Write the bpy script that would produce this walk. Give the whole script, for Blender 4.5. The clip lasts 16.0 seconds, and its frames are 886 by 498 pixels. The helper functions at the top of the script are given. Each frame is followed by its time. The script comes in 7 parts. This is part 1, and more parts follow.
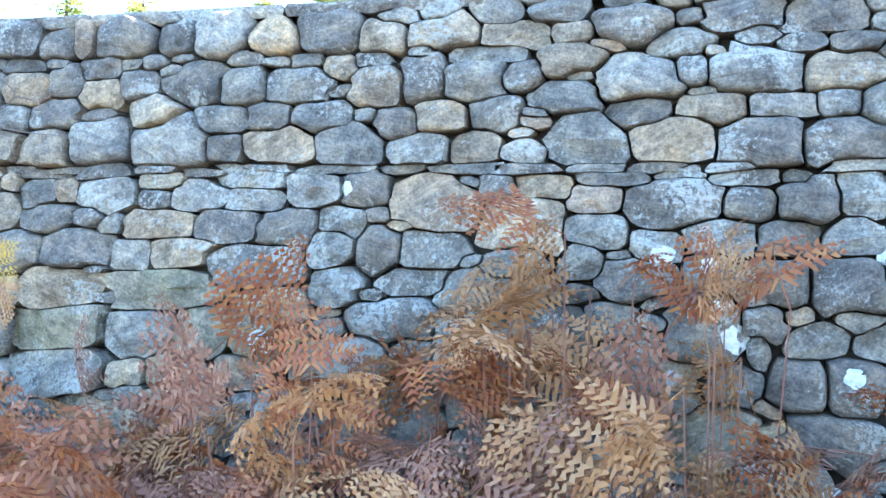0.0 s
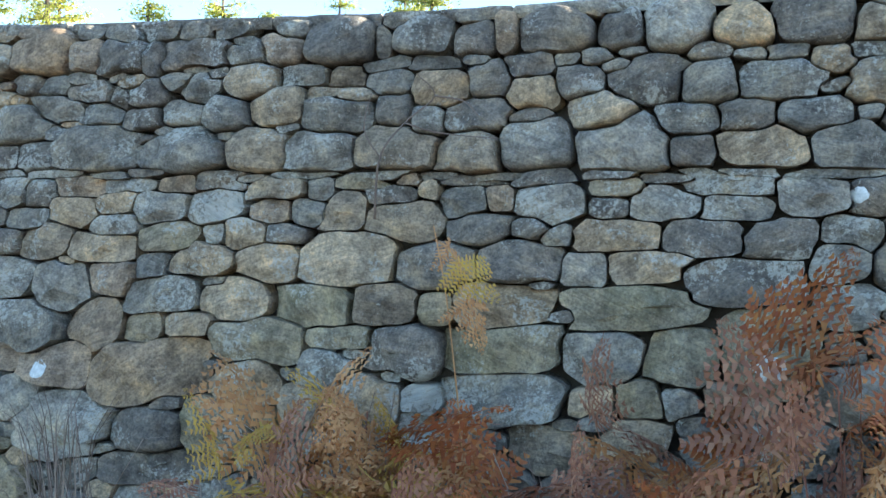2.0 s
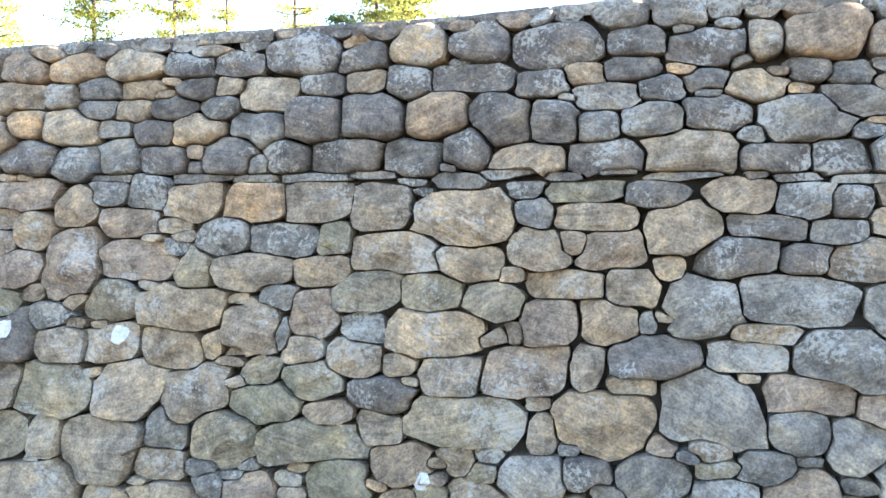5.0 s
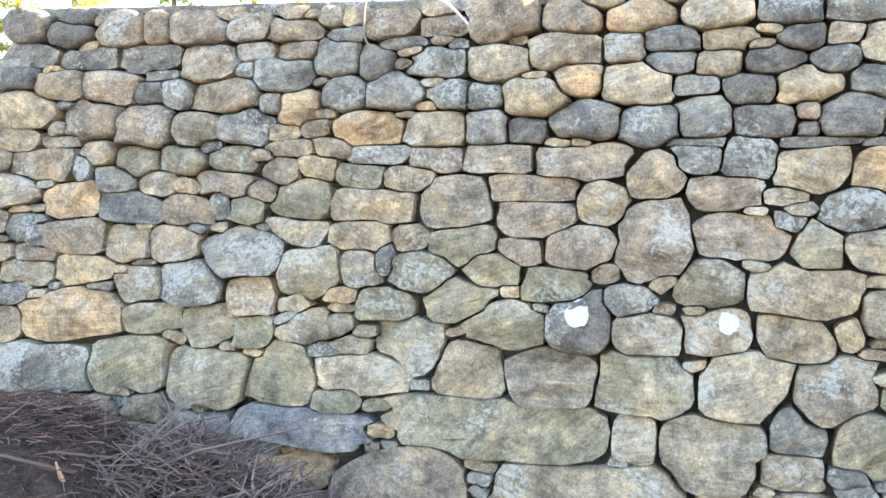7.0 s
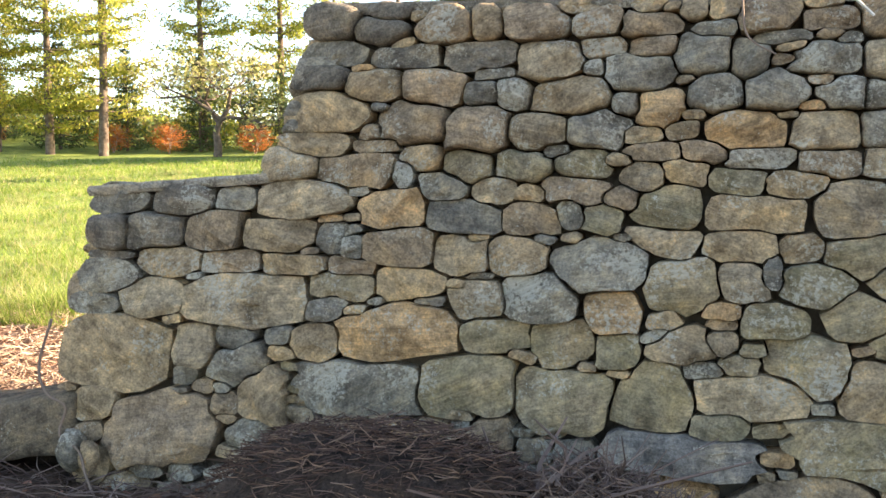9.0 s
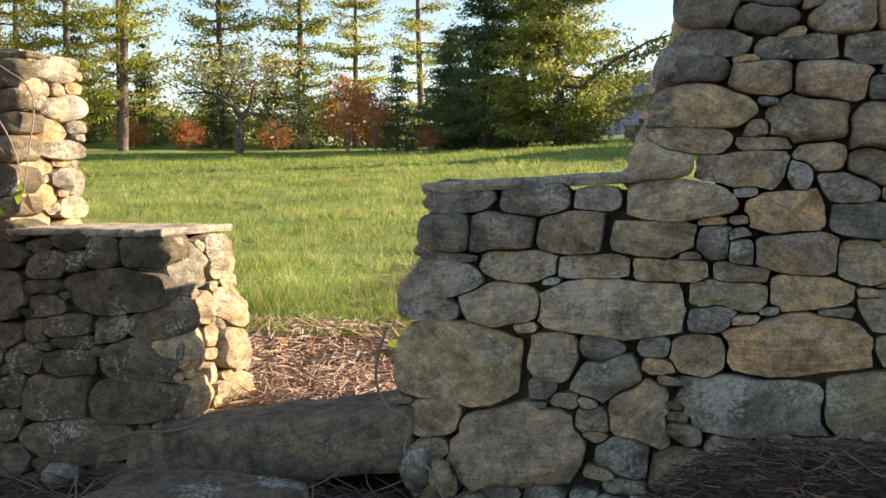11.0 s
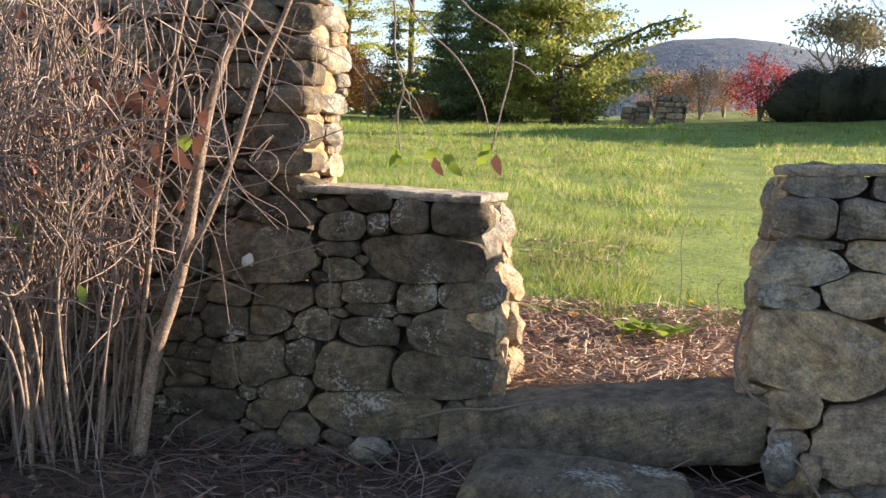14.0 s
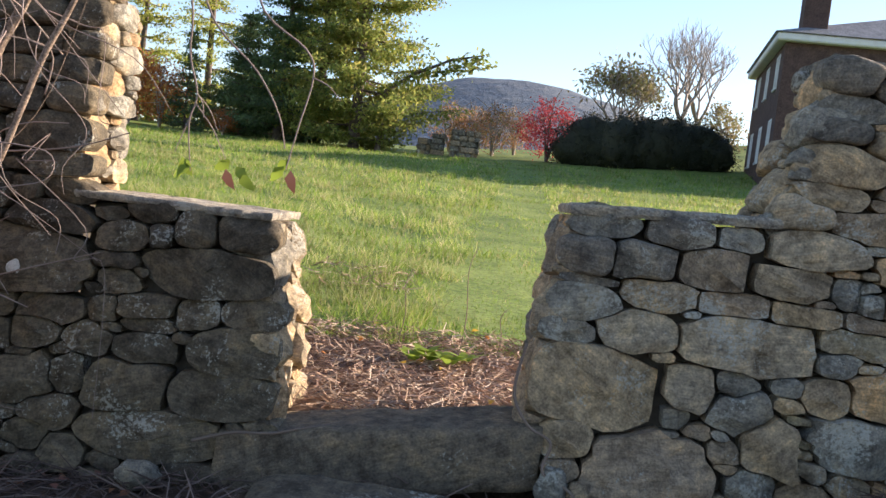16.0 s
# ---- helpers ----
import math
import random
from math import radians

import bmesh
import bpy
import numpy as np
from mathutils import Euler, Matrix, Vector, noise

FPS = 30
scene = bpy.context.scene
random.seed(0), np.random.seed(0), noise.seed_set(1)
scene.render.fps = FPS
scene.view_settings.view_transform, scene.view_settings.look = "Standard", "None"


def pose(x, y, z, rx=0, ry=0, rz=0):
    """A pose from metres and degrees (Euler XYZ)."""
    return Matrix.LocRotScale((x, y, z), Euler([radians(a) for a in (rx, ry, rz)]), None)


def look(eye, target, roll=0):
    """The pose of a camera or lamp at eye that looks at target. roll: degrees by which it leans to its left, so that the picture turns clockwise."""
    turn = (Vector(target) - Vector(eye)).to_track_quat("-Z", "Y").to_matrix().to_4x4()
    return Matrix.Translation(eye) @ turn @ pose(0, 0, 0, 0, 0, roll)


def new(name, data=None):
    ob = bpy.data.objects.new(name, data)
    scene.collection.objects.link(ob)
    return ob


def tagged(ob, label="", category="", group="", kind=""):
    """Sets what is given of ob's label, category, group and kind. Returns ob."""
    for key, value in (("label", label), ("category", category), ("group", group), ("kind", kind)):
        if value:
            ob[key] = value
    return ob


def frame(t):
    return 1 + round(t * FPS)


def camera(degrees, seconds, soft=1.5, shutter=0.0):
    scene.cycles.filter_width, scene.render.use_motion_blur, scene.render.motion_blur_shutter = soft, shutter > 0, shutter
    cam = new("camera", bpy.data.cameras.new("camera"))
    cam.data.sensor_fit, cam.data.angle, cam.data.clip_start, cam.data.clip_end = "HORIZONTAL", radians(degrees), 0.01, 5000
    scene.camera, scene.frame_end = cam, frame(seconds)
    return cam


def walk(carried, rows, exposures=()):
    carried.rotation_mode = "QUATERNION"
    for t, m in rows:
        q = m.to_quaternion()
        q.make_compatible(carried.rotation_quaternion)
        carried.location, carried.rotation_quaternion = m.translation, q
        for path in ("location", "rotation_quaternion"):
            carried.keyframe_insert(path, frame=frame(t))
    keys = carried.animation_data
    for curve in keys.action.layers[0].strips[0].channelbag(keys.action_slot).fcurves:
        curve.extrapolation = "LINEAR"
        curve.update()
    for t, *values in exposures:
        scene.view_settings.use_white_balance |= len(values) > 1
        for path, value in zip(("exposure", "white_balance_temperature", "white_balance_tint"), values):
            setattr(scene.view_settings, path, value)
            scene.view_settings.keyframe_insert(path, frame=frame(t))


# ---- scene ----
cam = camera(48.9, 16.0, soft=1.5)
PATH = [
    (0, look((12.635, -3.391, 0.768), (11.832, -0.501, 0.823), -0.28)),
    (0.5, look((12.270, -3.372, 0.790), (11.369, -0.511, 0.835), -0.19)),
    (1, look((11.904, -3.349, 0.747), (10.939, -0.510, 0.839), 0.09)),
    (1.5, look((11.520, -3.394, 0.777), (10.536, -0.562, 0.875), 0.02)),
    (2, look((11.067, -3.460, 0.835), (10.100, -0.620, 0.890), -0.41)),
    (2.5, look((10.660, -3.490, 0.835), (9.656, -0.664, 0.895), -0.43)),
    (3, look((10.154, -3.554, 0.929), (9.193, -0.712, 0.963), -0.58)),
    (3.2, look((9.899, -3.573, 0.947), (8.974, -0.720, 1.018), -0.48)),
    (5.3, look((6.966, -3.829, 1.096), (6.508, -1.883, 1.033), -0.3)),
    (5.5, look((6.705, -3.834, 1.115), (6.241, -1.89, 1.032), -0.3)),
    (6, look((6.085, -3.822, 1.148), (5.594, -1.888, 1.023), -0.5)),
    (6.5, look((5.545, -3.799, 1.159), (5.009, -1.877, 1.026), -0.7)),
    (7, look((5.058, -3.812, 1.141), (4.501, -1.895, 1.018), -0.6)),
    (7.5, look((4.687, -3.814, 1.165), (4.097, -1.907, 1.033), -0.8)),
    (8, look((4.297, -3.853, 1.176), (3.717, -1.943, 1.052), -0.8)),
    (8.5, look((3.933, -3.882, 1.184), (3.362, -1.97, 1.062), -0.9)),
    (9, look((3.558, -3.902, 1.191), (2.991, -1.988, 1.067), -0.9)),
    (9.5, look((3.168, -3.919, 1.198), (2.604, -2.004, 1.073), -1.0)),
    (10, look((2.76, -3.936, 1.206), (2.197, -2.021, 1.08), -1.0)),
    (10.2, look((2.591, -3.939, 1.211), (2.03, -2.023, 1.084), -1.1)),
    (12.3, look((1.022, -4.208, 1.205), (0.477, -2.287, 1.079), 1.3)),
    (12.5, look((0.898, -4.208, 1.2), (0.351, -2.289, 1.074), 1.1)),
    (13, look((0.58, -4.234, 1.192), (0.052, -2.311, 1.046), 1.6)),
    (13.5, look((0.311, -4.244, 1.172), (-0.168, -2.31, 1.0), 2.6)),
    (14, look((0.271, -4.251, 1.173), (-0.196, -2.315, 0.99), 3.1)),
    (14.5, look((0.274, -4.24, 1.175), (-0.191, -2.303, 0.991), 3.1)),
    (15, look((0.272, -4.242, 1.173), (-0.174, -2.302, 0.988), 3.3)),
    (15.5, look((0.265, -4.209, 1.155), (0.173, -2.214, 1.057), 7.0)),
    (16, look((0.264, -4.205, 1.163), (0.214, -2.208, 1.067), 7.2)),
]
EXPOSURES = [
    (0.0, 3.85, 5000, 12), (1.0, 3.8, 5100, 13), (1.5, 3.35, 5300, 8), (2.0, 2.6, 5400, 8), (2.5, 2.5, 5500, 9), (3.2, 2.4, 5700, 15), (5.3, 3.55, 6000, 20), (6.3, 3.75, 6200, 19), (7.0, 3.75, 6300, 18),
    (8.5, 2.9, 7100, 17), (10.0, 1.9, 7050, 15), (12.5, 1.3, 6250, 16), (14.5, 1.65, 6350, 19), (16.0, 1.4, 6000, 18)]
walk(cam, PATH, EXPOSURES)

# ---- sky and sun ----
SUN_DIR = Vector((0.868, 0.364, 0.34)).normalized()      # towards the sun
world = bpy.data.worlds.new("sky")
scene.world = world
world.use_nodes = True
wn = world.node_tree.nodes
sky = wn.new("ShaderNodeTexSky")
sky.sky_type = "NISHITA"
sky.sun_disc = False
sky.sun_elevation = math.asin(SUN_DIR.z)
sky.sun_rotation = math.atan2(SUN_DIR.x, SUN_DIR.y)
sky.air_density, sky.dust_density = 1.0, 0.35
wn["Background"].inputs["Strength"].default_value = 0.095
world.node_tree.links.new(sky.outputs[0], wn["Background"].inputs["Color"])
sun = new("sun", bpy.data.lights.new("sun", "SUN"))
sun.data.energy, sun.data.angle, sun.data.color = 5.0, radians(0.6), (1.0, 0.82, 0.58)
sun.matrix_world = look((30, 20, 20), Vector((30, 20, 20)) - SUN_DIR)


# ---- materials ----
def material(name, rough=0.85, metal=0.0):
    m = bpy.data.materials.new(name)
    m.use_nodes = True
    b = m.node_tree.nodes["Principled BSDF"]
    b.inputs["Roughness"].default_value, b.inputs["Metallic"].default_value = rough, metal
    b.inputs["Specular IOR Level"].default_value = 0.25
    return m, m.node_tree.nodes, m.node_tree.links, b


def ramp(nodes, stops):
    r = nodes.new("ShaderNodeValToRGB")
    while len(r.color_ramp.elements) < len(stops):
        r.color_ramp.elements.new(0.5)
    for e, (p, c) in zip(r.color_ramp.elements, stops):
        e.position, e.color = p, (*c, 1)
    return r


def noise_tex(nodes, links, coord, scale, detail=4.0, rough=0.6):
    n = nodes.new("ShaderNodeTexNoise")
    n.inputs["Scale"].default_value, n.inputs["Detail"].default_value, n.inputs["Roughness"].default_value = scale, detail, rough
    links.new(coord, n.inputs["Vector"])
    return n


def mix(nodes, links, fac, a, b, kind="MIX"):
    m = nodes.new("ShaderNodeMix")
    m.data_type, m.blend_type = "RGBA", kind
    for sock, v in ((m.inputs[0], fac), (m.inputs[6], a), (m.inputs[7], b)):
        if isinstance(v, bpy.types.NodeSocket):
            links.new(v, sock)
        elif isinstance(v, tuple):
            sock.default_value = (*v, 1)
        else:
            sock.default_value = v
    return m.outputs[2]


def stone_material(name, tints, lichen=0.5, moss=0.0, bump=0.75):
    """Weathered fieldstone: tints by piece, stains, grain, pale lichen flecks, moss."""
    m, nodes, links, b = material(name, 0.92)
    info, geo = nodes.new("ShaderNodeObjectInfo"), nodes.new("ShaderNodeNewGeometry")
    pos = geo.outputs["Position"]
    base = ramp(nodes, [((i + 0.5) / len(tints), c) for i, c in enumerate(tints)])
    links.new(info.outputs["Random"], base.inputs[0])
    stain = noise_tex(nodes, links, pos, 7.0, 5.0, 0.65)
    sr = ramp(nodes, [(0.28, (0.42, 0.40, 0.38)), (0.5, (1.0, 1.0, 1.0)), (0.72, (1.5, 1.38, 1.16))])
    links.new(stain.outputs[0], sr.inputs[0])
    col = mix(nodes, links, 1.0, base.outputs[0], sr.outputs[0], "MULTIPLY")
    grain = noise_tex(nodes, links, pos, 95.0, 3.0, 0.7)
    gr = ramp(nodes, [(0.33, (0.42, 0.42, 0.42)), (0.5, (1.0, 1.0, 1.0)), (0.68, (1.6, 1.56, 1.48))])
    links.new(grain.outputs[0], gr.inputs[0])
    col = mix(nodes, links, 0.6, col, gr.outputs[0], "MULTIPLY")
    patch = noise_tex(nodes, links, pos, 21.0, 4.0, 0.65)
    pr = ramp(nodes, [(0.34, (0.62, 0.61, 0.58)), (0.5, (1.0, 1.0, 1.0)), (0.66, (1.35, 1.3, 1.2))])
    links.new(patch.outputs[0], pr.inputs[0])
    col = mix(nodes, links, 0.85, col, pr.outputs[0], "MULTIPLY")
    if moss:
        mn = noise_tex(nodes, links, pos, 5.0, 4.0, 0.6)
        mr = ramp(nodes, [(0.42, (0, 0, 0)), (0.66, (moss, moss, moss))])
        links.new(mn.outputs[0], mr.inputs[0])
        col = mix(nodes, links, mr.outputs[0], col, (0.15, 0.145, 0.06))
    # small crusty lichen, in scattered colonies
    colony = noise_tex(nodes, links, pos, 4.3, 2.0, 0.5)
    fleck = noise_tex(nodes, links, pos, 55.0, 4.0, 0.75)
    add = nodes.new("ShaderNodeMath")
    add.operation = "MULTIPLY"
    links.new(colony.outputs[0], add.inputs[0])
    links.new(fleck.outputs[0], add.inputs[1])
    lr = ramp(nodes, [(0.322 - 0.03 * lichen, (0, 0, 0)), (0.365 - 0.03 * lichen, (0.75, 0.75, 0.75))])
    links.new(add.outputs[0], lr.inputs[0])
    col = mix(nodes, links, lr.outputs[0], col, (0.50, 0.48, 0.40))
    # thin layering, laid at a slightly different angle in every stone
    local = nodes.new("ShaderNodeTexCoord").outputs["Object"]
    turn = nodes.new("ShaderNodeMapRange")
    turn.inputs["To Min"].default_value, turn.inputs["To Max"].default_value = -0.7, 0.7
    links.new(info.outputs["Random"], turn.inputs["Value"])
    lay = nodes.new("ShaderNodeMapping")
    lay.vector_type = "TEXTURE"
    lay.inputs["Scale"].default_value = (0.16, 0.16, 0.018)
    links.new(local, lay.inputs["Vector"])
    angle = nodes.new("ShaderNodeCombineXYZ")
    links.new(turn.outputs[0], angle.inputs["Y"])
    links.new(angle.outputs[0], lay.inputs["Rotation"])
    layers = noise_tex(nodes, links, lay.outputs[0], 1.0, 5.0, 0.7)
    yr = ramp(nodes, [(0.36, (0.62, 0.61, 0.60)), (0.5, (1.05, 1.05, 1.05)), (0.64, (1.5, 1.45, 1.36))])
    links.new(layers.outputs[0], yr.inputs[0])
    col = mix(nodes, links, 0.5, col, yr.outputs[0], "MULTIPLY")
    links.new(col, b.inputs["Base Color"])
    fine = noise_tex(nodes, links, pos, 24.0, 9.0, 0.78)
    relief = nodes.new("ShaderNodeMath")
    relief.operation = "ADD"
    links.new(fine.outputs[0], relief.inputs[0])
    links.new(layers.outputs[0], relief.inputs[1])
    bn = nodes.new("ShaderNodeBump")
    bn.inputs["Strength"].default_value, bn.inputs["Distance"].default_value = bump, 0.03
    links.new(relief.outputs[0], bn.inputs["Height"])
    links.new(bn.outputs[0], b.inputs["Normal"])
    return m


def plain_material(name, a, c, scale=8.0, rough=0.85, bump=0.3, dist=0.01, fine=0.0):
    """Two colours blended by noise, with relief."""
    m, nodes, links, b = material(name, rough)
    pos = nodes.new("ShaderNodeNewGeometry").outputs["Position"]
    n = noise_tex(nodes, links, pos, scale, 6.0, 0.65)
    r = ramp(nodes, [(0.32, a), (0.68, c)])
    links.new(n.outputs[0], r.inputs[0])
    col = r.outputs[0]
    if fine:
        n2 = noise_tex(nodes, links, pos, scale * fine, 3.0, 0.7)
        r2 = ramp(nodes, [(0.35, (0.55, 0.55, 0.55)), (0.65, (1.4, 1.4, 1.4))])
        links.new(n2.outputs[0], r2.inputs[0])
        col = mix(nodes, links, 0.85, col, r2.outputs[0], "MULTIPLY")
    links.new(col, b.inputs["Base Color"])
    bn = nodes.new("ShaderNodeBump")
    bn.inputs["Strength"].default_value, bn.inputs["Distance"].default_value = bump, dist
    links.new(n.outputs[0], bn.inputs["Height"])
    links.new(bn.outputs[0], b.inputs["Normal"])
    return m


def leaf_material(name, colours, rough=0.6, light=0.35):
    """Leaves that vary one by one and let some light through."""
    m, nodes, links, b = material(name, rough)
    geo = nodes.new("ShaderNodeNewGeometry")
    r = ramp(nodes, [((i + 0.5) / len(colours), c) for i, c in enumerate(colours)])
    links.new(geo.outputs["Random Per Island"], r.inputs[0])
    n = noise_tex(nodes, links, geo.outputs["Position"], 0.6, 3.0, 0.6)
    r2 = ramp(nodes, [(0.35, (0.65, 0.65, 0.65)), (0.65, (1.25, 1.25, 1.25))])
    links.new(n.outputs[0], r2.inputs[0])
    col = mix(nodes, links, 1.0, r.outputs[0], r2.outputs[0], "MULTIPLY")
    links.new(col, b.inputs["Base Color"])
    tr = nodes.new("ShaderNodeBsdfTranslucent")
    links.new(col, tr.inputs["Color"])
    ms = nodes.new("ShaderNodeMixShader")
    ms.inputs[0].default_value = light
    links.new(b.outputs[0], ms.inputs[1])
    links.new(tr.outputs[0], ms.inputs[2])
    links.new(ms.outputs[0], nodes["Material Output"].inputs["Surface"])
    return m


STONE = {
    "g": stone_material("stone_grey", [(0.235, 0.215, 0.175), (0.285, 0.262, 0.215), (0.20, 0.188, 0.16), (0.32, 0.29, 0.235)], 1.15),
    "t": stone_material("stone_tan", [(0.37, 0.285, 0.185), (0.45, 0.365, 0.25), (0.29, 0.235, 0.165), (0.42, 0.32, 0.20)], 0.5),
    "o": stone_material("stone_ochre", [(0.46, 0.31, 0.17), (0.48, 0.34, 0.20)], 0.2),
    "r": stone_material("stone_russet", [(0.33, 0.25, 0.165), (0.37, 0.285, 0.20), (0.29, 0.225, 0.155)], 0.45),
    "d": stone_material("stone_dark", [(0.185, 0.165, 0.135), (0.22, 0.195, 0.158), (0.20, 0.175, 0.142)], 0.95),
    "m": stone_material("stone_mossy", [(0.33, 0.275, 0.185), (0.37, 0.30, 0.20), (0.30, 0.26, 0.18)], 0.3, 0.34),
    # b and k hold stain and painted shade for fronts left of the opening
    "b": stone_material("stone_stained_shaded", [(0.115, 0.095, 0.068), (0.14, 0.115, 0.08), (0.10, 0.085, 0.063)], -0.6),
    "k": stone_material("stone_dark_brown", [(0.145, 0.118, 0.082), (0.175, 0.145, 0.10), (0.125, 0.105, 0.075)], -0.2),
    "s": stone_material("slate", [(0.20, 0.188, 0.17), (0.23, 0.215, 0.195)], 0.1, 0.0, 0.35),
    "c": stone_material("stone_cap", [(0.36, 0.325, 0.27), (0.31, 0.28, 0.235)], 0.4),
}
EARTH = plain_material("joint_earth", (0.04, 0.034, 0.026), (0.10, 0.085, 0.065), 14.0, 0.95, 0.6)
LITTER = plain_material("leaf_litter", (0.035, 0.024, 0.017), (0.15, 0.10, 0.065), 9.0, 0.95, 0.9, 0.03, 9.0)
MULCH = plain_material("straw_mulch", (0.10, 0.06, 0.04), (0.26, 0.17, 0.11), 6.0, 0.9, 0.9, 0.03, 9.0)
GRASS_GROUND = plain_material("meadow", (0.085, 0.14, 0.024), (0.25, 0.30, 0.07), 0.8, 0.9, 0.6, 0.05, 22.0)
LICHEN = plain_material("white_lichen", (0.42, 0.42, 0.38), (0.70, 0.70, 0.64), 55.0, 0.9, 0.4)


# ---- mesh helpers ----
def mesh_of(name, verts, faces, mats, smooth=False, index=None):
    me = bpy.data.meshes.new(name)
    me.from_pydata([tuple(v) for v in verts], [], faces)
    for m in mats:
        me.materials.append(m)
    if index is not None:
        me.polygons.foreach_set("material_index", index)
    if smooth:
        me.polygons.foreach_set("use_smooth", [True] * len(me.polygons))
    me.update()
    return me


def part(name, bm, mat, parent, label="", smooth=True):
    me = bpy.data.meshes.new(name)
    bm.to_mesh(me)
    bm.free()
    me.materials.append(mat)
    if smooth:
        me.polygons.foreach_set("use_smooth", [True] * len(me.polygons))
    ob = new(name, me)
    ob.parent = parent
    if label:
        tagged(ob, label)
    return ob


def child(name, me, parent, m=None, label=""):
    ob = new(name, me)
    ob.parent = parent
    if m is not None:
        ob.matrix_basis = m
    if label:
        tagged(ob, label)
    return ob


# ---- the lie of the land ----
def lerp_at(x, xs, ys):
    if x <= xs[0]:
        return ys[0]
    for a, b, c, d in zip(xs, xs[1:], ys, ys[1:]):
        if x <= b:
            return c + (d - c) * (x - a) / (b - a)
    return ys[-1]


def front_z(x, y):
    return lerp_at(x, (-8, -2, 0, 3, 6, 9, 14), (-0.3, -0.2, -0.12, -0.12, -0.22, -0.42, -0.5)) + 0.012 * math.sin(5 * x + 3 * y)


def field_z(x, y):
    far = min(max(y, 0.0), 60.0)
    return 0.13 + 0.067 * max(far - 1.2, 0) + 0.0015 * (max(min(x, 40), -60) + 18) ** 2 * (far / 46) ** 2 * min(1, far / 10)


def ground_z(x, y):
    s = min(max((y - 0.02) / 0.25, 0), 1)
    bump = 0.03 * noise.noise(Vector((x * 0.7, y * 0.7, 3))) if -4 < y < 40 else 0
    if 3 < y < 50:
        bump += min(1, (y - 3) / 3) * (0.05 * noise.noise(Vector((x * 0.33, y * 0.33, 8))) + 0.05 * noise.noise(Vector((x * 1.1, y * 1.1, 5))))
    return front_z(x, y) * (1 - s) + field_z(x, y) * s + bump


def face_y(z):
    """The battered front of the wall."""
    return 0.176 * (z - 1.06)


def ground():
    xs = sorted(set([round(v, 2) for v in np.concatenate([np.arange(-14, 15, 0.3), np.arange(-60, 60, 3.0), np.arange(-600, 601, 60)])]))
    ys = sorted(set([round(v, 2) for v in np.concatenate([np.arange(-5, 4, 0.25), np.arange(4, 22, 0.5), np.arange(22, 60, 1.5), np.arange(60, 1000, 60), np.arange(-300, -4, 25)])]))
    ys = [y for y in ys if not 0.0 < y < 0.35] + [0.02, 0.12, 0.27]
    ys.sort()
    verts = [(x, y, ground_z(x, y)) for y in ys for x in xs]
    nx = len(xs)
    faces, idx = [], []
    for j in range(len(ys) - 1):
        for i in range(nx - 1):
            faces.append((j * nx + i, j * nx + i + 1, (j + 1) * nx + i + 1, (j + 1) * nx + i))
            cx, cy = (xs[i] + xs[i + 1]) / 2, (ys[j] + ys[j + 1]) / 2
            edge = 2.3 + 0.35 * noise.noise(Vector((cx * 1.3, 0, 7)))
            idx.append(0 if cy < 0.1 else (1 if cy < edge else 2))
    ob = new("ground", mesh_of("ground", verts, faces, [LITTER, MULCH, GRASS_GROUND], True, idx))
    tagged(ob, "dark leaf litter, straw mulch and bright autumn meadow grass", "ground", kind="structure")


ground()


# ---- the dry stone wall ----
def tilt_of(rng, big):
    return rng.normal(0, 0.05 if big else 0.14)


def wall_top(x):
    """Height of the wall's top along its length."""
    if x > 1.5:
        return lerp_at(x, (1.5, 2.4, 4.0, 6.5, 7.2, 9.8, 11.2, 14), (2.03, 1.98, 1.92, 1.95, 1.99, 1.83, 1.79, 1.74))
    if x > 0.2:
        return lerp_at(x, (0.6, 1.55), (1.175, 1.22))
    if x > -1.38:
        return 0.995
    return lerp_at(x, (-4, -2.75, -1.9, -1.4), (1.78, 1.85, 1.92, 1.91))


def in_wall(x, z):
    if z > wall_top(x) or z < front_z(x, 0) - 0.12 or x > 14.3 or x < -4.5:
        return False
    if 0.2 < x < 1.8 and z > 1.22:
        return x > lerp_at(z, (1.25, 1.45, 1.62, 1.82, 2.05), (1.53, 1.6, 1.66, 1.72, 1.72))
    if -1.6 < x < -1.2 and z > 0.99:
        return x < -1.44
    if -0.8 < x < 0.2:
        return x < lerp_at(z, (-0.2, 0.08, 0.09, 0.5, 1.0), (-0.7, -0.7, -0.42, -0.47, -0.55))
    if 0.2 <= x < 0.9:
        return x > lerp_at(z, (-0.2, 0.285, 0.295, 0.7, 1.2), (0.69, 0.69, 0.57, 0.60, 0.66))
    return True


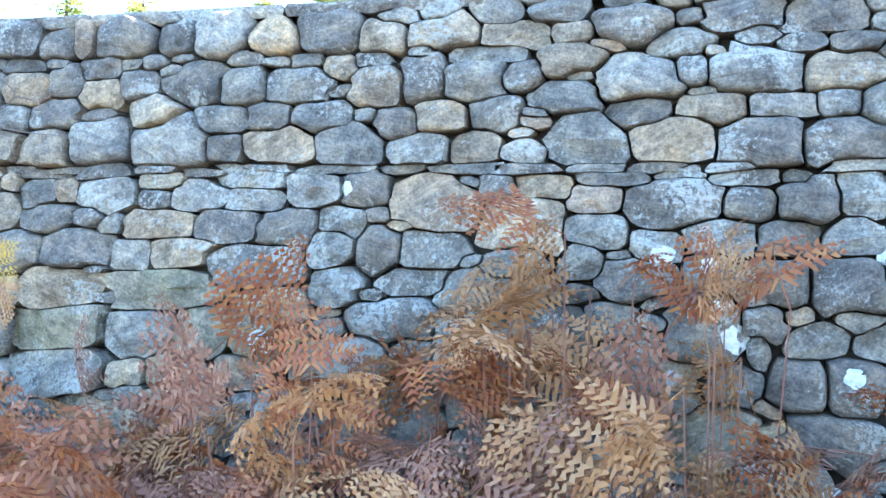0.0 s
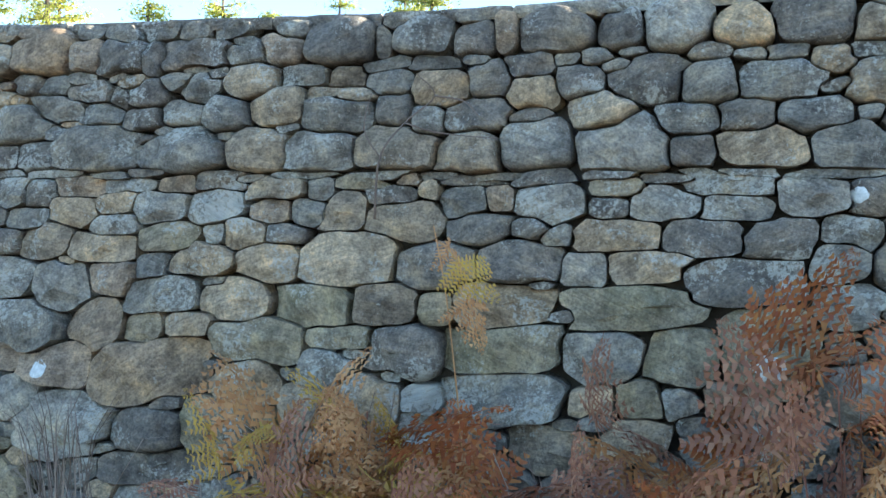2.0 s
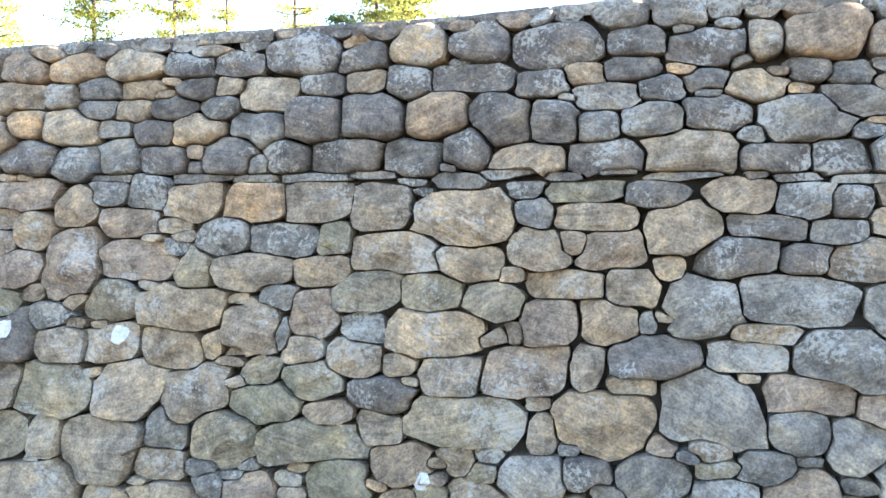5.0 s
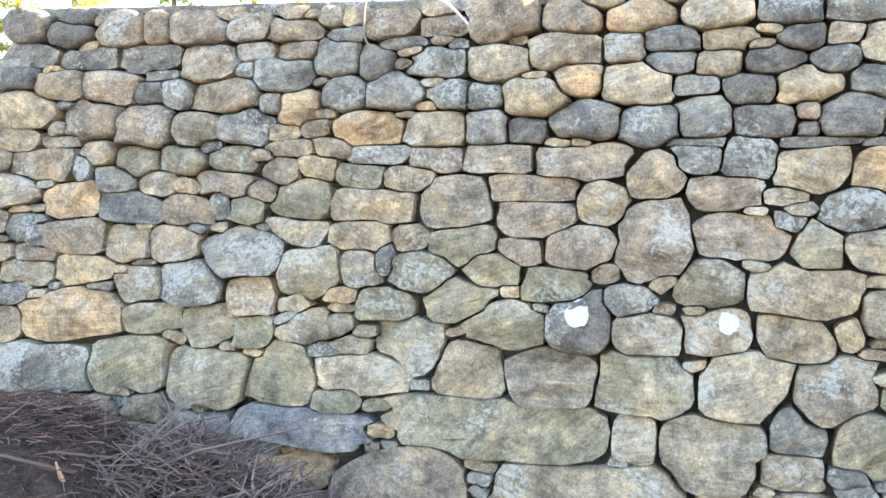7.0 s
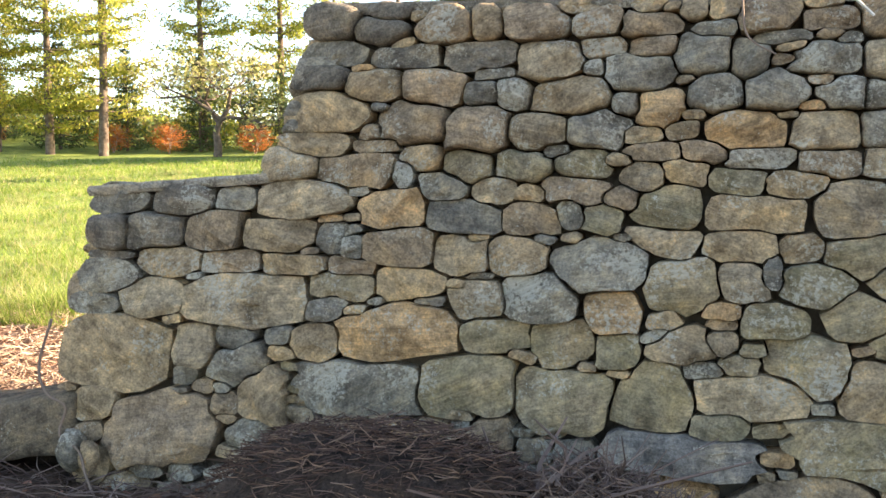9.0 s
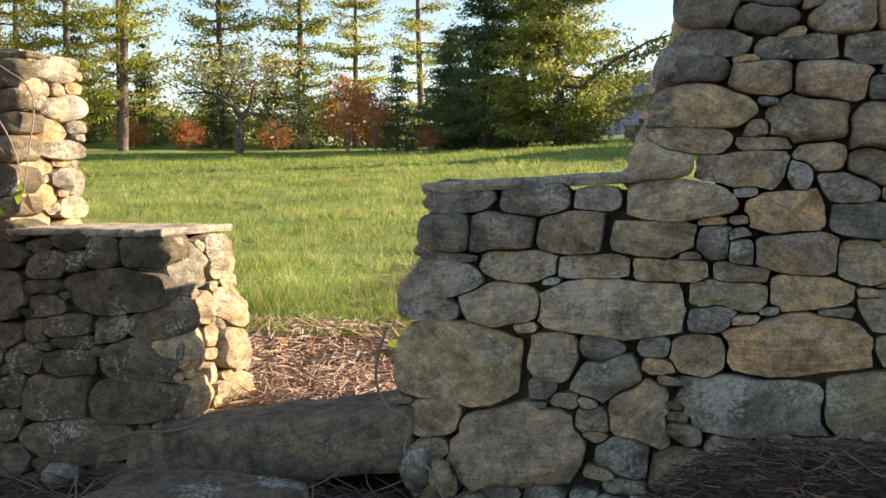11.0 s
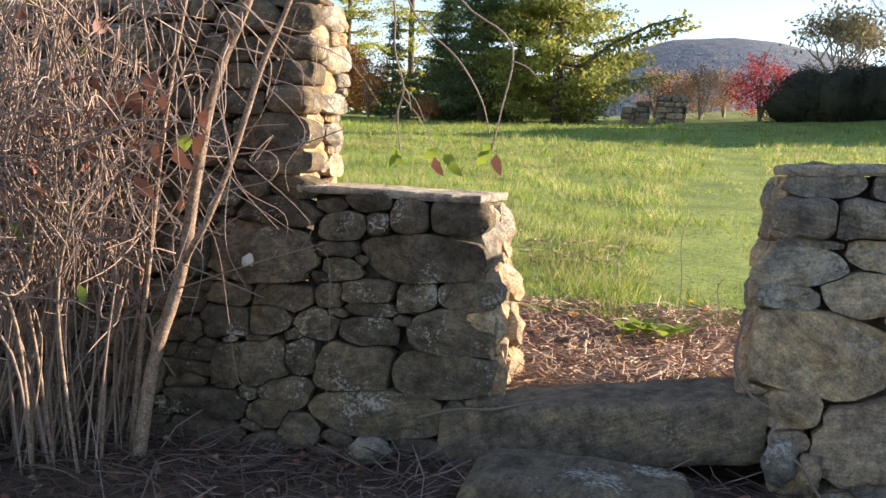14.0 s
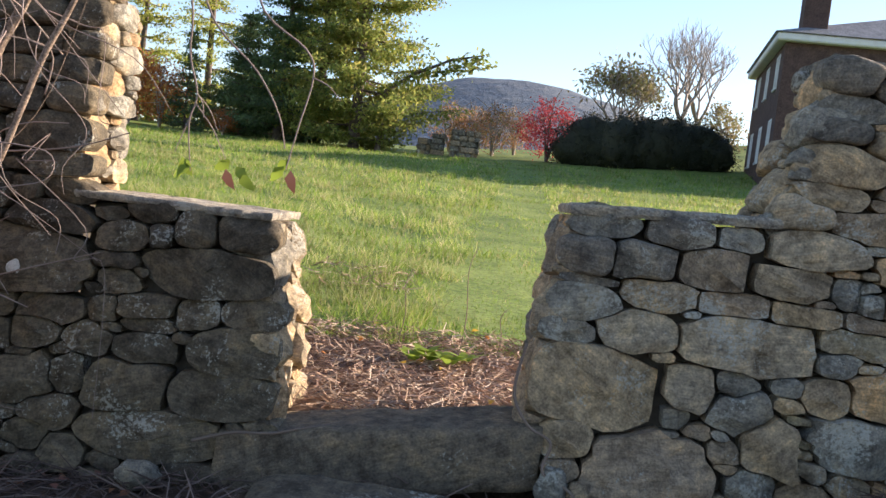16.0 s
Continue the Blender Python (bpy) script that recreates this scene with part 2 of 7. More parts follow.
class Packing:
    """Stones as rounded boxes in a plane, grown until they almost touch."""

    def __init__(self, seed):
        self.rng = np.random.default_rng(seed)
        self.s = []          # along, up, half width, half height, squareness, tilt, tone
        self.rows = []

    def add(self, u, w, a, b, n, tilt, tone):
        self.s.append((u, w, a, b, n, tilt, tone))
        return self.gauge(u, w, a, b, n, tilt)

    def gauge(self, u, w, a, b, n, tilt):
        """Centre, then eight edge normals, each divided by the edge's distance from the centre."""
        rough = 0.12 if n < 2.65 else 0.20 if n < 5 else 0.05
        th = np.arange(8) * math.pi / 4 + self.rng.normal(0, rough, 8)
        sides = np.arange(8) % 2 == 0
        # diagonals follow the stone's own corners
        th = np.where(sides, th, np.arctan2(np.sin(th) * a, np.cos(th) * b))
        box = np.abs(a * np.cos(th)) + np.abs(b * np.sin(th))
        oval = np.hypot(a * np.cos(th), b * np.sin(th))
        if n < 2.65:
            square = self.rng.uniform(0.25, 0.5, 8)
        elif n < 5:
            square = self.rng.uniform(0.15, 1.0, 8)
        else:
            square = np.full(8, 0.92)
        sup = np.where(sides, np.minimum(box, oval * self.rng.uniform(0.95, 1.06, 8)), oval + (box - oval) * square)
        row = np.concatenate([[u, w], np.cos(th + tilt) / sup, np.sin(th + tilt) / sup])
        self.rows.append(row)
        return row

    def freeze(self):
        self.k = np.array(self.rows, float)

    @staticmethod
    def metric(k, u, w):
        du, dw = u[..., None] - k[:, 0], w[..., None] - k[:, 1]
        return (du[..., None] * k[:, 2:10] + dw[..., None] * k[:, 10:18]).max(axis=-1)

    def fill(self, u0, u1, w0, w1, inside, sizes, tone_of):
        th = np.linspace(0, 2 * np.pi, 10, endpoint=False)
        for a0, b0, tries, slack in sizes:
            self.freeze()
            near = [r for r in self.rows if u0 - 0.6 < r[0] < u1 + 0.6]
            k = np.array(near, float).reshape(-1, 18)
            for _ in range(int(tries * (u1 - u0))):
                u, w = self.rng.uniform(u0, u1), self.rng.uniform(w0, w1)
                if not inside(u, w):
                    continue
                a, b = a0 * self.rng.uniform(0.8, 1.25), b0 * self.rng.uniform(0.85, 1.2)
                tilt = tilt_of(self.rng, a0 > 0.08)
                c, s = math.cos(tilt), math.sin(tilt)
                pu = np.append(u + a * np.cos(th) * c - b * np.sin(th) * s, u)
                pw = np.append(w + a * np.cos(th) * s + b * np.sin(th) * c, w)
                if not (inside(u - a * 0.8, w) and inside(u + a * 0.8, w) and inside(u, w + b * 0.85)):
                    continue
                if len(k):
                    kk = k[(np.abs(k[:, 0] - u) < 0.5) & (np.abs(k[:, 1] - w) < 0.4)]
                    if len(kk) and self.metric(kk, pu, pw).min() < slack:
                        continue
                n = self.rng.uniform(2.3, 2.6) if (w > 1.25 and self.rng.random() < 0.7) else self.rng.uniform(2.7, 4.5)
                k = np.vstack([k, self.add(u, w, a, b, n, tilt, tone_of(self.rng, u, w))])
        self.freeze()

    def outline(self, i, inside, steps=28, grow=1.6, reach=0.045, gap=0.003):
        k = self.k[i]
        a, b = self.s[i][2:4]
        th = np.linspace(0, 2 * np.pi, steps, endpoint=False) + 0.13
        lu, lw = a * np.cos(th), b * np.sin(th)
        own = self.metric(k[None, :], k[0] + lu, k[1] + lw)[:, 0]
        eu, ew = lu / own, lw / own
        size = np.hypot(eu, ew)
        near = (np.abs(self.k[:, 0] - k[0]) < 0.62) & (np.abs(self.k[:, 1] - k[1]) < 0.5)
        near[i] = False
        kk = self.k[near]
        far = 1 + 0.08 / np.maximum(size, 0.08)
        rim = not all(inside(k[0] + f * x, k[1] + f * y) for f, x, y in zip(far, eu, ew))
        out = np.full(steps, 0.55)
        alive = np.ones(steps, bool)
        for r in np.linspace(0.58, grow, 34):
            if not alive.any():
                break
            ok = (r * size - size) < reach
            if len(kk):
                ok &= self.metric(kk, k[0] + r * eu, k[1] + r * ew).min(axis=1) > r
            if r > 1.0 and rim:
                ok &= np.array([bool(inside(k[0] + r * x, k[1] + r * y)) for x, y in zip(eu, ew)])
            alive &= ok
            out[alive] = r
        d = np.maximum(out * size - gap, 0.4 * size * out)
        if rim:
            for _ in range(2):
                d = np.minimum(d, 0.5 * d + 0.25 * np.roll(d, 1) + 0.25 * np.roll(d, -1)) * 0.5 + 0.5 * (0.5 * d + 0.25 * np.roll(d, 1) + 0.25 * np.roll(d, -1))
        d = 0.88 * d + 0.06 * np.roll(d, 1) + 0.06 * np.roll(d, -1)
        return eu / size * d, ew / size * d


def stone_mesh(pu, pw, place, u, w, rng, roundness, back=0.17):
    """A stone with this outline in the wall's face, split into a few broad facets, with worn arrises."""
    n = len(pu)
    small = min(np.ptp(pu), np.ptp(pw)) / 2
    bulge = min(small * (0.44 + 0.16 * roundness), 0.062 + 0.013 * roundness)
    su, sw = rng.normal(0, 0.09), rng.normal(0, 0.09)
    planes = []
    for _ in range(6 if roundness < 0.5 else 3):
        g = rng.uniform(0, 2 * math.pi)
        planes.append((math.cos(g), math.sin(g), rng.uniform(0.0, 0.75), rng.uniform(0.35, 1.1) if roundness < 0.5 else rng.uniform(0.3, 0.7)))
    # chipped outline: a few straight cuts
    pu, pw = pu.copy(), pw.copy()
    for _ in range(3 if roundness < 0.5 else 1):
        g = rng.uniform(0, 2 * math.pi)
        cu, cw = math.cos(g), math.sin(g)
        ext = (pu * cu + pw * cw)
        cut = ext.max() * rng.uniform(0.88, 0.98)
        over = np.maximum(ext - cut, 0)
        pu -= over * cu
        pw -= over * cw
    if roundness > 0.5:
        rings = ((0.96, -back), (1.0, -0.03), (0.985, 0.22), (0.93, 0.55), (0.80, 0.85), (0.58, 0.97), (0.30, 1.0))
    else:
        rings = ((0.97, -back), (1.0, -0.02), (0.994, 0.55), (0.968, 0.86), (0.89, 0.97), (0.62, 1.0), (0.32, 1.0))
    off = rng.uniform(-0.02, 0.012)
    o = place(u, w, off)
    verts = []
    amp = (0.08 if roundness < 0.5 else 0.12) * small
    for s, q in rings:
        for j in range(n):
            d = q if q < 0 else q * bulge
            if q > 0.1:
                for cu, cw, at, slope in planes:
                    lim = bulge * 1.05 - slope * max(0.0, (pu[j] * cu + pw[j] * cw) * s - at * small)
                    d = min(d, max(lim, 0.1 * bulge))
            a, c = (u + pu[j] * s), (w + pw[j] * s)
            e = 0.0
            if q > -0.05:
                e = noise.noise(Vector((a * 13, c * 13, u * 3))) * amp + noise.noise(Vector((a * 27, c * 27, 5))) * 0.008 + noise.noise(Vector((a * 95, c * 95, 9))) * 0.0025
            tilt = (pu[j] * su + pw[j] * sw) * s if q > 0 else 0
            k = 1 + 0.25 * e / max(small, 0.02) * s
            verts.append(place(u + pu[j] * s * k, w + pw[j] * s * k, off + d + e * min(1, max(q, 0) + 0.3) + tilt) - o)
    verts.append(place(u, w, off + bulge * 1.02 + noise.noise(Vector((u * 13, w * 13, u * 3))) * amp) - o)
    faces = []
    for r in range(len(rings) - 1):
        for j in range(n):
            faces.append((r * n + j, r * n + (j + 1) % n, (r + 1) * n + (j + 1) % n, (r + 1) * n + j))
    top = (len(rings) - 1) * n
    faces += [(top + j, top + (j + 1) % n, len(verts) - 1) for j in range(n)]
    return verts, faces, o


def lay_stones(pk, place, owner_of, inside, flip=False):
    """Build every stone of a packing as a piece of its wall."""
    made = []
    for i, (u, w, a, b, n, tilt, tone) in enumerate(pk.s):
        pu, pw = pk.outline(i, inside)
        rng = np.random.default_rng(1000 + i)
        roundness = 1.0 if n < 2.65 else 0.0
        verts, faces, o = stone_mesh(pu, pw, place, u, w, rng, roundness)
        if flip:
            faces = [tuple(reversed(f)) for f in faces]
        # front stones left of the opening take darker tones: brown stain, and shade painted in
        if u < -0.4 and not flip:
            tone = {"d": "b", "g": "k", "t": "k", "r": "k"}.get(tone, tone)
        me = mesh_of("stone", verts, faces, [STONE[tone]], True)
        me.set_sharp_from_angle(angle=radians(50 if roundness > 0.5 else 34))
        ob = child("stone", me, owner_of(u), Matrix.Translation(o))
        made.append((u, w, a, b, ob))
    return made


def front_place(u, w, d):
    return Vector((u, face_y(w) - d, w))


# notable stones: along, up, width, height (m), kind of stone
FACE_1 = (
    (13.11, 1.51, 0.14, 0.07, 'd'), (13.06, 1.41, 0.25, 0.13, 't'), (13.05, 1.17, 0.25, 0.15, 'd'), (13.10, 1.00, 0.14, 0.13, 'g'), (13.06, 0.85, 0.18, 0.11, 'g'), (13.06, 0.38, 0.17, 0.17, 'd'),
    (12.56, 1.64, 0.10, 0.06, 'd'), (12.74, 1.63, 0.26, 0.10, 'd'), (12.37, 1.63, 0.28, 0.13, 'd'), (13.01, 1.61, 0.27, 0.10, 'd'), (12.16, 1.51, 0.19, 0.11, 't'), (12.57, 1.44, 0.10, 0.10, 'g'),
    (12.78, 1.43, 0.31, 0.15, 'g'), (12.38, 1.41, 0.28, 0.14, 'g'), (12.64, 1.31, 0.23, 0.10, 't'), (13.04, 1.31, 0.13, 0.09, 'g'), (12.86, 1.30, 0.21, 0.08, 'g'), (12.39, 1.30, 0.21, 0.12, 'd'),
)
FACE_2 = (
    (12.21, 1.21, 0.26, 0.18, 'g'), (12.51, 1.20, 0.26, 0.15, 't'), (12.79, 1.18, 0.27, 0.17, 'd'), (12.53, 1.09, 0.18, 0.05, 'g'), (12.30, 1.07, 0.24, 0.05, 'd'), (12.73, 1.06, 0.22, 0.05, 'd'),
    (12.24, 1.00, 0.18, 0.11, 'r'), (12.94, 0.97, 0.18, 0.14, 'd'), (12.75, 0.97, 0.17, 0.11, 'd'), (12.51, 0.97, 0.32, 0.17, 'd'), (12.25, 0.89, 0.22, 0.12, 'g'), (12.66, 0.86, 0.22, 0.13, 'g'),
    (12.87, 0.85, 0.20, 0.13, 'd'), (12.45, 0.83, 0.17, 0.12, 'g'), (12.21, 0.79, 0.13, 0.11, 'g'), (12.61, 0.74, 0.15, 0.14, 'g'), (12.39, 0.73, 0.26, 0.14, 'd'), (12.82, 0.71, 0.24, 0.16, 'd'),
)
FACE_3 = (
    (13.05, 0.70, 0.22, 0.17, 'd'), (12.79, 0.59, 0.12, 0.10, 'd'), (12.59, 0.57, 0.21, 0.22, 'd'), (12.77, 0.49, 0.05, 0.10, 'd'), (12.90, 0.38, 0.16, 0.14, 'd'), (12.99, 0.23, 0.29, 0.13, 'd'),
    (12.60, 0.21, 0.30, 0.17, 'm'), (11.42, 1.65, 0.16, 0.12, 't'), (11.68, 1.64, 0.23, 0.11, 't'), (11.95, 1.62, 0.24, 0.09, 't'), (12.15, 1.61, 0.15, 0.08, 't'), (11.39, 1.56, 0.14, 0.05, 'g'),
    (11.82, 1.55, 0.27, 0.06, 'g'), (11.26, 1.54, 0.14, 0.09, 't'), (11.61, 1.47, 0.16, 0.17, 'd'), (11.79, 1.45, 0.23, 0.16, 'g'), (11.97, 1.45, 0.13, 0.10, 'd'), (11.41, 1.44, 0.18, 0.14, 't'),
)
FACE_4 = (
    (12.13, 1.37, 0.24, 0.11, 'g'), (11.38, 1.34, 0.08, 0.06, 'g'), (11.88, 1.32, 0.19, 0.13, 'g'), (11.67, 1.32, 0.18, 0.13, 't'), (11.49, 1.30, 0.18, 0.11, 'd'), (11.33, 1.23, 0.26, 0.16, 'g'),
    (11.59, 1.20, 0.23, 0.11, 'g'), (11.79, 1.20, 0.16, 0.12, 't'), (11.40, 1.06, 0.19, 0.15, 'd'), (12.06, 1.05, 0.21, 0.08, 't'), (11.89, 1.05, 0.13, 0.09, 'd'), (11.66, 1.00, 0.34, 0.19, 'r'),
    (11.45, 0.96, 0.09, 0.06, 'd'), (11.32, 0.94, 0.19, 0.11, 'g'), (11.98, 0.92, 0.31, 0.18, 't'), (11.27, 0.84, 0.19, 0.14, 'g'), (11.67, 0.83, 0.25, 0.15, 'g'), (11.46, 0.83, 0.18, 0.18, 'd'),
)
FACE_5 = (
    (11.95, 0.78, 0.23, 0.10, 'g'), (11.60, 0.72, 0.25, 0.10, 'g'), (11.29, 0.70, 0.23, 0.14, 'g'), (11.82, 0.68, 0.27, 0.17, 'g'), (11.53, 0.58, 0.32, 0.14, 'd'), (11.52, 0.22, 0.33, 0.19, 'g'),
    (10.74, 1.70, 0.24, 0.17, 'g'), (10.55, 1.69, 0.17, 0.15, 'd'), (11.21, 1.68, 0.27, 0.17, 'd'), (10.97, 1.67, 0.21, 0.12, 't'), (11.12, 1.57, 0.14, 0.06, 'g'), (10.39, 1.52, 0.17, 0.12, 'd'),
    (10.65, 1.50, 0.26, 0.15, 'd'), (10.85, 1.48, 0.20, 0.13, 'g'), (11.09, 1.47, 0.27, 0.15, 'g'), (10.48, 1.39, 0.20, 0.14, 't'), (10.99, 1.35, 0.18, 0.12, 'd'), (10.78, 1.35, 0.21, 0.10, 'g'),
)
FACE_6 = (
    (11.20, 1.34, 0.24, 0.12, 'g'), (10.56, 1.27, 0.32, 0.18, 'g'), (11.03, 1.24, 0.29, 0.14, 't'), (10.80, 1.24, 0.16, 0.10, 'd'), (10.55, 1.12, 0.16, 0.08, 'm'), (10.91, 1.12, 0.33, 0.10, 'g'),
    (11.20, 1.07, 0.22, 0.13, 'g'), (10.71, 1.05, 0.26, 0.12, 'g'), (10.52, 1.04, 0.13, 0.08, 'd'), (10.95, 1.03, 0.23, 0.09, 'g'), (10.55, 0.94, 0.31, 0.11, 't'), (10.83, 0.93, 0.29, 0.12, 'd'),
    (11.08, 0.91, 0.23, 0.14, 'd'), (10.64, 0.83, 0.30, 0.12, 't'), (10.43, 0.82, 0.17, 0.12, 'g'), (10.95, 0.77, 0.46, 0.16, 'd'), (10.62, 0.69, 0.49, 0.15, 'm'), (11.04, 0.56, 0.32, 0.27, 'm'),
)
FACE_7 = (
    (10.77, 0.53, 0.26, 0.20, 'm'), (10.49, 0.52, 0.26, 0.18, 'g'), (10.63, 0.38, 0.16, 0.12, 'm'), (10.75, 0.38, 0.12, 0.10, 'g'), (9.60, 1.73, 0.06, 0.13, 'd'), (10.11, 1.73, 0.08, 0.12, 'r'),
    (10.30, 1.72, 0.26, 0.15, 'd'), (9.98, 1.71, 0.15, 0.13, 'd'), (9.62, 1.64, 0.20, 0.04, 'g'), (9.83, 1.63, 0.18, 0.05, 'd'), (9.45, 1.60, 0.15, 0.09, 't'), (10.21, 1.59, 0.17, 0.08, 'd'),
    (9.64, 1.56, 0.18, 0.08, 'g'), (10.05, 1.54, 0.16, 0.12, 'd'), (9.86, 1.52, 0.21, 0.14, 't'), (10.22, 1.48, 0.19, 0.11, 't'), (9.67, 1.45, 0.14, 0.12, 'd'), (10.01, 1.41, 0.25, 0.12, 'd'),
)
FACE_8 = (
    (9.81, 1.40, 0.11, 0.12, 'g'), (9.67, 1.29, 0.34, 0.16, 't'), (10.23, 1.28, 0.26, 0.17, 'g'), (9.98, 1.26, 0.24, 0.15, 't'), (9.55, 1.18, 0.21, 0.08, 'm'), (9.75, 1.17, 0.10, 0.05, 'r'),
    (10.26, 1.16, 0.22, 0.05, 'd'), (10.01, 1.16, 0.28, 0.04, 'd'), (9.83, 1.14, 0.07, 0.08, 't'), (9.67, 1.11, 0.18, 0.07, 'd'), (10.11, 1.09, 0.10, 0.09, 'r'), (9.97, 1.08, 0.18, 0.12, 'g'),
    (10.29, 1.06, 0.21, 0.11, 'g'), (9.49, 1.05, 0.18, 0.15, 't'), (9.74, 1.01, 0.33, 0.14, 't'), (10.03, 0.97, 0.24, 0.12, 'd'), (10.22, 0.97, 0.12, 0.07, 'd'), (9.51, 0.87, 0.40, 0.21, 't'),
)
FACE_9 = (
    (10.19, 0.85, 0.30, 0.16, 'd'), (9.87, 0.84, 0.34, 0.17, 'd'), (9.67, 0.70, 0.26, 0.16, 't'), (10.13, 0.69, 0.35, 0.17, 't'), (9.88, 0.68, 0.15, 0.12, 'm'), (9.49, 0.57, 0.27, 0.09, 'm'),
    (10.12, 0.54, 0.48, 0.17, 'm'), (9.78, 0.53, 0.30, 0.17, 'd'), (10.16, 0.37, 0.45, 0.17, 'g'), (8.73, 1.75, 0.32, 0.11, 'd'), (9.42, 1.74, 0.27, 0.18, 'd'), (9.16, 1.73, 0.18, 0.11, 'r'),
    (8.99, 1.73, 0.18, 0.08, 'g'), (9.27, 1.62, 0.21, 0.08, 'g'), (9.04, 1.60, 0.21, 0.15, 't'), (8.78, 1.59, 0.14, 0.12, 'g'), (9.35, 1.54, 0.15, 0.04, 't'), (9.15, 1.49, 0.25, 0.16, 't'),
)
FACE_10 = (
    (8.70, 1.49, 0.21, 0.09, 'g'), (8.92, 1.47, 0.20, 0.15, 'g'), (9.42, 1.44, 0.27, 0.14, 'g'), (9.08, 1.32, 0.28, 0.18, 't'), (8.72, 1.32, 0.40, 0.19, 'g'), (9.35, 1.29, 0.30, 0.19, 'g'),
    (8.92, 1.20, 0.23, 0.08, 'd'), (8.71, 1.19, 0.17, 0.07, 'r'), (9.18, 1.16, 0.25, 0.10, 't'), (9.37, 1.15, 0.11, 0.10, 'g'), (8.64, 1.09, 0.26, 0.13, 'g'), (8.89, 1.09, 0.23, 0.13, 'g'),
    (9.16, 1.07, 0.16, 0.09, 'r'), (9.32, 1.05, 0.15, 0.11, 'g'), (9.05, 0.97, 0.20, 0.11, 't'), (9.24, 0.97, 0.17, 0.08, 'd'), (8.70, 0.97, 0.29, 0.12, 'm'), (8.90, 0.97, 0.09, 0.09, 'g'),
)
FACE_11 = (
    (8.86, 0.87, 0.30, 0.13, 't'), (8.63, 0.85, 0.16, 0.10, 'g'), (9.18, 0.85, 0.26, 0.16, 't'), (8.69, 0.73, 0.35, 0.14, 'g'), (9.02, 0.71, 0.33, 0.15, 't'), (9.36, 0.69, 0.37, 0.16, 'm'),
    (8.83, 0.61, 0.22, 0.09, 't'), (8.62, 0.59, 0.18, 0.12, 'm'), (9.14, 0.55, 0.40, 0.17, 'm'), (8.67, 0.43, 0.55, 0.24, 'r'), (9.11, 0.39, 0.28, 0.17, 't'), (9.36, 0.31, 0.19, 0.14, 't'),
    (9.05, 0.22, 0.44, 0.20, 'm'), (8.66, 0.18, 0.32, 0.17, 'd'), (9.23, 0.11, 0.25, 0.13, 'g'), (8.73, 0.05, 0.46, 0.12, 'd'), (7.94, 1.81, 0.30, 0.18, 'r'), (7.71, 1.80, 0.13, 0.11, 't'),
)
FACE_12 = (
    (8.17, 1.78, 0.18, 0.14, 'r'), (8.38, 1.76, 0.21, 0.14, 'd'), (8.53, 1.75, 0.11, 0.12, 'd'), (7.87, 1.68, 0.16, 0.09, 'd'), (8.02, 1.66, 0.14, 0.11, 'g'), (7.68, 1.61, 0.23, 0.11, 't'),
    (8.20, 1.61, 0.21, 0.08, 'd'), (8.38, 1.58, 0.10, 0.09, 'd'), (8.51, 1.58, 0.15, 0.11, 'd'), (8.07, 1.55, 0.28, 0.11, 'g'), (8.29, 1.51, 0.20, 0.10, 'g'), (7.85, 1.49, 0.33, 0.17, 'g'),
    (8.50, 1.48, 0.19, 0.10, 'd'), (8.30, 1.35, 0.43, 0.20, 'g'), (7.74, 1.34, 0.26, 0.11, 'd'), (7.98, 1.33, 0.22, 0.14, 'd'), (8.22, 1.20, 0.25, 0.10, 'r'), (8.47, 1.19, 0.25, 0.06, 'g'),
)
FACE_13 = (
    (7.84, 1.18, 0.20, 0.15, 'g'), (8.01, 1.17, 0.15, 0.12, 'd'), (8.41, 1.12, 0.18, 0.10, 't'), (8.19, 1.09, 0.25, 0.12, 't'), (7.72, 1.08, 0.28, 0.10, 'd'), (7.96, 1.06, 0.22, 0.09, 'g'),
    (8.43, 1.02, 0.25, 0.09, 'g'), (7.84, 0.96, 0.18, 0.12, 'd'), (8.05, 0.94, 0.30, 0.14, 't'), (8.38, 0.93, 0.35, 0.11, 't'), (7.82, 0.81, 0.44, 0.18, 'g'), (8.44, 0.79, 0.23, 0.14, 'r'),
    (8.18, 0.76, 0.28, 0.22, 'g'), (7.69, 0.69, 0.28, 0.07, 't'), (7.99, 0.61, 0.39, 0.21, 'g'), (8.38, 0.61, 0.29, 0.22, 'r'), (7.84, 0.47, 0.34, 0.13, 'r'), (8.20, 0.43, 0.40, 0.17, 'r'),
)
FACE_14 = (
    (7.81, 0.35, 0.22, 0.16, 'g'), (8.02, 0.31, 0.22, 0.18, 'g'), (8.28, 0.20, 0.41, 0.28, 'g'), (6.91, 1.82, 0.37, 0.18, 'd'), (7.22, 1.82, 0.22, 0.11, 'd'), (7.51, 1.79, 0.28, 0.13, 'd'),
    (7.20, 1.71, 0.18, 0.09, 'd'), (7.02, 1.70, 0.14, 0.09, 't'), (6.85, 1.66, 0.20, 0.11, 'd'), (7.49, 1.65, 0.15, 0.08, 'g'), (7.31, 1.62, 0.18, 0.09, 'g'), (7.12, 1.60, 0.27, 0.10, 'g'),
    (7.54, 1.52, 0.26, 0.14, 'd'), (6.90, 1.51, 0.19, 0.17, 'd'), (7.29, 1.50, 0.23, 0.14, 'g'), (7.08, 1.48, 0.16, 0.11, 'g'), (7.43, 1.36, 0.37, 0.19, 't'), (6.81, 1.35, 0.29, 0.13, 't'),
)
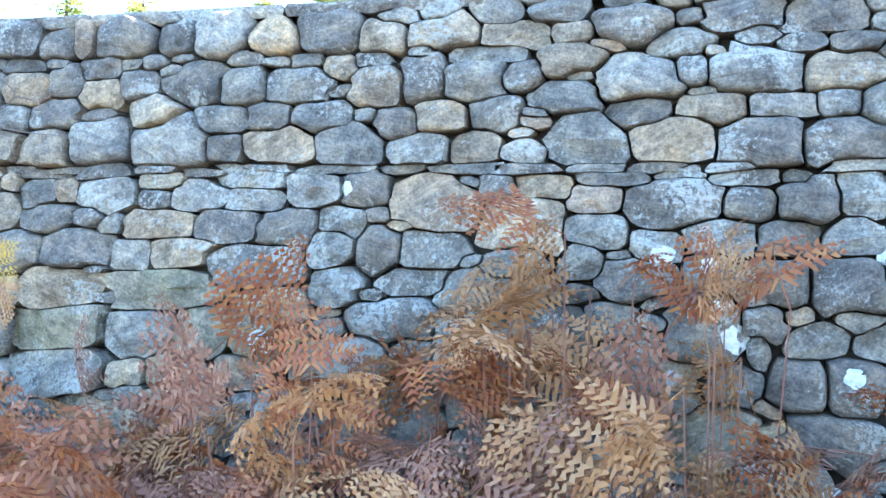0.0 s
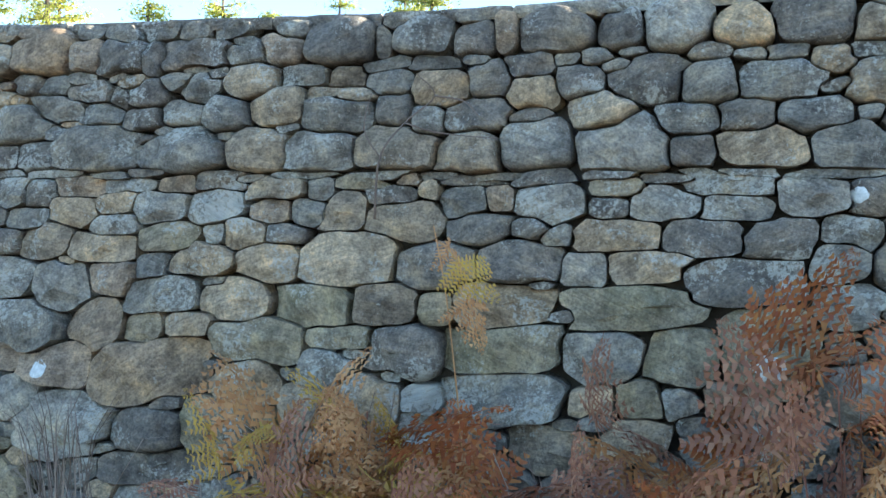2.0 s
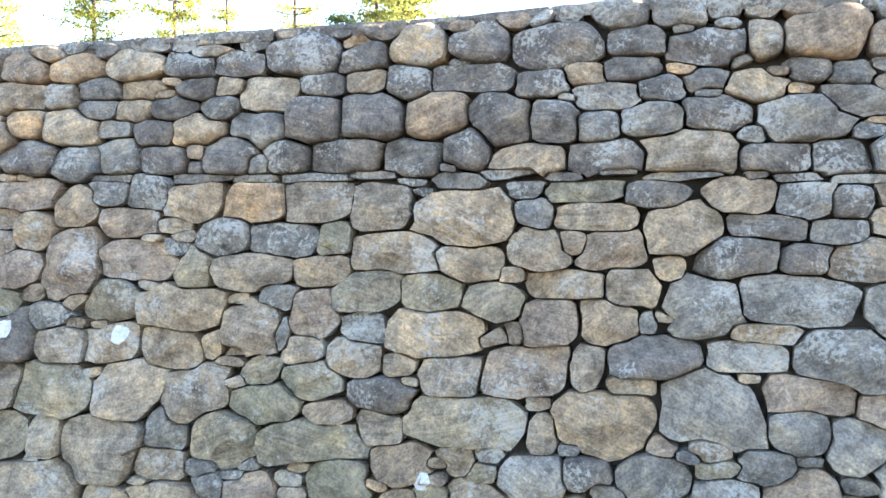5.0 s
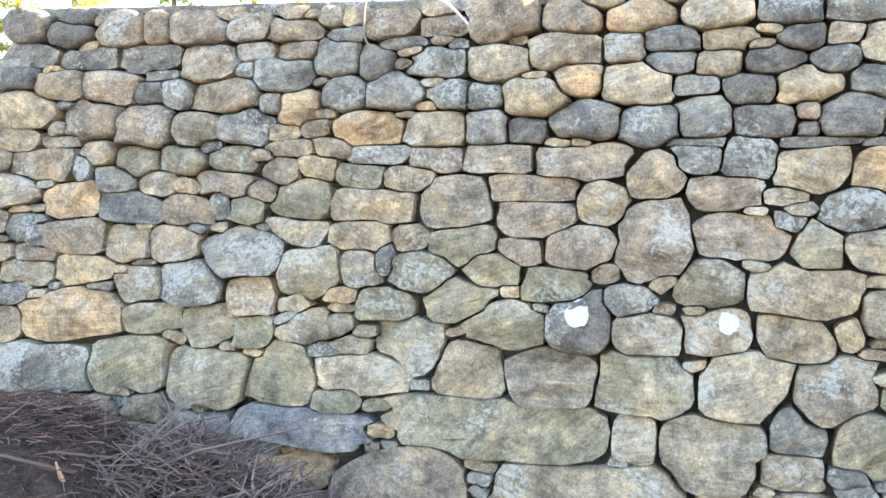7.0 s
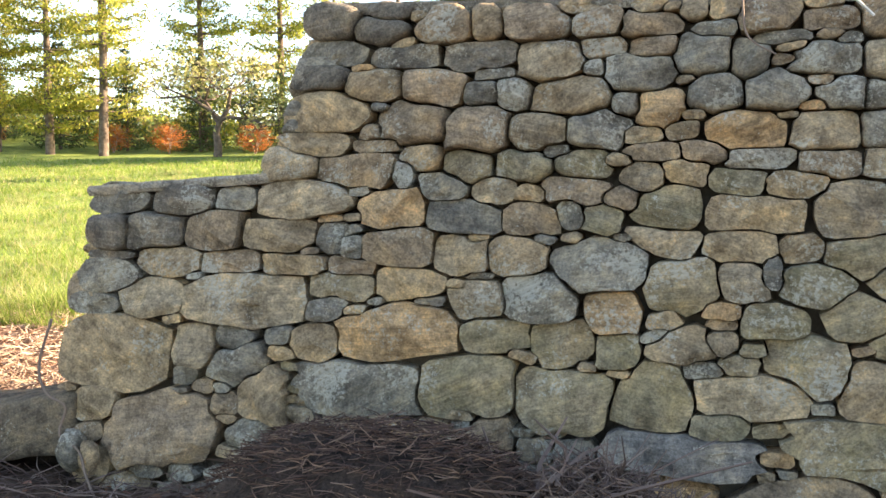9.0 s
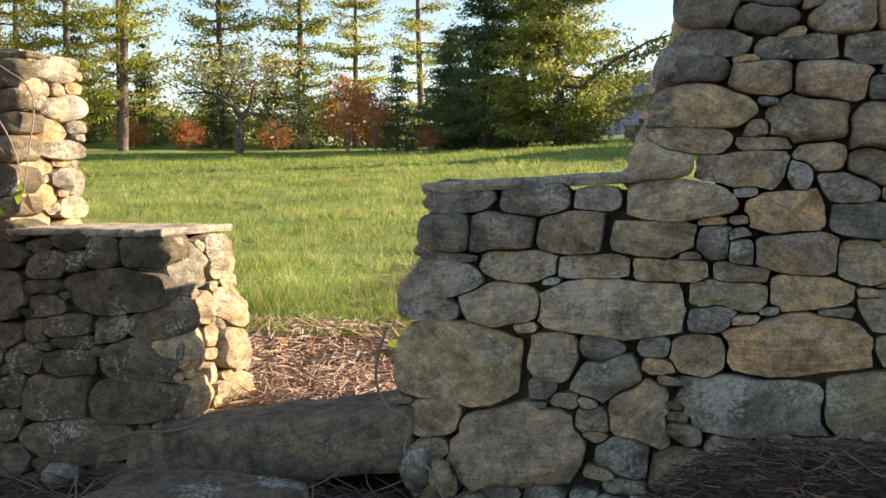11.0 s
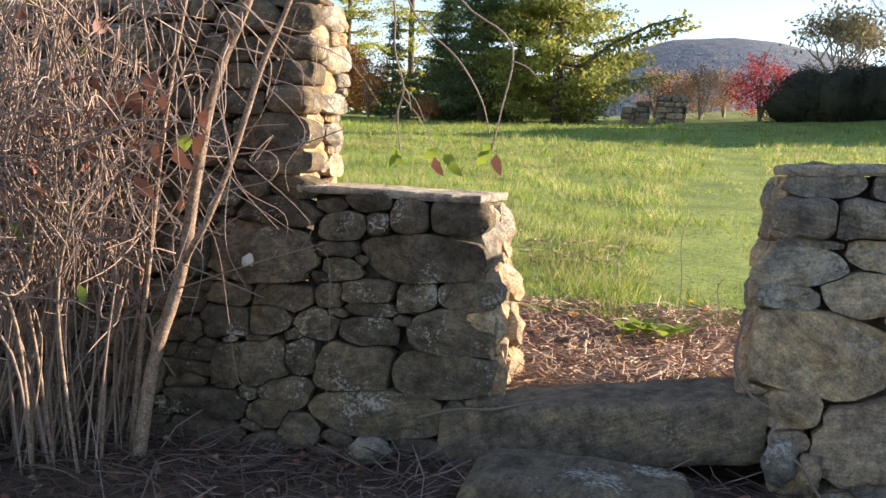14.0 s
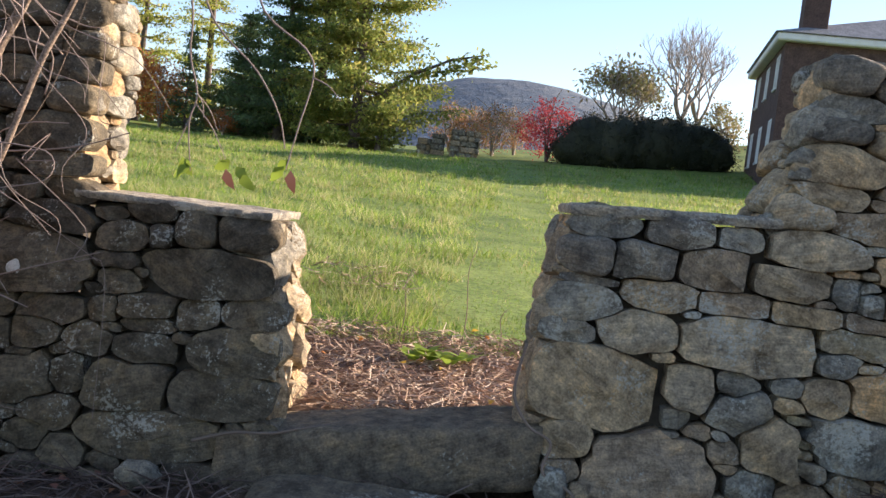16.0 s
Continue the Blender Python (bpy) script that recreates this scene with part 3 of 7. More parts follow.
FACE_15 = (
    (7.12, 1.34, 0.32, 0.15, 'd'), (6.79, 1.23, 0.13, 0.07, 'g'), (7.04, 1.22, 0.29, 0.08, 'm'), (7.29, 1.21, 0.22, 0.11, 'd'), (7.62, 1.20, 0.24, 0.14, 't'), (6.83, 1.14, 0.15, 0.11, 'g'),
    (7.08, 1.13, 0.32, 0.10, 't'), (7.40, 1.06, 0.28, 0.18, 't'), (6.99, 1.02, 0.09, 0.08, 't'), (6.84, 1.00, 0.22, 0.14, 't'), (7.15, 0.99, 0.24, 0.14, 'r'), (7.59, 0.97, 0.32, 0.16, 'd'),
    (7.35, 0.93, 0.12, 0.11, 't'), (6.95, 0.86, 0.32, 0.10, 't'), (7.22, 0.85, 0.21, 0.16, 't'), (7.48, 0.77, 0.28, 0.23, 'g'), (7.13, 0.72, 0.22, 0.16, 't'), (7.27, 0.72, 0.06, 0.08, 'g'),
)
FACE_16 = (
    (6.91, 0.71, 0.22, 0.17, 'r'), (6.77, 0.67, 0.06, 0.08, 'r'), (7.63, 0.60, 0.31, 0.10, 'g'), (7.32, 0.59, 0.33, 0.16, 'd'), (7.04, 0.54, 0.12, 0.17, 't'), (6.81, 0.53, 0.35, 0.19, 'r'),
    (7.21, 0.48, 0.18, 0.06, 't'), (7.51, 0.41, 0.36, 0.25, 'g'), (6.87, 0.41, 0.11, 0.06, 'r'), (7.10, 0.35, 0.37, 0.23, 't'), (6.88, 0.30, 0.11, 0.16, 't'), (7.06, 0.17, 0.18, 0.10, 'd'),
    (7.29, 0.15, 0.25, 0.17, 'g'), (7.14, 0.08, 0.12, 0.08, 'g'), (7.14, -0.03, 0.26, 0.16, 'd'), (6.61, 1.84, 0.23, 0.13, 'd'), (6.33, 1.83, 0.19, 0.14, 't'), (6.07, 1.80, 0.20, 0.11, 'd'),
)
FACE_17 = (
    (6.11, 1.70, 0.17, 0.10, 't'), (6.57, 1.70, 0.33, 0.10, 'd'), (6.30, 1.69, 0.18, 0.14, 'd'), (5.92, 1.69, 0.18, 0.09, 'd'), (6.14, 1.55, 0.27, 0.19, 'd'), (5.90, 1.54, 0.24, 0.20, 'd'),
    (6.42, 1.54, 0.23, 0.19, 'r'), (6.70, 1.51, 0.23, 0.19, 'd'), (6.55, 1.40, 0.19, 0.16, 'd'), (6.04, 1.38, 0.31, 0.16, 'd'), (6.33, 1.37, 0.25, 0.15, 'd'), (6.53, 1.27, 0.19, 0.07, 'g'),
    (5.93, 1.19, 0.30, 0.16, 't'), (6.21, 1.17, 0.27, 0.19, 't'), (6.55, 1.12, 0.43, 0.23, 't'), (6.01, 1.04, 0.14, 0.14, 'm'), (6.27, 0.99, 0.39, 0.16, 't'), (6.59, 0.94, 0.26, 0.15, 't'),
)
FACE_18 = (
    (5.96, 0.91, 0.25, 0.13, 't'), (6.15, 0.83, 0.27, 0.16, 'm'), (6.43, 0.83, 0.23, 0.14, 'm'), (6.68, 0.80, 0.22, 0.13, 'm'), (5.94, 0.74, 0.20, 0.20, 'r'), (6.15, 0.68, 0.17, 0.12, 'g'),
    (6.44, 0.66, 0.37, 0.18, 't'), (5.90, 0.58, 0.17, 0.12, 't'), (6.11, 0.56, 0.23, 0.15, 't'), (6.31, 0.54, 0.14, 0.09, 't'), (6.52, 0.50, 0.26, 0.16, 't'), (5.94, 0.47, 0.27, 0.16, 'm'),
    (6.24, 0.42, 0.29, 0.14, 'd'), (6.03, 0.34, 0.19, 0.11, 't'), (6.58, 0.33, 0.50, 0.18, 'm'), (6.23, 0.29, 0.20, 0.12, 't'), (5.96, 0.23, 0.44, 0.17, 'm'), (6.69, 0.22, 0.12, 0.06, 'g'),
)
FACE_19 = (
    (6.56, 0.19, 0.11, 0.10, 't'), (5.91, 0.13, 0.10, 0.05, 't'), (6.06, 0.07, 0.24, 0.22, 'm'), (5.82, 1.83, 0.35, 0.17, 'd'), (5.02, 1.81, 0.27, 0.13, 't'), (5.29, 1.80, 0.23, 0.11, 'd'),
    (5.54, 1.80, 0.25, 0.09, 'd'), (5.06, 1.71, 0.17, 0.09, 't'), (5.34, 1.70, 0.14, 0.10, 'd'), (5.68, 1.66, 0.23, 0.15, 't'), (5.03, 1.61, 0.17, 0.10, 't'), (5.23, 1.61, 0.19, 0.09, 'd'),
    (5.63, 1.52, 0.24, 0.12, 'g'), (5.15, 1.51, 0.19, 0.11, 'd'), (5.35, 1.51, 0.23, 0.13, 't'), (5.35, 1.42, 0.09, 0.07, 'r'), (4.98, 1.40, 0.19, 0.16, 'g'), (5.51, 1.39, 0.23, 0.16, 'd'),
)
FACE_20 = (
    (5.20, 1.38, 0.22, 0.12, 'd'), (5.78, 1.38, 0.18, 0.15, 'd'), (5.65, 1.35, 0.09, 0.08, 'g'), (5.35, 1.35, 0.08, 0.06, 'd'), (5.14, 1.25, 0.19, 0.15, 'g'), (4.95, 1.25, 0.19, 0.13, 'g'),
    (5.64, 1.20, 0.27, 0.17, 'o'), (5.37, 1.20, 0.25, 0.16, 't'), (5.05, 1.11, 0.26, 0.13, 'r'), (5.52, 1.06, 0.20, 0.16, 'g'), (5.78, 1.03, 0.31, 0.15, 'g'), (5.11, 0.94, 0.34, 0.18, 'r'),
    (5.38, 0.91, 0.18, 0.16, 'm'), (5.64, 0.91, 0.37, 0.14, 't'), (5.77, 0.81, 0.16, 0.11, 'g'), (5.01, 0.78, 0.22, 0.20, 'm'), (5.34, 0.75, 0.37, 0.20, 't'), (5.67, 0.67, 0.25, 0.20, 't'),
)
FACE_21 = (
    (5.81, 0.65, 0.05, 0.13, 'g'), (5.49, 0.60, 0.08, 0.11, 't'), (5.03, 0.60, 0.24, 0.16, 't'), (5.30, 0.58, 0.25, 0.17, 't'), (5.73, 0.50, 0.13, 0.14, 'm'), (5.12, 0.40, 0.33, 0.24, 't'),
    (5.44, 0.40, 0.28, 0.20, 't'), (5.74, 0.37, 0.30, 0.15, 'm'), (5.31, 0.24, 0.19, 0.15, 'g'), (5.58, 0.22, 0.28, 0.21, 'm'), (5.03, 0.16, 0.38, 0.27, 't'), (5.27, 0.11, 0.24, 0.13, 't'),
    (4.17, 1.83, 0.32, 0.17, 'r'), (4.46, 1.82, 0.25, 0.12, 'r'), (4.73, 1.81, 0.28, 0.12, 'o'), (4.85, 1.72, 0.21, 0.10, 'g'), (4.67, 1.69, 0.16, 0.11, 't'), (4.44, 1.69, 0.29, 0.13, 't'),
)
FACE_22 = (
    (4.16, 1.66, 0.25, 0.14, 't'), (4.85, 1.62, 0.18, 0.09, 'g'), (4.48, 1.57, 0.19, 0.13, 'o'), (4.73, 1.54, 0.25, 0.15, 't'), (4.94, 1.53, 0.17, 0.07, 'g'), (4.11, 1.52, 0.15, 0.10, 'g'),
    (4.32, 1.51, 0.25, 0.16, 't'), (4.52, 1.40, 0.28, 0.14, 'd'), (4.12, 1.39, 0.16, 0.13, 'g'), (4.77, 1.38, 0.22, 0.14, 'g'), (4.29, 1.37, 0.16, 0.10, 'd'), (4.19, 1.26, 0.28, 0.11, 't'),
    (4.51, 1.24, 0.37, 0.14, 'r'), (4.80, 1.18, 0.22, 0.17, 't'), (4.32, 1.14, 0.37, 0.11, 'r'), (4.60, 1.08, 0.20, 0.16, 't'), (4.34, 1.02, 0.33, 0.14, 'r'), (4.80, 0.95, 0.29, 0.29, 'r'),
)
FACE_23 = (
    (4.52, 0.91, 0.29, 0.16, 'r'), (4.28, 0.89, 0.18, 0.10, 'r'), (4.17, 0.82, 0.21, 0.14, 'm'), (4.62, 0.81, 0.11, 0.08, 'r'), (4.41, 0.76, 0.28, 0.13, 'm'), (4.24, 0.73, 0.09, 0.05, 't'),
    (4.51, 0.61, 0.26, 0.24, 'd'), (4.23, 0.61, 0.32, 0.18, 'm'), (4.77, 0.58, 0.27, 0.15, 't'), (4.08, 0.42, 0.28, 0.21, 't'), (4.41, 0.40, 0.37, 0.24, 't'), (4.77, 0.39, 0.37, 0.24, 'm'),
    (4.73, 0.20, 0.17, 0.19, 't'), (4.19, 0.19, 0.92, 0.25, 'm'), (4.55, -0.06, 0.76, 0.31, 't'), (3.70, 1.84, 0.24, 0.12, 'r'), (3.24, 1.84, 0.21, 0.10, 'r'), (3.93, 1.82, 0.23, 0.08, 'r'),
)
FACE_24 = (
    (3.74, 1.76, 0.17, 0.05, 'g'), (3.26, 1.75, 0.17, 0.08, 'r'), (3.44, 1.70, 0.19, 0.15, 'g'), (3.63, 1.67, 0.12, 0.14, 'g'), (3.91, 1.66, 0.25, 0.12, 'g'), (3.21, 1.64, 0.27, 0.14, 'g'),
    (3.50, 1.55, 0.18, 0.14, 'g'), (3.72, 1.54, 0.21, 0.16, 'g'), (3.97, 1.53, 0.16, 0.11, 'g'), (3.15, 1.52, 0.11, 0.09, 'g'), (3.63, 1.40, 0.26, 0.15, 'o'), (3.89, 1.39, 0.23, 0.14, 't'),
    (3.26, 1.32, 0.19, 0.06, 'r'), (3.46, 1.31, 0.16, 0.08, 'r'), (3.67, 1.29, 0.23, 0.07, 'g'), (3.91, 1.26, 0.20, 0.10, 'r'), (3.39, 1.24, 0.16, 0.10, 't'), (3.23, 1.22, 0.15, 0.10, 't'),
)
FACE_25 = (
    (3.58, 1.19, 0.19, 0.10, 'm'), (3.80, 1.18, 0.22, 0.10, 't'), (3.33, 1.09, 0.26, 0.18, 'm'), (4.01, 1.08, 0.27, 0.20, 't'), (3.64, 1.08, 0.36, 0.14, 't'), (3.31, 0.97, 0.28, 0.12, 't'),
    (3.59, 0.95, 0.26, 0.13, 't'), (3.81, 0.95, 0.15, 0.10, 't'), (4.04, 0.92, 0.26, 0.14, 'm'), (3.71, 0.86, 0.07, 0.13, 'g'), (3.60, 0.82, 0.17, 0.16, 't'), (3.37, 0.80, 0.28, 0.19, 'm'),
    (3.86, 0.80, 0.24, 0.15, 'm'), (3.52, 0.71, 0.14, 0.07, 'o'), (4.04, 0.69, 0.31, 0.14, 'm'), (3.72, 0.67, 0.22, 0.13, 'm'), (3.65, 0.56, 0.09, 0.05, 'm'), (3.83, 0.52, 0.32, 0.18, 'm'),
)
FACE_26 = (
    (3.60, 0.50, 0.14, 0.07, 'm'), (3.65, 0.39, 0.41, 0.16, 't'), (3.26, 0.35, 0.31, 0.23, 'm'), (3.51, 0.27, 0.21, 0.11, 'm'), (3.37, 0.17, 0.62, 0.15, 's'), (3.82, -0.05, 0.59, 0.34, 'r'),
    (2.57, 1.88, 0.13, 0.14, 't'), (2.39, 1.88, 0.21, 0.13, 'r'), (2.78, 1.87, 0.28, 0.14, 'r'), (3.03, 1.85, 0.19, 0.10, 'r'), (3.05, 1.76, 0.17, 0.08, 'r'), (2.54, 1.74, 0.30, 0.12, 'd'),
    (2.84, 1.71, 0.26, 0.16, 't'), (2.61, 1.67, 0.17, 0.05, 'g'), (3.02, 1.67, 0.08, 0.06, 'g'), (2.34, 1.62, 0.26, 0.17, 'r'), (2.55, 1.59, 0.15, 0.10, 'g'), (2.69, 1.58, 0.14, 0.14, 'g'),
)
FACE_27 = (
    (2.92, 1.56, 0.30, 0.15, 't'), (2.54, 1.44, 0.27, 0.18, 'r'), (2.79, 1.42, 0.25, 0.14, 't'), (3.03, 1.42, 0.22, 0.15, 'g'), (2.29, 1.33, 0.17, 0.10, 't'), (2.51, 1.28, 0.19, 0.13, 'm'),
    (2.73, 1.28, 0.23, 0.12, 'm'), (2.97, 1.28, 0.20, 0.11, 'm'), (2.40, 1.19, 0.19, 0.12, 'g'), (2.62, 1.17, 0.17, 0.12, 't'), (2.95, 1.17, 0.24, 0.10, 'r'), (2.77, 1.16, 0.12, 0.06, 't'),
    (3.14, 1.14, 0.13, 0.08, 'r'), (2.93, 1.09, 0.11, 0.13, 'g'), (2.48, 1.08, 0.33, 0.13, 'g'), (3.06, 1.06, 0.15, 0.12, 'm'), (2.78, 1.06, 0.24, 0.13, 'r'), (2.49, 0.91, 0.23, 0.14, 't'),
)
FACE_28 = (
    (2.72, 0.91, 0.25, 0.15, 't'), (3.06, 0.88, 0.40, 0.20, 'g'), (2.57, 0.83, 0.12, 0.03, 'd'), (2.26, 0.79, 0.30, 0.13, 't'), (2.82, 0.74, 0.32, 0.20, 'g'), (2.56, 0.73, 0.25, 0.15, 't'),
    (2.35, 0.72, 0.15, 0.04, 'd'), (3.11, 0.69, 0.23, 0.16, 'o'), (2.64, 0.59, 0.29, 0.14, 'm'), (2.92, 0.57, 0.25, 0.19, 'm'), (3.12, 0.54, 0.15, 0.15, 'm'), (2.52, 0.40, 0.43, 0.23, 'm'),
    (2.92, 0.35, 0.39, 0.25, 'm'), (2.13, 1.97, 0.17, 0.09, 'd'), (1.86, 1.94, 0.20, 0.18, 'd'), (2.08, 1.88, 0.22, 0.11, 'd'), (1.88, 1.79, 0.31, 0.11, 'g'), (2.21, 1.76, 0.32, 0.09, 'd'),
)
FACE_29 = (
    (1.82, 1.69, 0.25, 0.13, 'd'), (2.07, 1.64, 0.23, 0.14, 't'), (1.86, 1.53, 0.40, 0.18, 't'), (2.25, 1.47, 0.31, 0.19, 'r'), (2.06, 1.44, 0.10, 0.07, 'r'), (1.80, 1.39, 0.30, 0.11, 't'),
    (2.09, 1.38, 0.22, 0.05, 'r'), (1.69, 1.31, 0.27, 0.14, 't'), (1.99, 1.27, 0.35, 0.14, 'r'), (2.22, 1.25, 0.08, 0.12, 'g'), (1.43, 1.16, 0.22, 0.09, 'g'), (1.75, 1.15, 0.43, 0.16, 't'),
    (2.18, 1.10, 0.29, 0.17, 'o'), (1.66, 1.00, 0.33, 0.15, 't'), (1.89, 0.99, 0.12, 0.12, 'g'), (2.01, 0.95, 0.09, 0.11, 'g'), (2.20, 0.95, 0.30, 0.15, 'r'), (1.42, 0.88, 0.31, 0.09, 'r'),
)
FACE_30 = (
    (1.72, 0.87, 0.28, 0.10, 't'), (2.01, 0.86, 0.20, 0.07, 'r'), (1.95, 0.78, 0.32, 0.11, 'm'), (1.50, 0.72, 0.60, 0.21, 't'), (1.89, 0.69, 0.18, 0.11, 'g'), (2.22, 0.59, 0.55, 0.23, 'o'),
    (1.68, 0.57, 0.11, 0.07, 'g'), (1.85, 0.54, 0.20, 0.16, 't'), (2.04, 0.36, 0.55, 0.21, 'g'), (1.43, 0.26, 0.13, 0.09, 'r'), (0.85, 1.17, 0.30, 0.13, 'g'), (1.17, 1.16, 0.30, 0.15, 'd'),
    (1.33, 1.02, 0.29, 0.17, 'r'), (1.03, 1.02, 0.28, 0.16, 'd'), (0.79, 1.02, 0.21, 0.16, 'd'), (0.81, 0.91, 0.26, 0.03, 'd'), (1.11, 0.88, 0.32, 0.12, 't'), (0.79, 0.81, 0.33, 0.14, 'g'),
)
FACE_31 = (
    (1.03, 0.71, 0.34, 0.17, 't'), (0.73, 0.69, 0.26, 0.10, 'g'), (1.26, 0.52, 0.21, 0.18, 't'), (0.88, 0.48, 0.57, 0.32, 't'), (1.22, 0.38, 0.10, 0.10, 'g'), (0.77, 0.24, 0.26, 0.16, 't'),
    (1.13, 0.14, 0.53, 0.32, 'r'), (-1.10, 0.97, 0.22, 0.10, 'd'), (-0.69, 0.92, 0.24, 0.19, 'd'), (-0.91, 0.91, 0.18, 0.17, 'd'), (-1.05, 0.86, 0.10, 0.11, 'd'), (-1.22, 0.84, 0.23, 0.13, 'g'),
    (-1.23, 0.74, 0.19, 0.08, 'd'), (-0.84, 0.73, 0.59, 0.19, 'r'), (-1.20, 0.65, 0.18, 0.11, 'g'), (-0.60, 0.58, 0.29, 0.14, 't'), (-1.06, 0.56, 0.25, 0.10, 'd'), (-0.85, 0.55, 0.20, 0.14, 'g'),
)
FACE_32 = (
    (-1.05, 0.48, 0.22, 0.06, 'd'), (-0.67, 0.41, 0.41, 0.23, 'g'), (-1.28, 0.40, 0.17, 0.12, 't'), (-1.04, 0.38, 0.25, 0.15, 't'), (-0.70, 0.24, 0.46, 0.20, 'g'), (-1.10, 0.23, 0.36, 0.22, 'g'),
    (-0.96, 0.02, 0.63, 0.18, 'g'), (-1.32, -0.09, 0.19, 0.14, 'g'), (-0.75, -0.12, 0.30, 0.14, 'd'), (-1.55, 1.80, 0.13, 0.15, 'd'), (-1.82, 1.80, 0.32, 0.15, 'd'), (-1.54, 1.66, 0.15, 0.11, 'g'),
    (-1.77, 1.65, 0.27, 0.12, 'd'), (-1.57, 1.54, 0.22, 0.12, 't'), (-2.10, 1.53, 0.28, 0.14, 'd'), (-1.80, 1.52, 0.23, 0.12, 'd'), (-1.55, 1.42, 0.22, 0.13, 't'), (-1.81, 1.39, 0.27, 0.11, 'd'),
)
FACE_33 = (
    (-2.07, 1.38, 0.25, 0.13, 'd'), (-1.62, 1.25, 0.42, 0.17, 't'), (-1.97, 1.19, 0.29, 0.21, 'd'), (-1.54, 1.13, 0.31, 0.12, 'g'), (-1.48, 1.01, 0.24, 0.10, 'd'), (-1.67, 1.00, 0.13, 0.10, 'g'),
    (-1.91, 0.97, 0.35, 0.19, 'd'), (-1.55, 0.89, 0.41, 0.12, 'd'), (-1.99, 0.71, 0.23, 0.26, 'd'), (-1.61, 0.70, 0.53, 0.27, 't'), (-1.48, 0.51, 0.29, 0.10, 'g'), (-1.73, 0.50, 0.20, 0.10, 'd'),
    (-2.02, 0.45, 0.29, 0.16, 'd'), (-1.54, 0.39, 0.19, 0.13, 't'), (-1.76, 0.37, 0.24, 0.14, 'd'), (-1.91, 0.33, 0.13, 0.10, 'd'), (-1.36, 0.25, 0.16, 0.15, 'g'), (-1.89, 0.21, 0.20, 0.07, 'd'),
)
FACE_34 = (
    (-1.53, 0.20, 0.21, 0.21, 't'), (-1.71, 0.18, 0.16, 0.20, 't'), (-1.89, 0.14, 0.23, 0.06, 'd'), (-1.42, 0.08, 0.24, 0.13, 'g'), (-1.93, 0.08, 0.20, 0.06, 'd'), (-1.80, -0.01, 0.37, 0.13, 'd'),
    (-1.50, -0.01, 0.17, 0.12, 't'), (-1.77, -0.15, 0.34, 0.14, 'd'),
)
ALL_STONES = (FACE_1, FACE_2, FACE_3, FACE_4, FACE_5, FACE_6, FACE_7, FACE_8, FACE_9, FACE_10, FACE_11, FACE_12, FACE_13, FACE_14, FACE_15, FACE_16, FACE_17, FACE_18, FACE_19, FACE_20, FACE_21, FACE_22, FACE_23, FACE_24, FACE_25, FACE_26, FACE_27, FACE_28, FACE_29, FACE_30, FACE_31, FACE_32, FACE_33, FACE_34)


# walls in the order of the walk, from where it starts to where it ends
SECTIONS = (
    # past x 14.3 wall_1 is added, unseen, to keep sun off the bracken
    ("wall_1", 9.6, 21.0, "tall grey dry stone wall of lichened fieldstones behind bracken"),
    ("wall_2", 7.3, 9.6, "tall grey dry stone wall with square blocks"),
    ("wall_3", 5.2, 7.3, "tall dry stone wall of grey and tan fieldstones"),
    ("wall_4", 3.4, 5.2, "tall tan dry stone wall with a long mossy slab"),
    ("wall_5", 1.5, 3.4, "stepped end of the tall tan dry stone wall"),
    ("wall_6", 0.55, 1.5, "low flat-capped dry stone wall beside the opening"),
    ("wall_7", -1.4, -0.4, "low dry stone wall with flat cap on shaded side of opening"),
    # wall_8 is also carried on unseen past x -4.5, as bare capped core
    ("wall_8", -9.0, -1.4, "tall dark dry stone wall behind bare shrub stems"),
)
THICK = 0.62
WALLS = {}


def wall_core(name, x0, x1, label):
    """The earth-packed heart of the wall, set back behind its face stones."""
    n = max(2, int((x1 - x0) / 0.15))
    verts, faces = [], []
    low = x0 > -1.5 and x1 < 1.6
    for i in range(n + 1):
        x = x0 + (x1 - x0) * i / n
        xe = min(max(x, x0), {"wall_7": -0.72, "wall_8": -1.62}.get(name, x1))
        zt = wall_top(min(max(x, x0 + 0.06), x1 - 0.06)) - 0.02
        zb = front_z(x, 0) - 0.3
        if name == "wall_6":
            xe = 0.76 + (2.1 - 0.76) * i / n
            zt = 1.195
        if name == "wall_5":
            xe = max(xe, 1.9)
        for z, y in ((zb, face_y(zb) + 0.10), (zt, face_y(zt) + 0.10), (zt, THICK + 0.0), (zb, THICK + 0.06)):
            verts.append((xe, y, z))
    for i in range(n):
        a, c = i * 4, i * 4 + 4
        for k in range(4):
            faces.append((a + k, a + (k + 1) % 4, c + (k + 1) % 4, c + k))
    faces += [(3, 2, 1, 0), (n * 4, n * 4 + 1, n * 4 + 2, n * 4 + 3)]
    ob = new(name, mesh_of(name, verts, faces, [EARTH]))
    tagged(ob, label, "stone wall", kind="structure")
    WALLS[name] = ob


def owner_front(u):
    for name, x0, x1, label in SECTIONS:
        if x0 <= u < x1:
            return WALLS[name]
    return WALLS["wall_7"] if -0.75 < u < 0 else WALLS["wall_6"] if u < 1 else WALLS["wall_1"]


for spec in SECTIONS:
    wall_core(*spec)


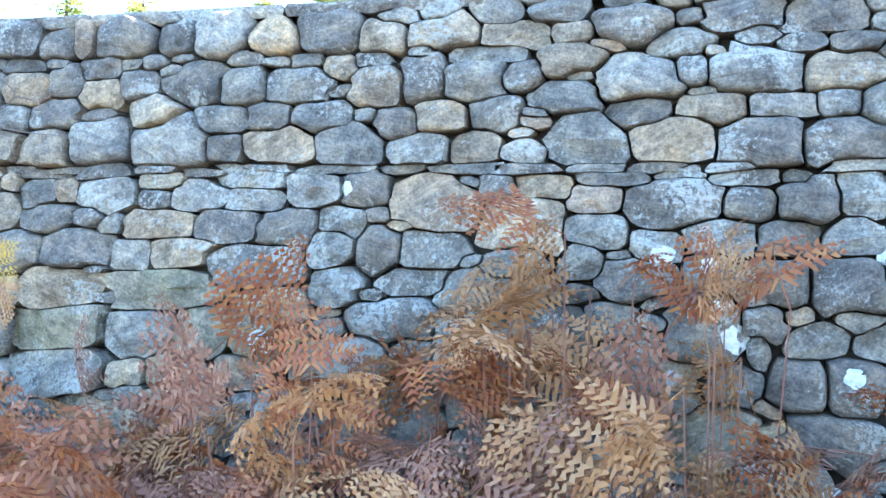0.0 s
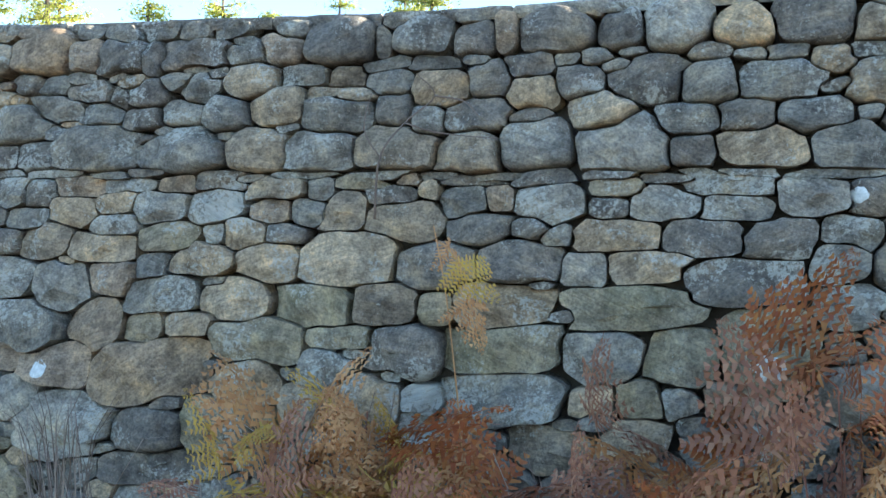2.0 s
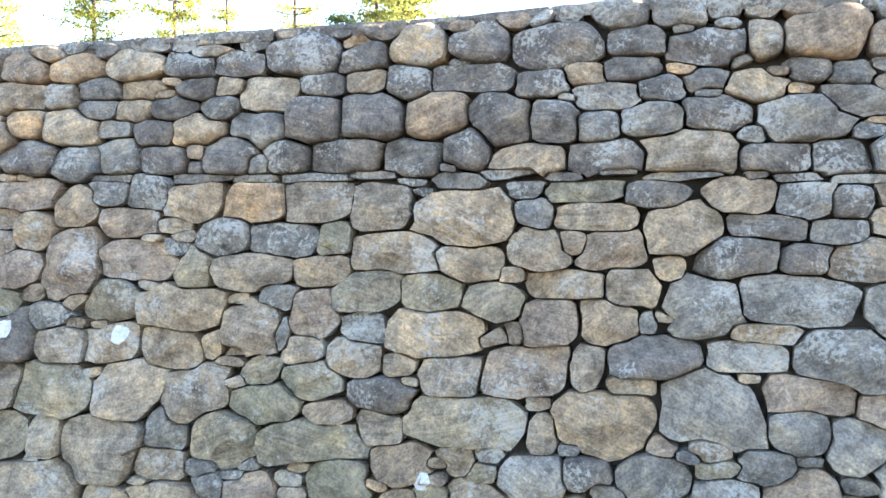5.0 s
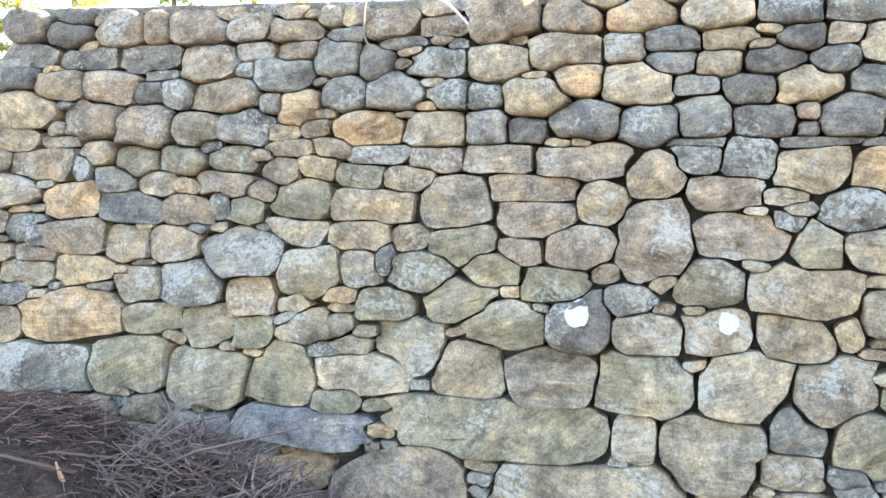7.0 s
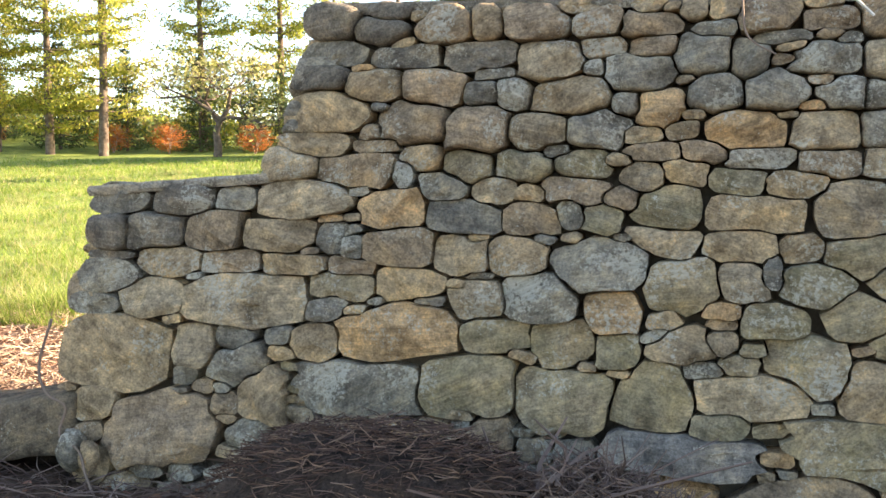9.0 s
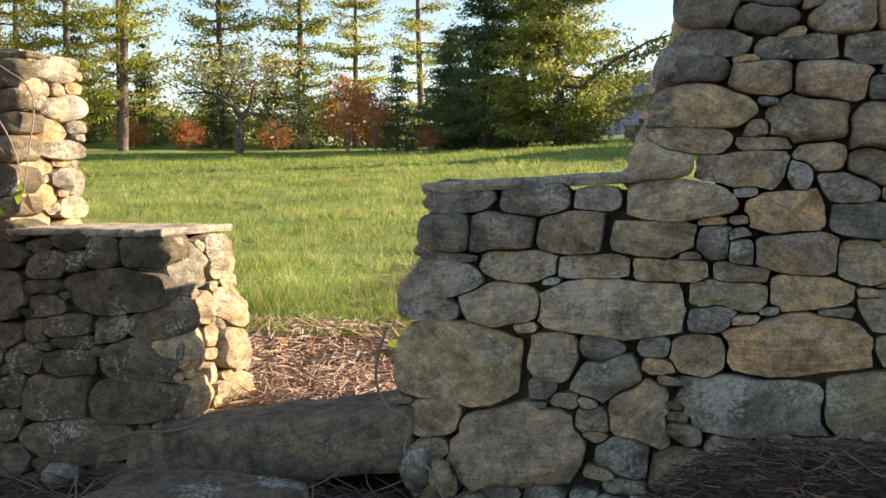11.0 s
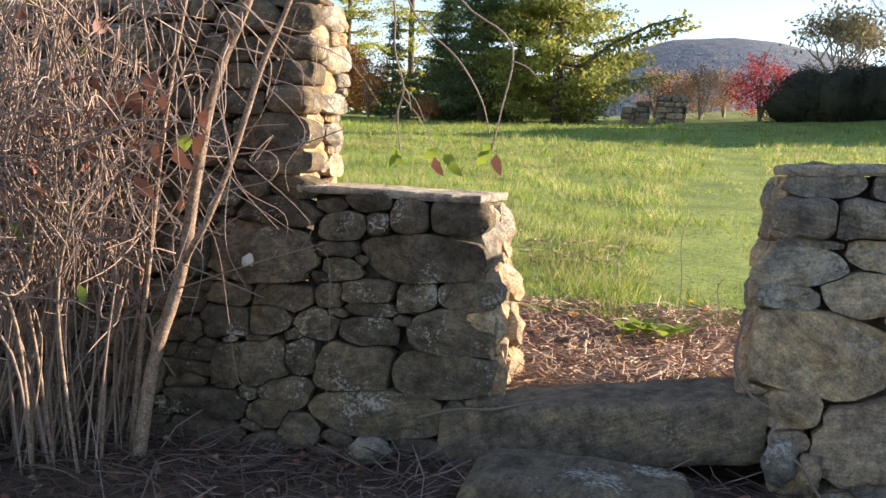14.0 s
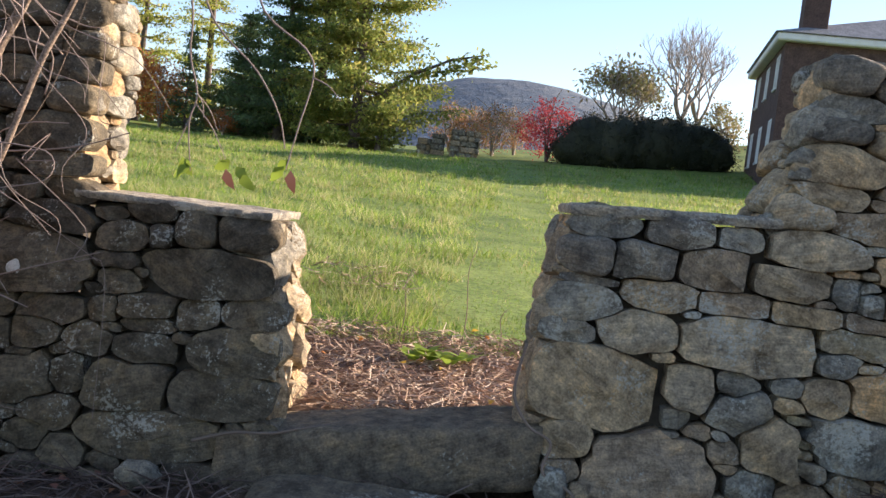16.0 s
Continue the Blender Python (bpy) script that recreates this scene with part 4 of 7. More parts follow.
def tone_front(rng, u, w):
    """Greyer and darker where the walk begins, warmer towards the opening; mossy low down."""
    r = rng.random()
    if u > 8.2:
        return "g" if r < 0.72 else "d" if r < 0.86 else "t" if r < 0.97 else "r"
    if u > 1.5:
        if w < 0.45 and r < 0.22:
            return "m"
        if u > 5.5 and w > 1.2 and r < 0.5:
            return "d" if r < 0.22 else "g"
        return "t" if r < 0.55 else "g" if r < 0.78 else "r" if r < 0.92 else "o"
    if u > 0:
        return "g" if r < 0.45 else "t" if r < 0.65 else "d" if r < 0.85 else "r"
    # left of the opening a darker mix, part of the painted shade there
    return "d" if r < 0.45 else "g" if r < 0.68 else "r" if r < 0.88 else "t"


front = Packing(11)
for stones in ALL_STONES:
    for x, z, w, h, tone in stones:
        blocky = front.rng.uniform(2.3, 2.6) if (z > 1.25 or tone == "d") else front.rng.uniform(2.7, 4.4)
        if tone == "s" or w > 2.4 * h:
            blocky = 6.0
        front.add(x, z, w / 2 * 0.97, h / 2 * 0.97, blocky, front.rng.normal(0, 0.03), tone)
# a levelling course of thin slabs runs through the tall wall
lx = 4.6
while lx < 13.6:
    lw = front.rng.uniform(0.14, 0.34)
    lz = lerp_at(lx, (4.0, 7.0, 8.1, 9.9, 11.6, 13.0), (1.31, 1.29, 1.25, 1.17, 1.12, 1.09)) + front.rng.normal(0, 0.006)
    if front.rng.random() < 0.75:
        front.add(lx + lw / 2, lz, lw / 2, 0.016, 6.0, front.rng.normal(0, 0.02), "d" if front.rng.random() < 0.4 else "g")
    lx += lw
FILL = ((0.125, 0.085, 260, 1.0), (0.095, 0.062, 420, 0.97), (0.072, 0.047, 650, 0.94), (0.062, 0.026, 800, 0.9), (0.045, 0.017, 600, 0.86))
for u0, u1 in ((-4.5, -0.4), (0.5, 3.4), (3.4, 6.2), (6.2, 9.0), (9.0, 11.5), (11.5, 14.3)):
    front.fill(u0, u1, -0.65, 2.1, in_wall, FILL, tone_front)
FRONT = lay_stones(front, front_place, owner_front, in_wall)

# ---- ends of the walls at the opening, seen from the side ----
def jamb(seed, u0, u1, w0, w1, x_of, sign, owner, tone_of, sizes):
    pk = Packing(seed)
    def inside(u, w):
        return face_y(w) + 0.02 < u < u1 and w0 < w < w1
    pk.fill(u0, u1, w0, w1, inside, sizes, tone_of)
    lay_stones(pk, lambda u, w, d: Vector((x_of(w) + sign * d, u, w)), lambda u: owner, inside, flip=sign < 0)


def tone_jamb(rng, u, w):
    r = rng.random()
    return "t" if r < 0.6 else "g" if r < 0.85 else "o"


JAMB = ((0.14, 0.10, 1500, 0.97), (0.10, 0.07, 2500, 0.95), (0.07, 0.045, 3000, 0.92), (0.045, 0.025, 2500, 0.9))
JAMB_FLAT = ((0.17, 0.052, 2500, 0.97), (0.11, 0.045, 3000, 0.95), (0.07, 0.035, 3000, 0.92), (0.045, 0.022, 2500, 0.9))
jamb(21, -0.1, 0.62, 0.06, 0.98, lambda w: lerp_at(w, (0.1, 0.5, 1.0), (-0.46, -0.50, -0.58)), 1, WALLS["wall_7"], tone_jamb, JAMB)
jamb(22, 0.02, 0.62, 1.0, 1.9, lambda w: -1.47, 1, WALLS["wall_8"], tone_jamb, JAMB_FLAT)
jamb(23, -0.1, 0.62, 0.25, 1.18, lambda w: lerp_at(w, (0.3, 0.7, 1.2), (0.60, 0.63, 0.69)), -1, WALLS["wall_6"], tone_jamb, JAMB)
jamb(24, 0.02, 0.62, 1.24, 2.0, lambda w: lerp_at(w, (1.25, 1.45, 1.62, 1.82, 2.05), (1.56, 1.63, 1.69, 1.75, 1.76)), -1, WALLS["wall_5"], tone_jamb, JAMB)


# ---- flat cap slabs ----
def slab_mesh(x0, x1, y0, y1, thick, rng, zt):
    """A flat irregular slab with worn edges."""
    n = 7
    top, low = [], []
    rim = []
    for i in range(n):
        rim.append((x0 + (x1 - x0) * i / n, y0))
    for i in range(n):
        rim.append((x1, y0 + (y1 - y0) * i / n))
    for i in range(n):
        rim.append((x1 - (x1 - x0) * i / n, y1))
    for i in range(n):
        rim.append((x0, y1 - (y1 - y0) * i / n))
    cx, cy = (x0 + x1) / 2, (y0 + y1) / 2
    verts, faces = [], []
    jit = [(1 + rng.normal(0, 0.012), 1 + rng.normal(0, 0.02)) for _ in rim]
    for s, dz in ((0.97, -thick), (1.0, -thick * 0.6), (1.0, -thick * 0.25), (0.975, 0.0), (0.6, 0.004), (0.2, 0.004)):
        for (x, y), (jx, jy) in zip(rim, jit):
            e = 0.006 * noise.noise(Vector((x * 9, y * 9, dz * 60)))
            verts.append((cx + (x - cx) * s * jx, cy + (y - cy) * s * jy + e, zt(cx + (x - cx) * s) + dz + e))
    m = len(rim)
    for r in range(5):
        for j in range(m):
            faces.append((r * m + j, r * m + (j + 1) % m, (r + 1) * m + (j + 1) % m, (r + 1) * m + j))
    faces.append(tuple(5 * m + j for j in range(m)))
    return verts, faces


def caps(x0, x1, parent, rng, thick, lift, lo, hi, over=0.02, mats="c", slope=None):
    x = x0
    while x < x1 - 0.02:
        w = min(rng.uniform(lo, hi), x1 - x)
        if x1 - x - w < 0.15:
            w = x1 - x
        z = wall_top((x + x1) / 2 if w < 0.1 else x + w / 2) + lift
        zt = (lambda q, z=z: z) if slope is None else slope
        y0 = face_y(z) - over + rng.normal(0, 0.008)
        verts, faces = slab_mesh(x, x + w - 0.006, y0, THICK + 0.03, thick, rng, zt)
        tone = mats[int(rng.integers(len(mats)))]
        child("capstone", mesh_of("capstone", verts, faces, [STONE[tone]], False), parent)
        x += w


caprng = np.random.default_rng(5)
caps(0.68, 1.64, WALLS["wall_6"], caprng, 0.045, 0.022, 0.35, 0.55, 0.025, "c", lambda x: 1.228 + 0.047 * (x - 0.67))
caps(-1.46, -0.58, WALLS["wall_7"], caprng, 0.035, 0.03, 0.4, 0.6, 0.03, "c", lambda x: 1.022)
for name, x0, x1, label in SECTIONS:
    if name in ("wall_1", "wall_2", "wall_3", "wall_4", "wall_5"):
        caps(max(x0, 1.76), x1, WALLS[name], caprng, 0.05, 0.012, 0.4, 0.9, 0.0, "dg", lambda x: wall_top(x) + 0.012)
    if name == "wall_8":
        caps(x0, -1.5, WALLS[name], caprng, 0.05, 0.012, 0.4, 0.8, 0.0, "dg", lambda x: wall_top(x) + 0.012)



# ---- loose things at the wall ----
def block_mesh(corner, size_fn, nx, ny, nz, amp, freq, seed):
    """A rough-hewn block: box grid shaped by size_fn(u, v, w in 0..1) with worn, uneven faces."""
    bm = bmesh.new()
    bmesh.ops.create_cube(bm, size=1)
    bmesh.ops.subdivide_edges(bm, edges=[e for e in bm.edges if abs(e.verts[0].co.x - e.verts[1].co.x) > 0.5], cuts=nx, use_grid_fill=True)
    bmesh.ops.subdivide_edges(bm, edges=[e for e in bm.edges if abs(e.verts[0].co.y - e.verts[1].co.y) > 0.5], cuts=ny, use_grid_fill=True)
    bmesh.ops.subdivide_edges(bm, edges=[e for e in bm.edges if abs(e.verts[0].co.z - e.verts[1].co.z) > 0.5], cuts=nz, use_grid_fill=True)
    for v in bm.verts:
        p = v.co.copy()
        q = Vector(size_fn(p.x + 0.5, p.y + 0.5, p.z + 0.5))
        edge = sum(1 for c in p if abs(c) > 0.499)
        n = noise.noise_vector(q * freq + Vector((seed, 0, 0))) * amp + noise.noise_vector(q * freq * 4 + Vector((seed, 3, 0))) * amp * 0.35
        mid = Vector(size_fn(0.5, 0.5, 0.5))
        pull = 0.0 if edge < 2 else (0.009 if edge == 2 else 0.016)
        d = (mid - q)
        v.co = q + n + Vector((d.x / max(abs(d.x), 0.001), d.y / max(abs(d.y), 0.001), d.z / max(abs(d.z), 0.001))) * pull
    bmesh.ops.recalc_face_normals(bm, faces=bm.faces)
    return bm


def thing(name, bm, mat, label, category, group="", kind="", smooth=True):
    me = bpy.data.meshes.new(name)
    bm.to_mesh(me)
    bm.free()
    me.materials.append(mat)
    if smooth:
        me.polygons.foreach_set("use_smooth", [True] * len(me.polygons))
    ob = new(name, me)
    return tagged(ob, label, category, group, kind)


def sill_shape(u, v, w):
    x = -0.69 + 1.37 * u
    top = 0.095 + 0.19 * u
    low = -0.22 + 0.22 * u
    return (x, -0.235 + 0.05 * u + 0.46 * v + 0.02 * w, low + (top - low) * w)


def step_shape(u, v, w):
    s = 1.0 - 0.10 * w
    return (-0.02 + 0.86 * (u - 0.5) * s, -0.78 + 0.56 * (v - 0.5) * s, -0.20 + 0.28 * w - 0.05 * abs(u - 0.45) * w)


SILL = stone_material("stone_sill", [(0.19, 0.155, 0.112), (0.20, 0.16, 0.115)], -2.5)
thing("threshold_stone", block_mesh(None, sill_shape, 18, 7, 5, 0.016, 6, 1), SILL, "long rough brown stone threshold slab across the wall opening", "threshold")
thing("step_stone", block_mesh(None, step_shape, 12, 9, 5, 0.03, 5, 4), STONE["k"], "large grey lichened stepping stone before the threshold", "stone")


def small_rock(name, x, y, z, r, mat, label, squash=(1, 1, 1), seed=0):
    bm = bmesh.new()
    bmesh.ops.create_icosphere(bm, subdivisions=3, radius=r)
    for v in bm.verts:
        v.co += v.normal * noise.noise(v.co * (1.6 / r) + Vector((seed, 0, 0))) * r * 0.3
        v.co = Vector((v.co.x * squash[0], v.co.y * squash[1], v.co.z * squash[2]))
    ob = thing(name, bm, mat, label, "stone", "loose stones at the wall foot")
    ob.location = (x, y, z)


small_rock("loose_stone", 0.83, -0.27, 0.03, 0.062, STONE["t"], "small pale rounded stone leaning by the threshold", (0.75, 0.7, 1.25), 2)
small_rock("loose_stone", 0.73, -0.25, 0.05, 0.085, STONE["g"], "small grey stone wedged beside the threshold", (0.8, 0.7, 1.1), 5)
small_rock("loose_stone", -0.95, -0.33, -0.09, 0.08, STONE["g"], "small lichened grey stone on the leaf litter", (1.2, 0.8, 0.7), 8)


# white lichen patches on notable stones
def lichen_patch(x, z, r, seed):
    best = min(FRONT, key=lambda f: ((f[0] - x) / f[2]) ** 2 + ((f[1] - z) / f[3]) ** 2)
    ob = best[4]
    me = ob.data
    o = ob.matrix_basis.translation
    rng = np.random.default_rng(seed)
    verts, faces = [], []
    # drape a ragged disc over the stone's face
    tree = None
    from mathutils import bvhtree
    tree = bvhtree.BVHTree.FromPolygons([v.co for v in me.vertices], [tuple(p.vertices) for p in me.polygons])
    n = 18
    prof = [r * (0.9 + 0.22 * noise.noise(Vector((math.cos(6.283 * j / n) * 1.5 + seed, math.sin(6.283 * j / n) * 1.5, 0)))) for j in range(n)]
    pts = [(0, 0)] + [(prof[j] * s * math.cos(6.283 * j / n), prof[j] * s * math.sin(6.283 * j / n)) for s in (0.5, 1.0) for j in range(n)]
    for k, (a, b) in enumerate(pts):
        start = Vector((x + a, face_y(z + b) - 0.4, z + b)) - o
        hit = tree.ray_cast(start, Vector((0, 1, 0)), 1.0)[0]
        p = hit if hit is not None else Vector((x + a, face_y(z + b), z + b)) - o
        verts.append(p + Vector((0, -0.004 if k <= n else -0.0008, 0)))
    faces = [(0, 1 + j, 1 + (j + 1) % n) for j in range(n)]
    faces += [(1 + j, 1 + n + j, 1 + n + (j + 1) % n, 1 + (j + 1) % n) for j in range(n)]
    child("lichen_patch", mesh_of("lichen_patch", verts, faces, [LICHEN], True), ob, None, "chalk-white crusty lichen patch")


for q, (x, z, r) in enumerate(((4.52, 0.66, 0.052), (5.07, 0.635, 0.042), (6.42, 0.10, 0.04), (6.38, -0.02, 0.05), (8.15, 0.42, 0.045), (12.47, 0.80, 0.045), (12.62, 0.77, 0.032),
                               (12.66, 0.64, 0.028), (12.70, 0.53, 0.05), (12.5, 0.40, 0.03), (13.18, 0.80, 0.05), (13.05, 0.42, 0.035), (12.98, 0.05, 0.04), (11.05, 0.50, 0.055),
                               (11.42, -0.02, 0.05), (11.33, 1.06, 0.03), (-1.64, 0.66, 0.035))):
    lichen_patch(x, z, r, q)


# ---- sticks, straw and needles ----
def stick_cloud(rng, n, where, length, radius, flat=0.25, curve=0.0):
    """Many thin three-sided sticks; where(rng) gives a point and an up vector."""
    verts, faces = [], []
    for _ in range(n):
        p, lift = where(rng)
        g = rng.uniform(0, 2 * math.pi)
        el = abs(rng.normal(0, flat)) * lift
        d = Vector((math.cos(g) * math.cos(el), math.sin(g) * math.cos(el), math.sin(el)))
        ln = length * rng.uniform(0.4, 1.4)
        r = radius * rng.uniform(0.6, 1.4)
        side = d.cross(Vector((0, 0, 1))).normalized()
        up = side.cross(d)
        bend = (side * rng.normal(0, 1) + up * rng.normal(0, 0.4)) * ln * curve
        b = len(verts)
        for f, rr in ((0.0, r), (0.5, r), (1.0, r * 0.5)):
            c = p + d * ln * (f - 0.3) + bend * (1 - (2 * f - 1) ** 2)
            for a in (0, 2.1, 4.2):
                verts.append(c + (side * math.cos(a) + up * math.sin(a)) * rr)
        for s in (0, 3):
            for j in range(3):
                faces.append((b + s + j, b + s + (j + 1) % 3, b + s + 3 + (j + 1) % 3, b + s + 3 + j))
    return verts, faces


STRAW = leaf_material("dry_straw", [(0.46, 0.33, 0.23), (0.28, 0.16, 0.10), (0.66, 0.54, 0.42), (0.18, 0.10, 0.07), (0.52, 0.36, 0.27)], 0.7, 0.1)
NEEDLE = leaf_material("dead_needles", [(0.07, 0.042, 0.032), (0.10, 0.06, 0.045), (0.05, 0.032, 0.026), (0.20, 0.13, 0.09)], 0.8, 0.05)
TWIG = leaf_material("grey_twigs", [(0.26, 0.20, 0.16), (0.36, 0.28, 0.22), (0.18, 0.13, 0.10), (0.44, 0.36, 0.29)], 0.8, 0.0)
PALE_TWIG = leaf_material("pale_twigs", [(0.46, 0.36, 0.30), (0.58, 0.48, 0.41), (0.30, 0.22, 0.18), (0.66, 0.57, 0.50)], 0.7, 0.0)
HEAP = leaf_material("dead_brush", [(0.12, 0.08, 0.065), (0.19, 0.135, 0.11), (0.09, 0.06, 0.05), (0.27, 0.20, 0.16)], 0.8, 0.0)
BARK = plain_material("shrub_bark", (0.14, 0.10, 0.07), (0.32, 0.24, 0.18), 30.0, 0.8, 0.5, 0.006, 4.0)


def on_mulch(rng):
    while True:
        x, y = rng.uniform(-3.2, 2.2), rng.uniform(0.2, 2.6)
        if y > 0.66 or -0.45 < x < 0.58:
            break
    return Vector((x, y, ground_z(x, y) + rng.uniform(0, 0.035))), 1.0


rng3 = np.random.default_rng(31)
v3, f3 = stick_cloud(rng3, 8500, on_mulch, 0.15, 0.0032, 0.3, 0.12)
tagged(new("straw_mulch", mesh_of("straw_mulch", v3, f3, [STRAW])), "tangled dry brown straw and stalks mulching the ground", "mulch", kind="stuff")


def on_pile(rng):
    x, y = rng.uniform(-0.9, 0.1), rng.uniform(4.0, 5.3)
    return Vector((x - 0.25, y, ground_z(x, y) + rng.uniform(0, 0.07))), 1.0


v3, f3 = stick_cloud(rng3, 120, on_pile, 0.2, 0.004, 0.3, 0.1)
tagged(new("mown_debris", mesh_of("mown_debris", v3, f3, [STRAW])), "raked heap of dead stalks lying on the mown grass", "debris", kind="stuff")


def on_front(rng):
    x, y = rng.uniform(-3.6, 4.2), rng.uniform(-2.4, -0.16)
    return Vector((x, y, front_z(x, y) + rng.uniform(0, 0.03))), 1.0


v3, f3 = stick_cloud(rng3, 4200, on_front, 0.13, 0.0026, 0.25, 0.10)
tagged(new("pine_needle_litter", mesh_of("pine_needle_litter", v3, f3, [NEEDLE])), "dead brown needles and fine stalks littering the wall foot", "litter", kind="stuff")


def on_foot(rng):
    x, y = rng.uniform(-3.2, 2.2), -0.2 - 1.1 * rng.random() ** 1.4
    return Vector((x, y, front_z(x, y) + rng.uniform(0, 0.05))), 1.0


v3, f3 = stick_cloud(rng3, 1500, on_foot, 0.24, 0.0032, 0.3, 0.14)
tagged(new("dead_stalk_litter", mesh_of("dead_stalk_litter", v3, f3, [HEAP])), "brown dead stalks tangled along the wall foot", "litter", kind="stuff")

# ---- the rotten stump and the twig heap beside it ----
def stump():
    bm = bmesh.new()
    rings, seg = 16, 56
    rows = []
    for r in range(rings + 1):
        f = r / rings
        row = []
        for j in range(seg):
            g = 2 * math.pi * j / seg
            out = 1.25 * (1 - f) ** 0.75
            h = 0.43 * (1 - min(1, out / 1.3) ** 3.2) - 0.14
            x0, y0 = math.cos(g) * out, math.sin(g) * out
            lump = 0.06 * noise.noise(Vector((x0 * 2.2, y0 * 2.2, 1))) + 0.035 * noise.noise(Vector((x0 * 7, y0 * 7, 2))) + 0.02 * noise.noise(Vector((x0 * 17, y0 * 17, 3)))
            wob = 1 + 0.16 * noise.noise(Vector((math.cos(g) * 1.7, math.sin(g) * 1.7, 5)))
            row.append(bm.verts.new((2.32 + 0.62 * x0 * wob, -0.68 + 0.38 * y0 * wob, h + lump)))
        rows.append(row)
    for a, b in zip(rows, rows[1:]):
        for j in range(seg):
            bm.faces.new((a[j], a[(j + 1) % seg], b[(j + 1) % seg], b[j]))
    rot = plain_material("rotten_wood", (0.018, 0.014, 0.012), (0.085, 0.058, 0.042), 16.0, 0.95, 1.0, 0.03, 5.0)
    ob = thing("tree_stump", bm, rot, "black rotten tree stump crusted with needles by the wall", "stump")
    splinter = plain_material("splinter", (0.30, 0.17, 0.09), (0.52, 0.36, 0.22), 20.0, 0.8, 0.4)
    rng = np.random.default_rng(8)
    for k in range(9):
        x, y = 2.36 + rng.uniform(0.05, 0.42), -0.66 - rng.uniform(0.22, 0.38)
        bm = bmesh.new()
        bmesh.ops.create_cone(bm, segments=5, radius1=0.016, radius2=0.003, depth=rng.uniform(0.08, 0.16), cap_ends=True)
        bmesh.ops.transform(bm, matrix=pose(x, y, rng.uniform(0.06, 0.2), rng.uniform(-25, 25), rng.uniform(-25, 25), 0), verts=bm.verts)
        part("splinter", bm, splinter, ob, "torn pale orange wood splinter")


stump()


def on_stump(rng):
    g, r = rng.uniform(0, 2 * math.pi), math.sqrt(rng.random())
    r *= 1.15
    x, y = 2.32 + 0.60 * r * math.cos(g), -0.66 + 0.38 * r * math.sin(g)
    return Vector((x, y, 0.43 * (1 - (r / 1.3) ** 3.2) - 0.125 + rng.uniform(0, 0.05))), 1.0


def on_heap(rng):
    x = rng.normal(3.15, 0.36)
    y = rng.normal(-0.66, 0.2)
    h = 0.32 * math.exp(-((x - 3.1) / 0.45) ** 2 - ((y + 0.62) / 0.35) ** 2)
    return Vector((x, min(y, -0.25), front_z(x, y) + h * rng.uniform(0.3, 1.15))), 1.0


v3, f3 = stick_cloud(rng3, 2200, on_stump, 0.09, 0.0022, 0.2, 0.1)
tagged(new("needle_crust", mesh_of("needle_crust", v3, f3, [NEEDLE])), "reddish brown needles strewn over the rotten stump", "litter", kind="stuff")
v3, f3 = stick_cloud(rng3, 2600, on_heap, 0.20, 0.0032, 0.5, 0.12)
v4, f4 = stick_cloud(rng3, 60, on_heap, 0.55, 0.007, 0.35, 0.12)
f3 = f3 + [tuple(i + len(v3) for i in f) for f in f4]
tagged(new("brushwood_heap", mesh_of("brushwood_heap", v3 + v4, f3, [HEAP])), "heap of thin grey-brown dead twigs against the wall", "brushwood", kind="stuff")


# ---- leaves ----
def leaf_card(verts, faces, p, d, up, ln, wd, fold=0.2):
    """One pointed leaf of six points with a folded midrib."""
    side = d.cross(up).normalized()
    nrm = side.cross(d).normalized()
    b = len(verts)
    for f, s in ((0, 0), (0.35, 1), (0.7, 0.7), (1, 0), (0.7, -0.7), (0.35, -1)):
        verts.append(p + d * ln * f + side * wd * 0.5 * s + nrm * (abs(s) * wd * fold - 0.25 * ln * f * f))
    faces += [(b, b + 1, b + 5), (b + 1, b + 2, b + 4, b + 5), (b + 2, b + 3, b + 4)]


def rand_dir(rng, up=0.0):
    v = Vector(rng.normal(size=3)) + Vector((0, 0, up))
    return v.normalized()


LEAF_BROWN = leaf_material("fallen_leaf_brown", [(0.23, 0.10, 0.05), (0.33, 0.17, 0.08), (0.27, 0.12, 0.09), (0.42, 0.28, 0.16)], 0.6, 0.2)
LEAF_GREEN = leaf_material("leaf_green", [(0.18, 0.28, 0.03), (0.28, 0.38, 0.05), (0.35, 0.42, 0.06)], 0.5, 0.5)
LEAF_GOLD = leaf_material("leaf_gold", [(0.55, 0.36, 0.06), (0.62, 0.24, 0.05)], 0.5, 0.4)


def litter_leaves(n, mat, name, label, box, seed, size=0.05):
    rng = np.random.default_rng(seed)
    verts, faces = [], []
    for _ in range(n):
        x, y = rng.uniform(box[0], box[1]), rng.uniform(box[2], box[3])
        z = ground_z(x, y) + (0.02 if y < 0 else 0.05) + 0.012
        g = rng.uniform(0, 6.28)
        leaf_card(verts, faces, Vector((x, y, z)), Vector((math.cos(g), math.sin(g), rng.normal(0, 0.25))).normalized(), rand_dir(rng, 2.5), size * rng.uniform(0.6, 1.3), size * rng.uniform(0.4, 0.7))
    tagged(new(name, mesh_of(name, verts, faces, [mat])), label, "leaves", kind="stuff")


litter_leaves(420, LEAF_BROWN, "fallen_leaves", "curled brown fallen leaves on the litter", (-3.4, 4.0, -2.2, -0.2), 4)
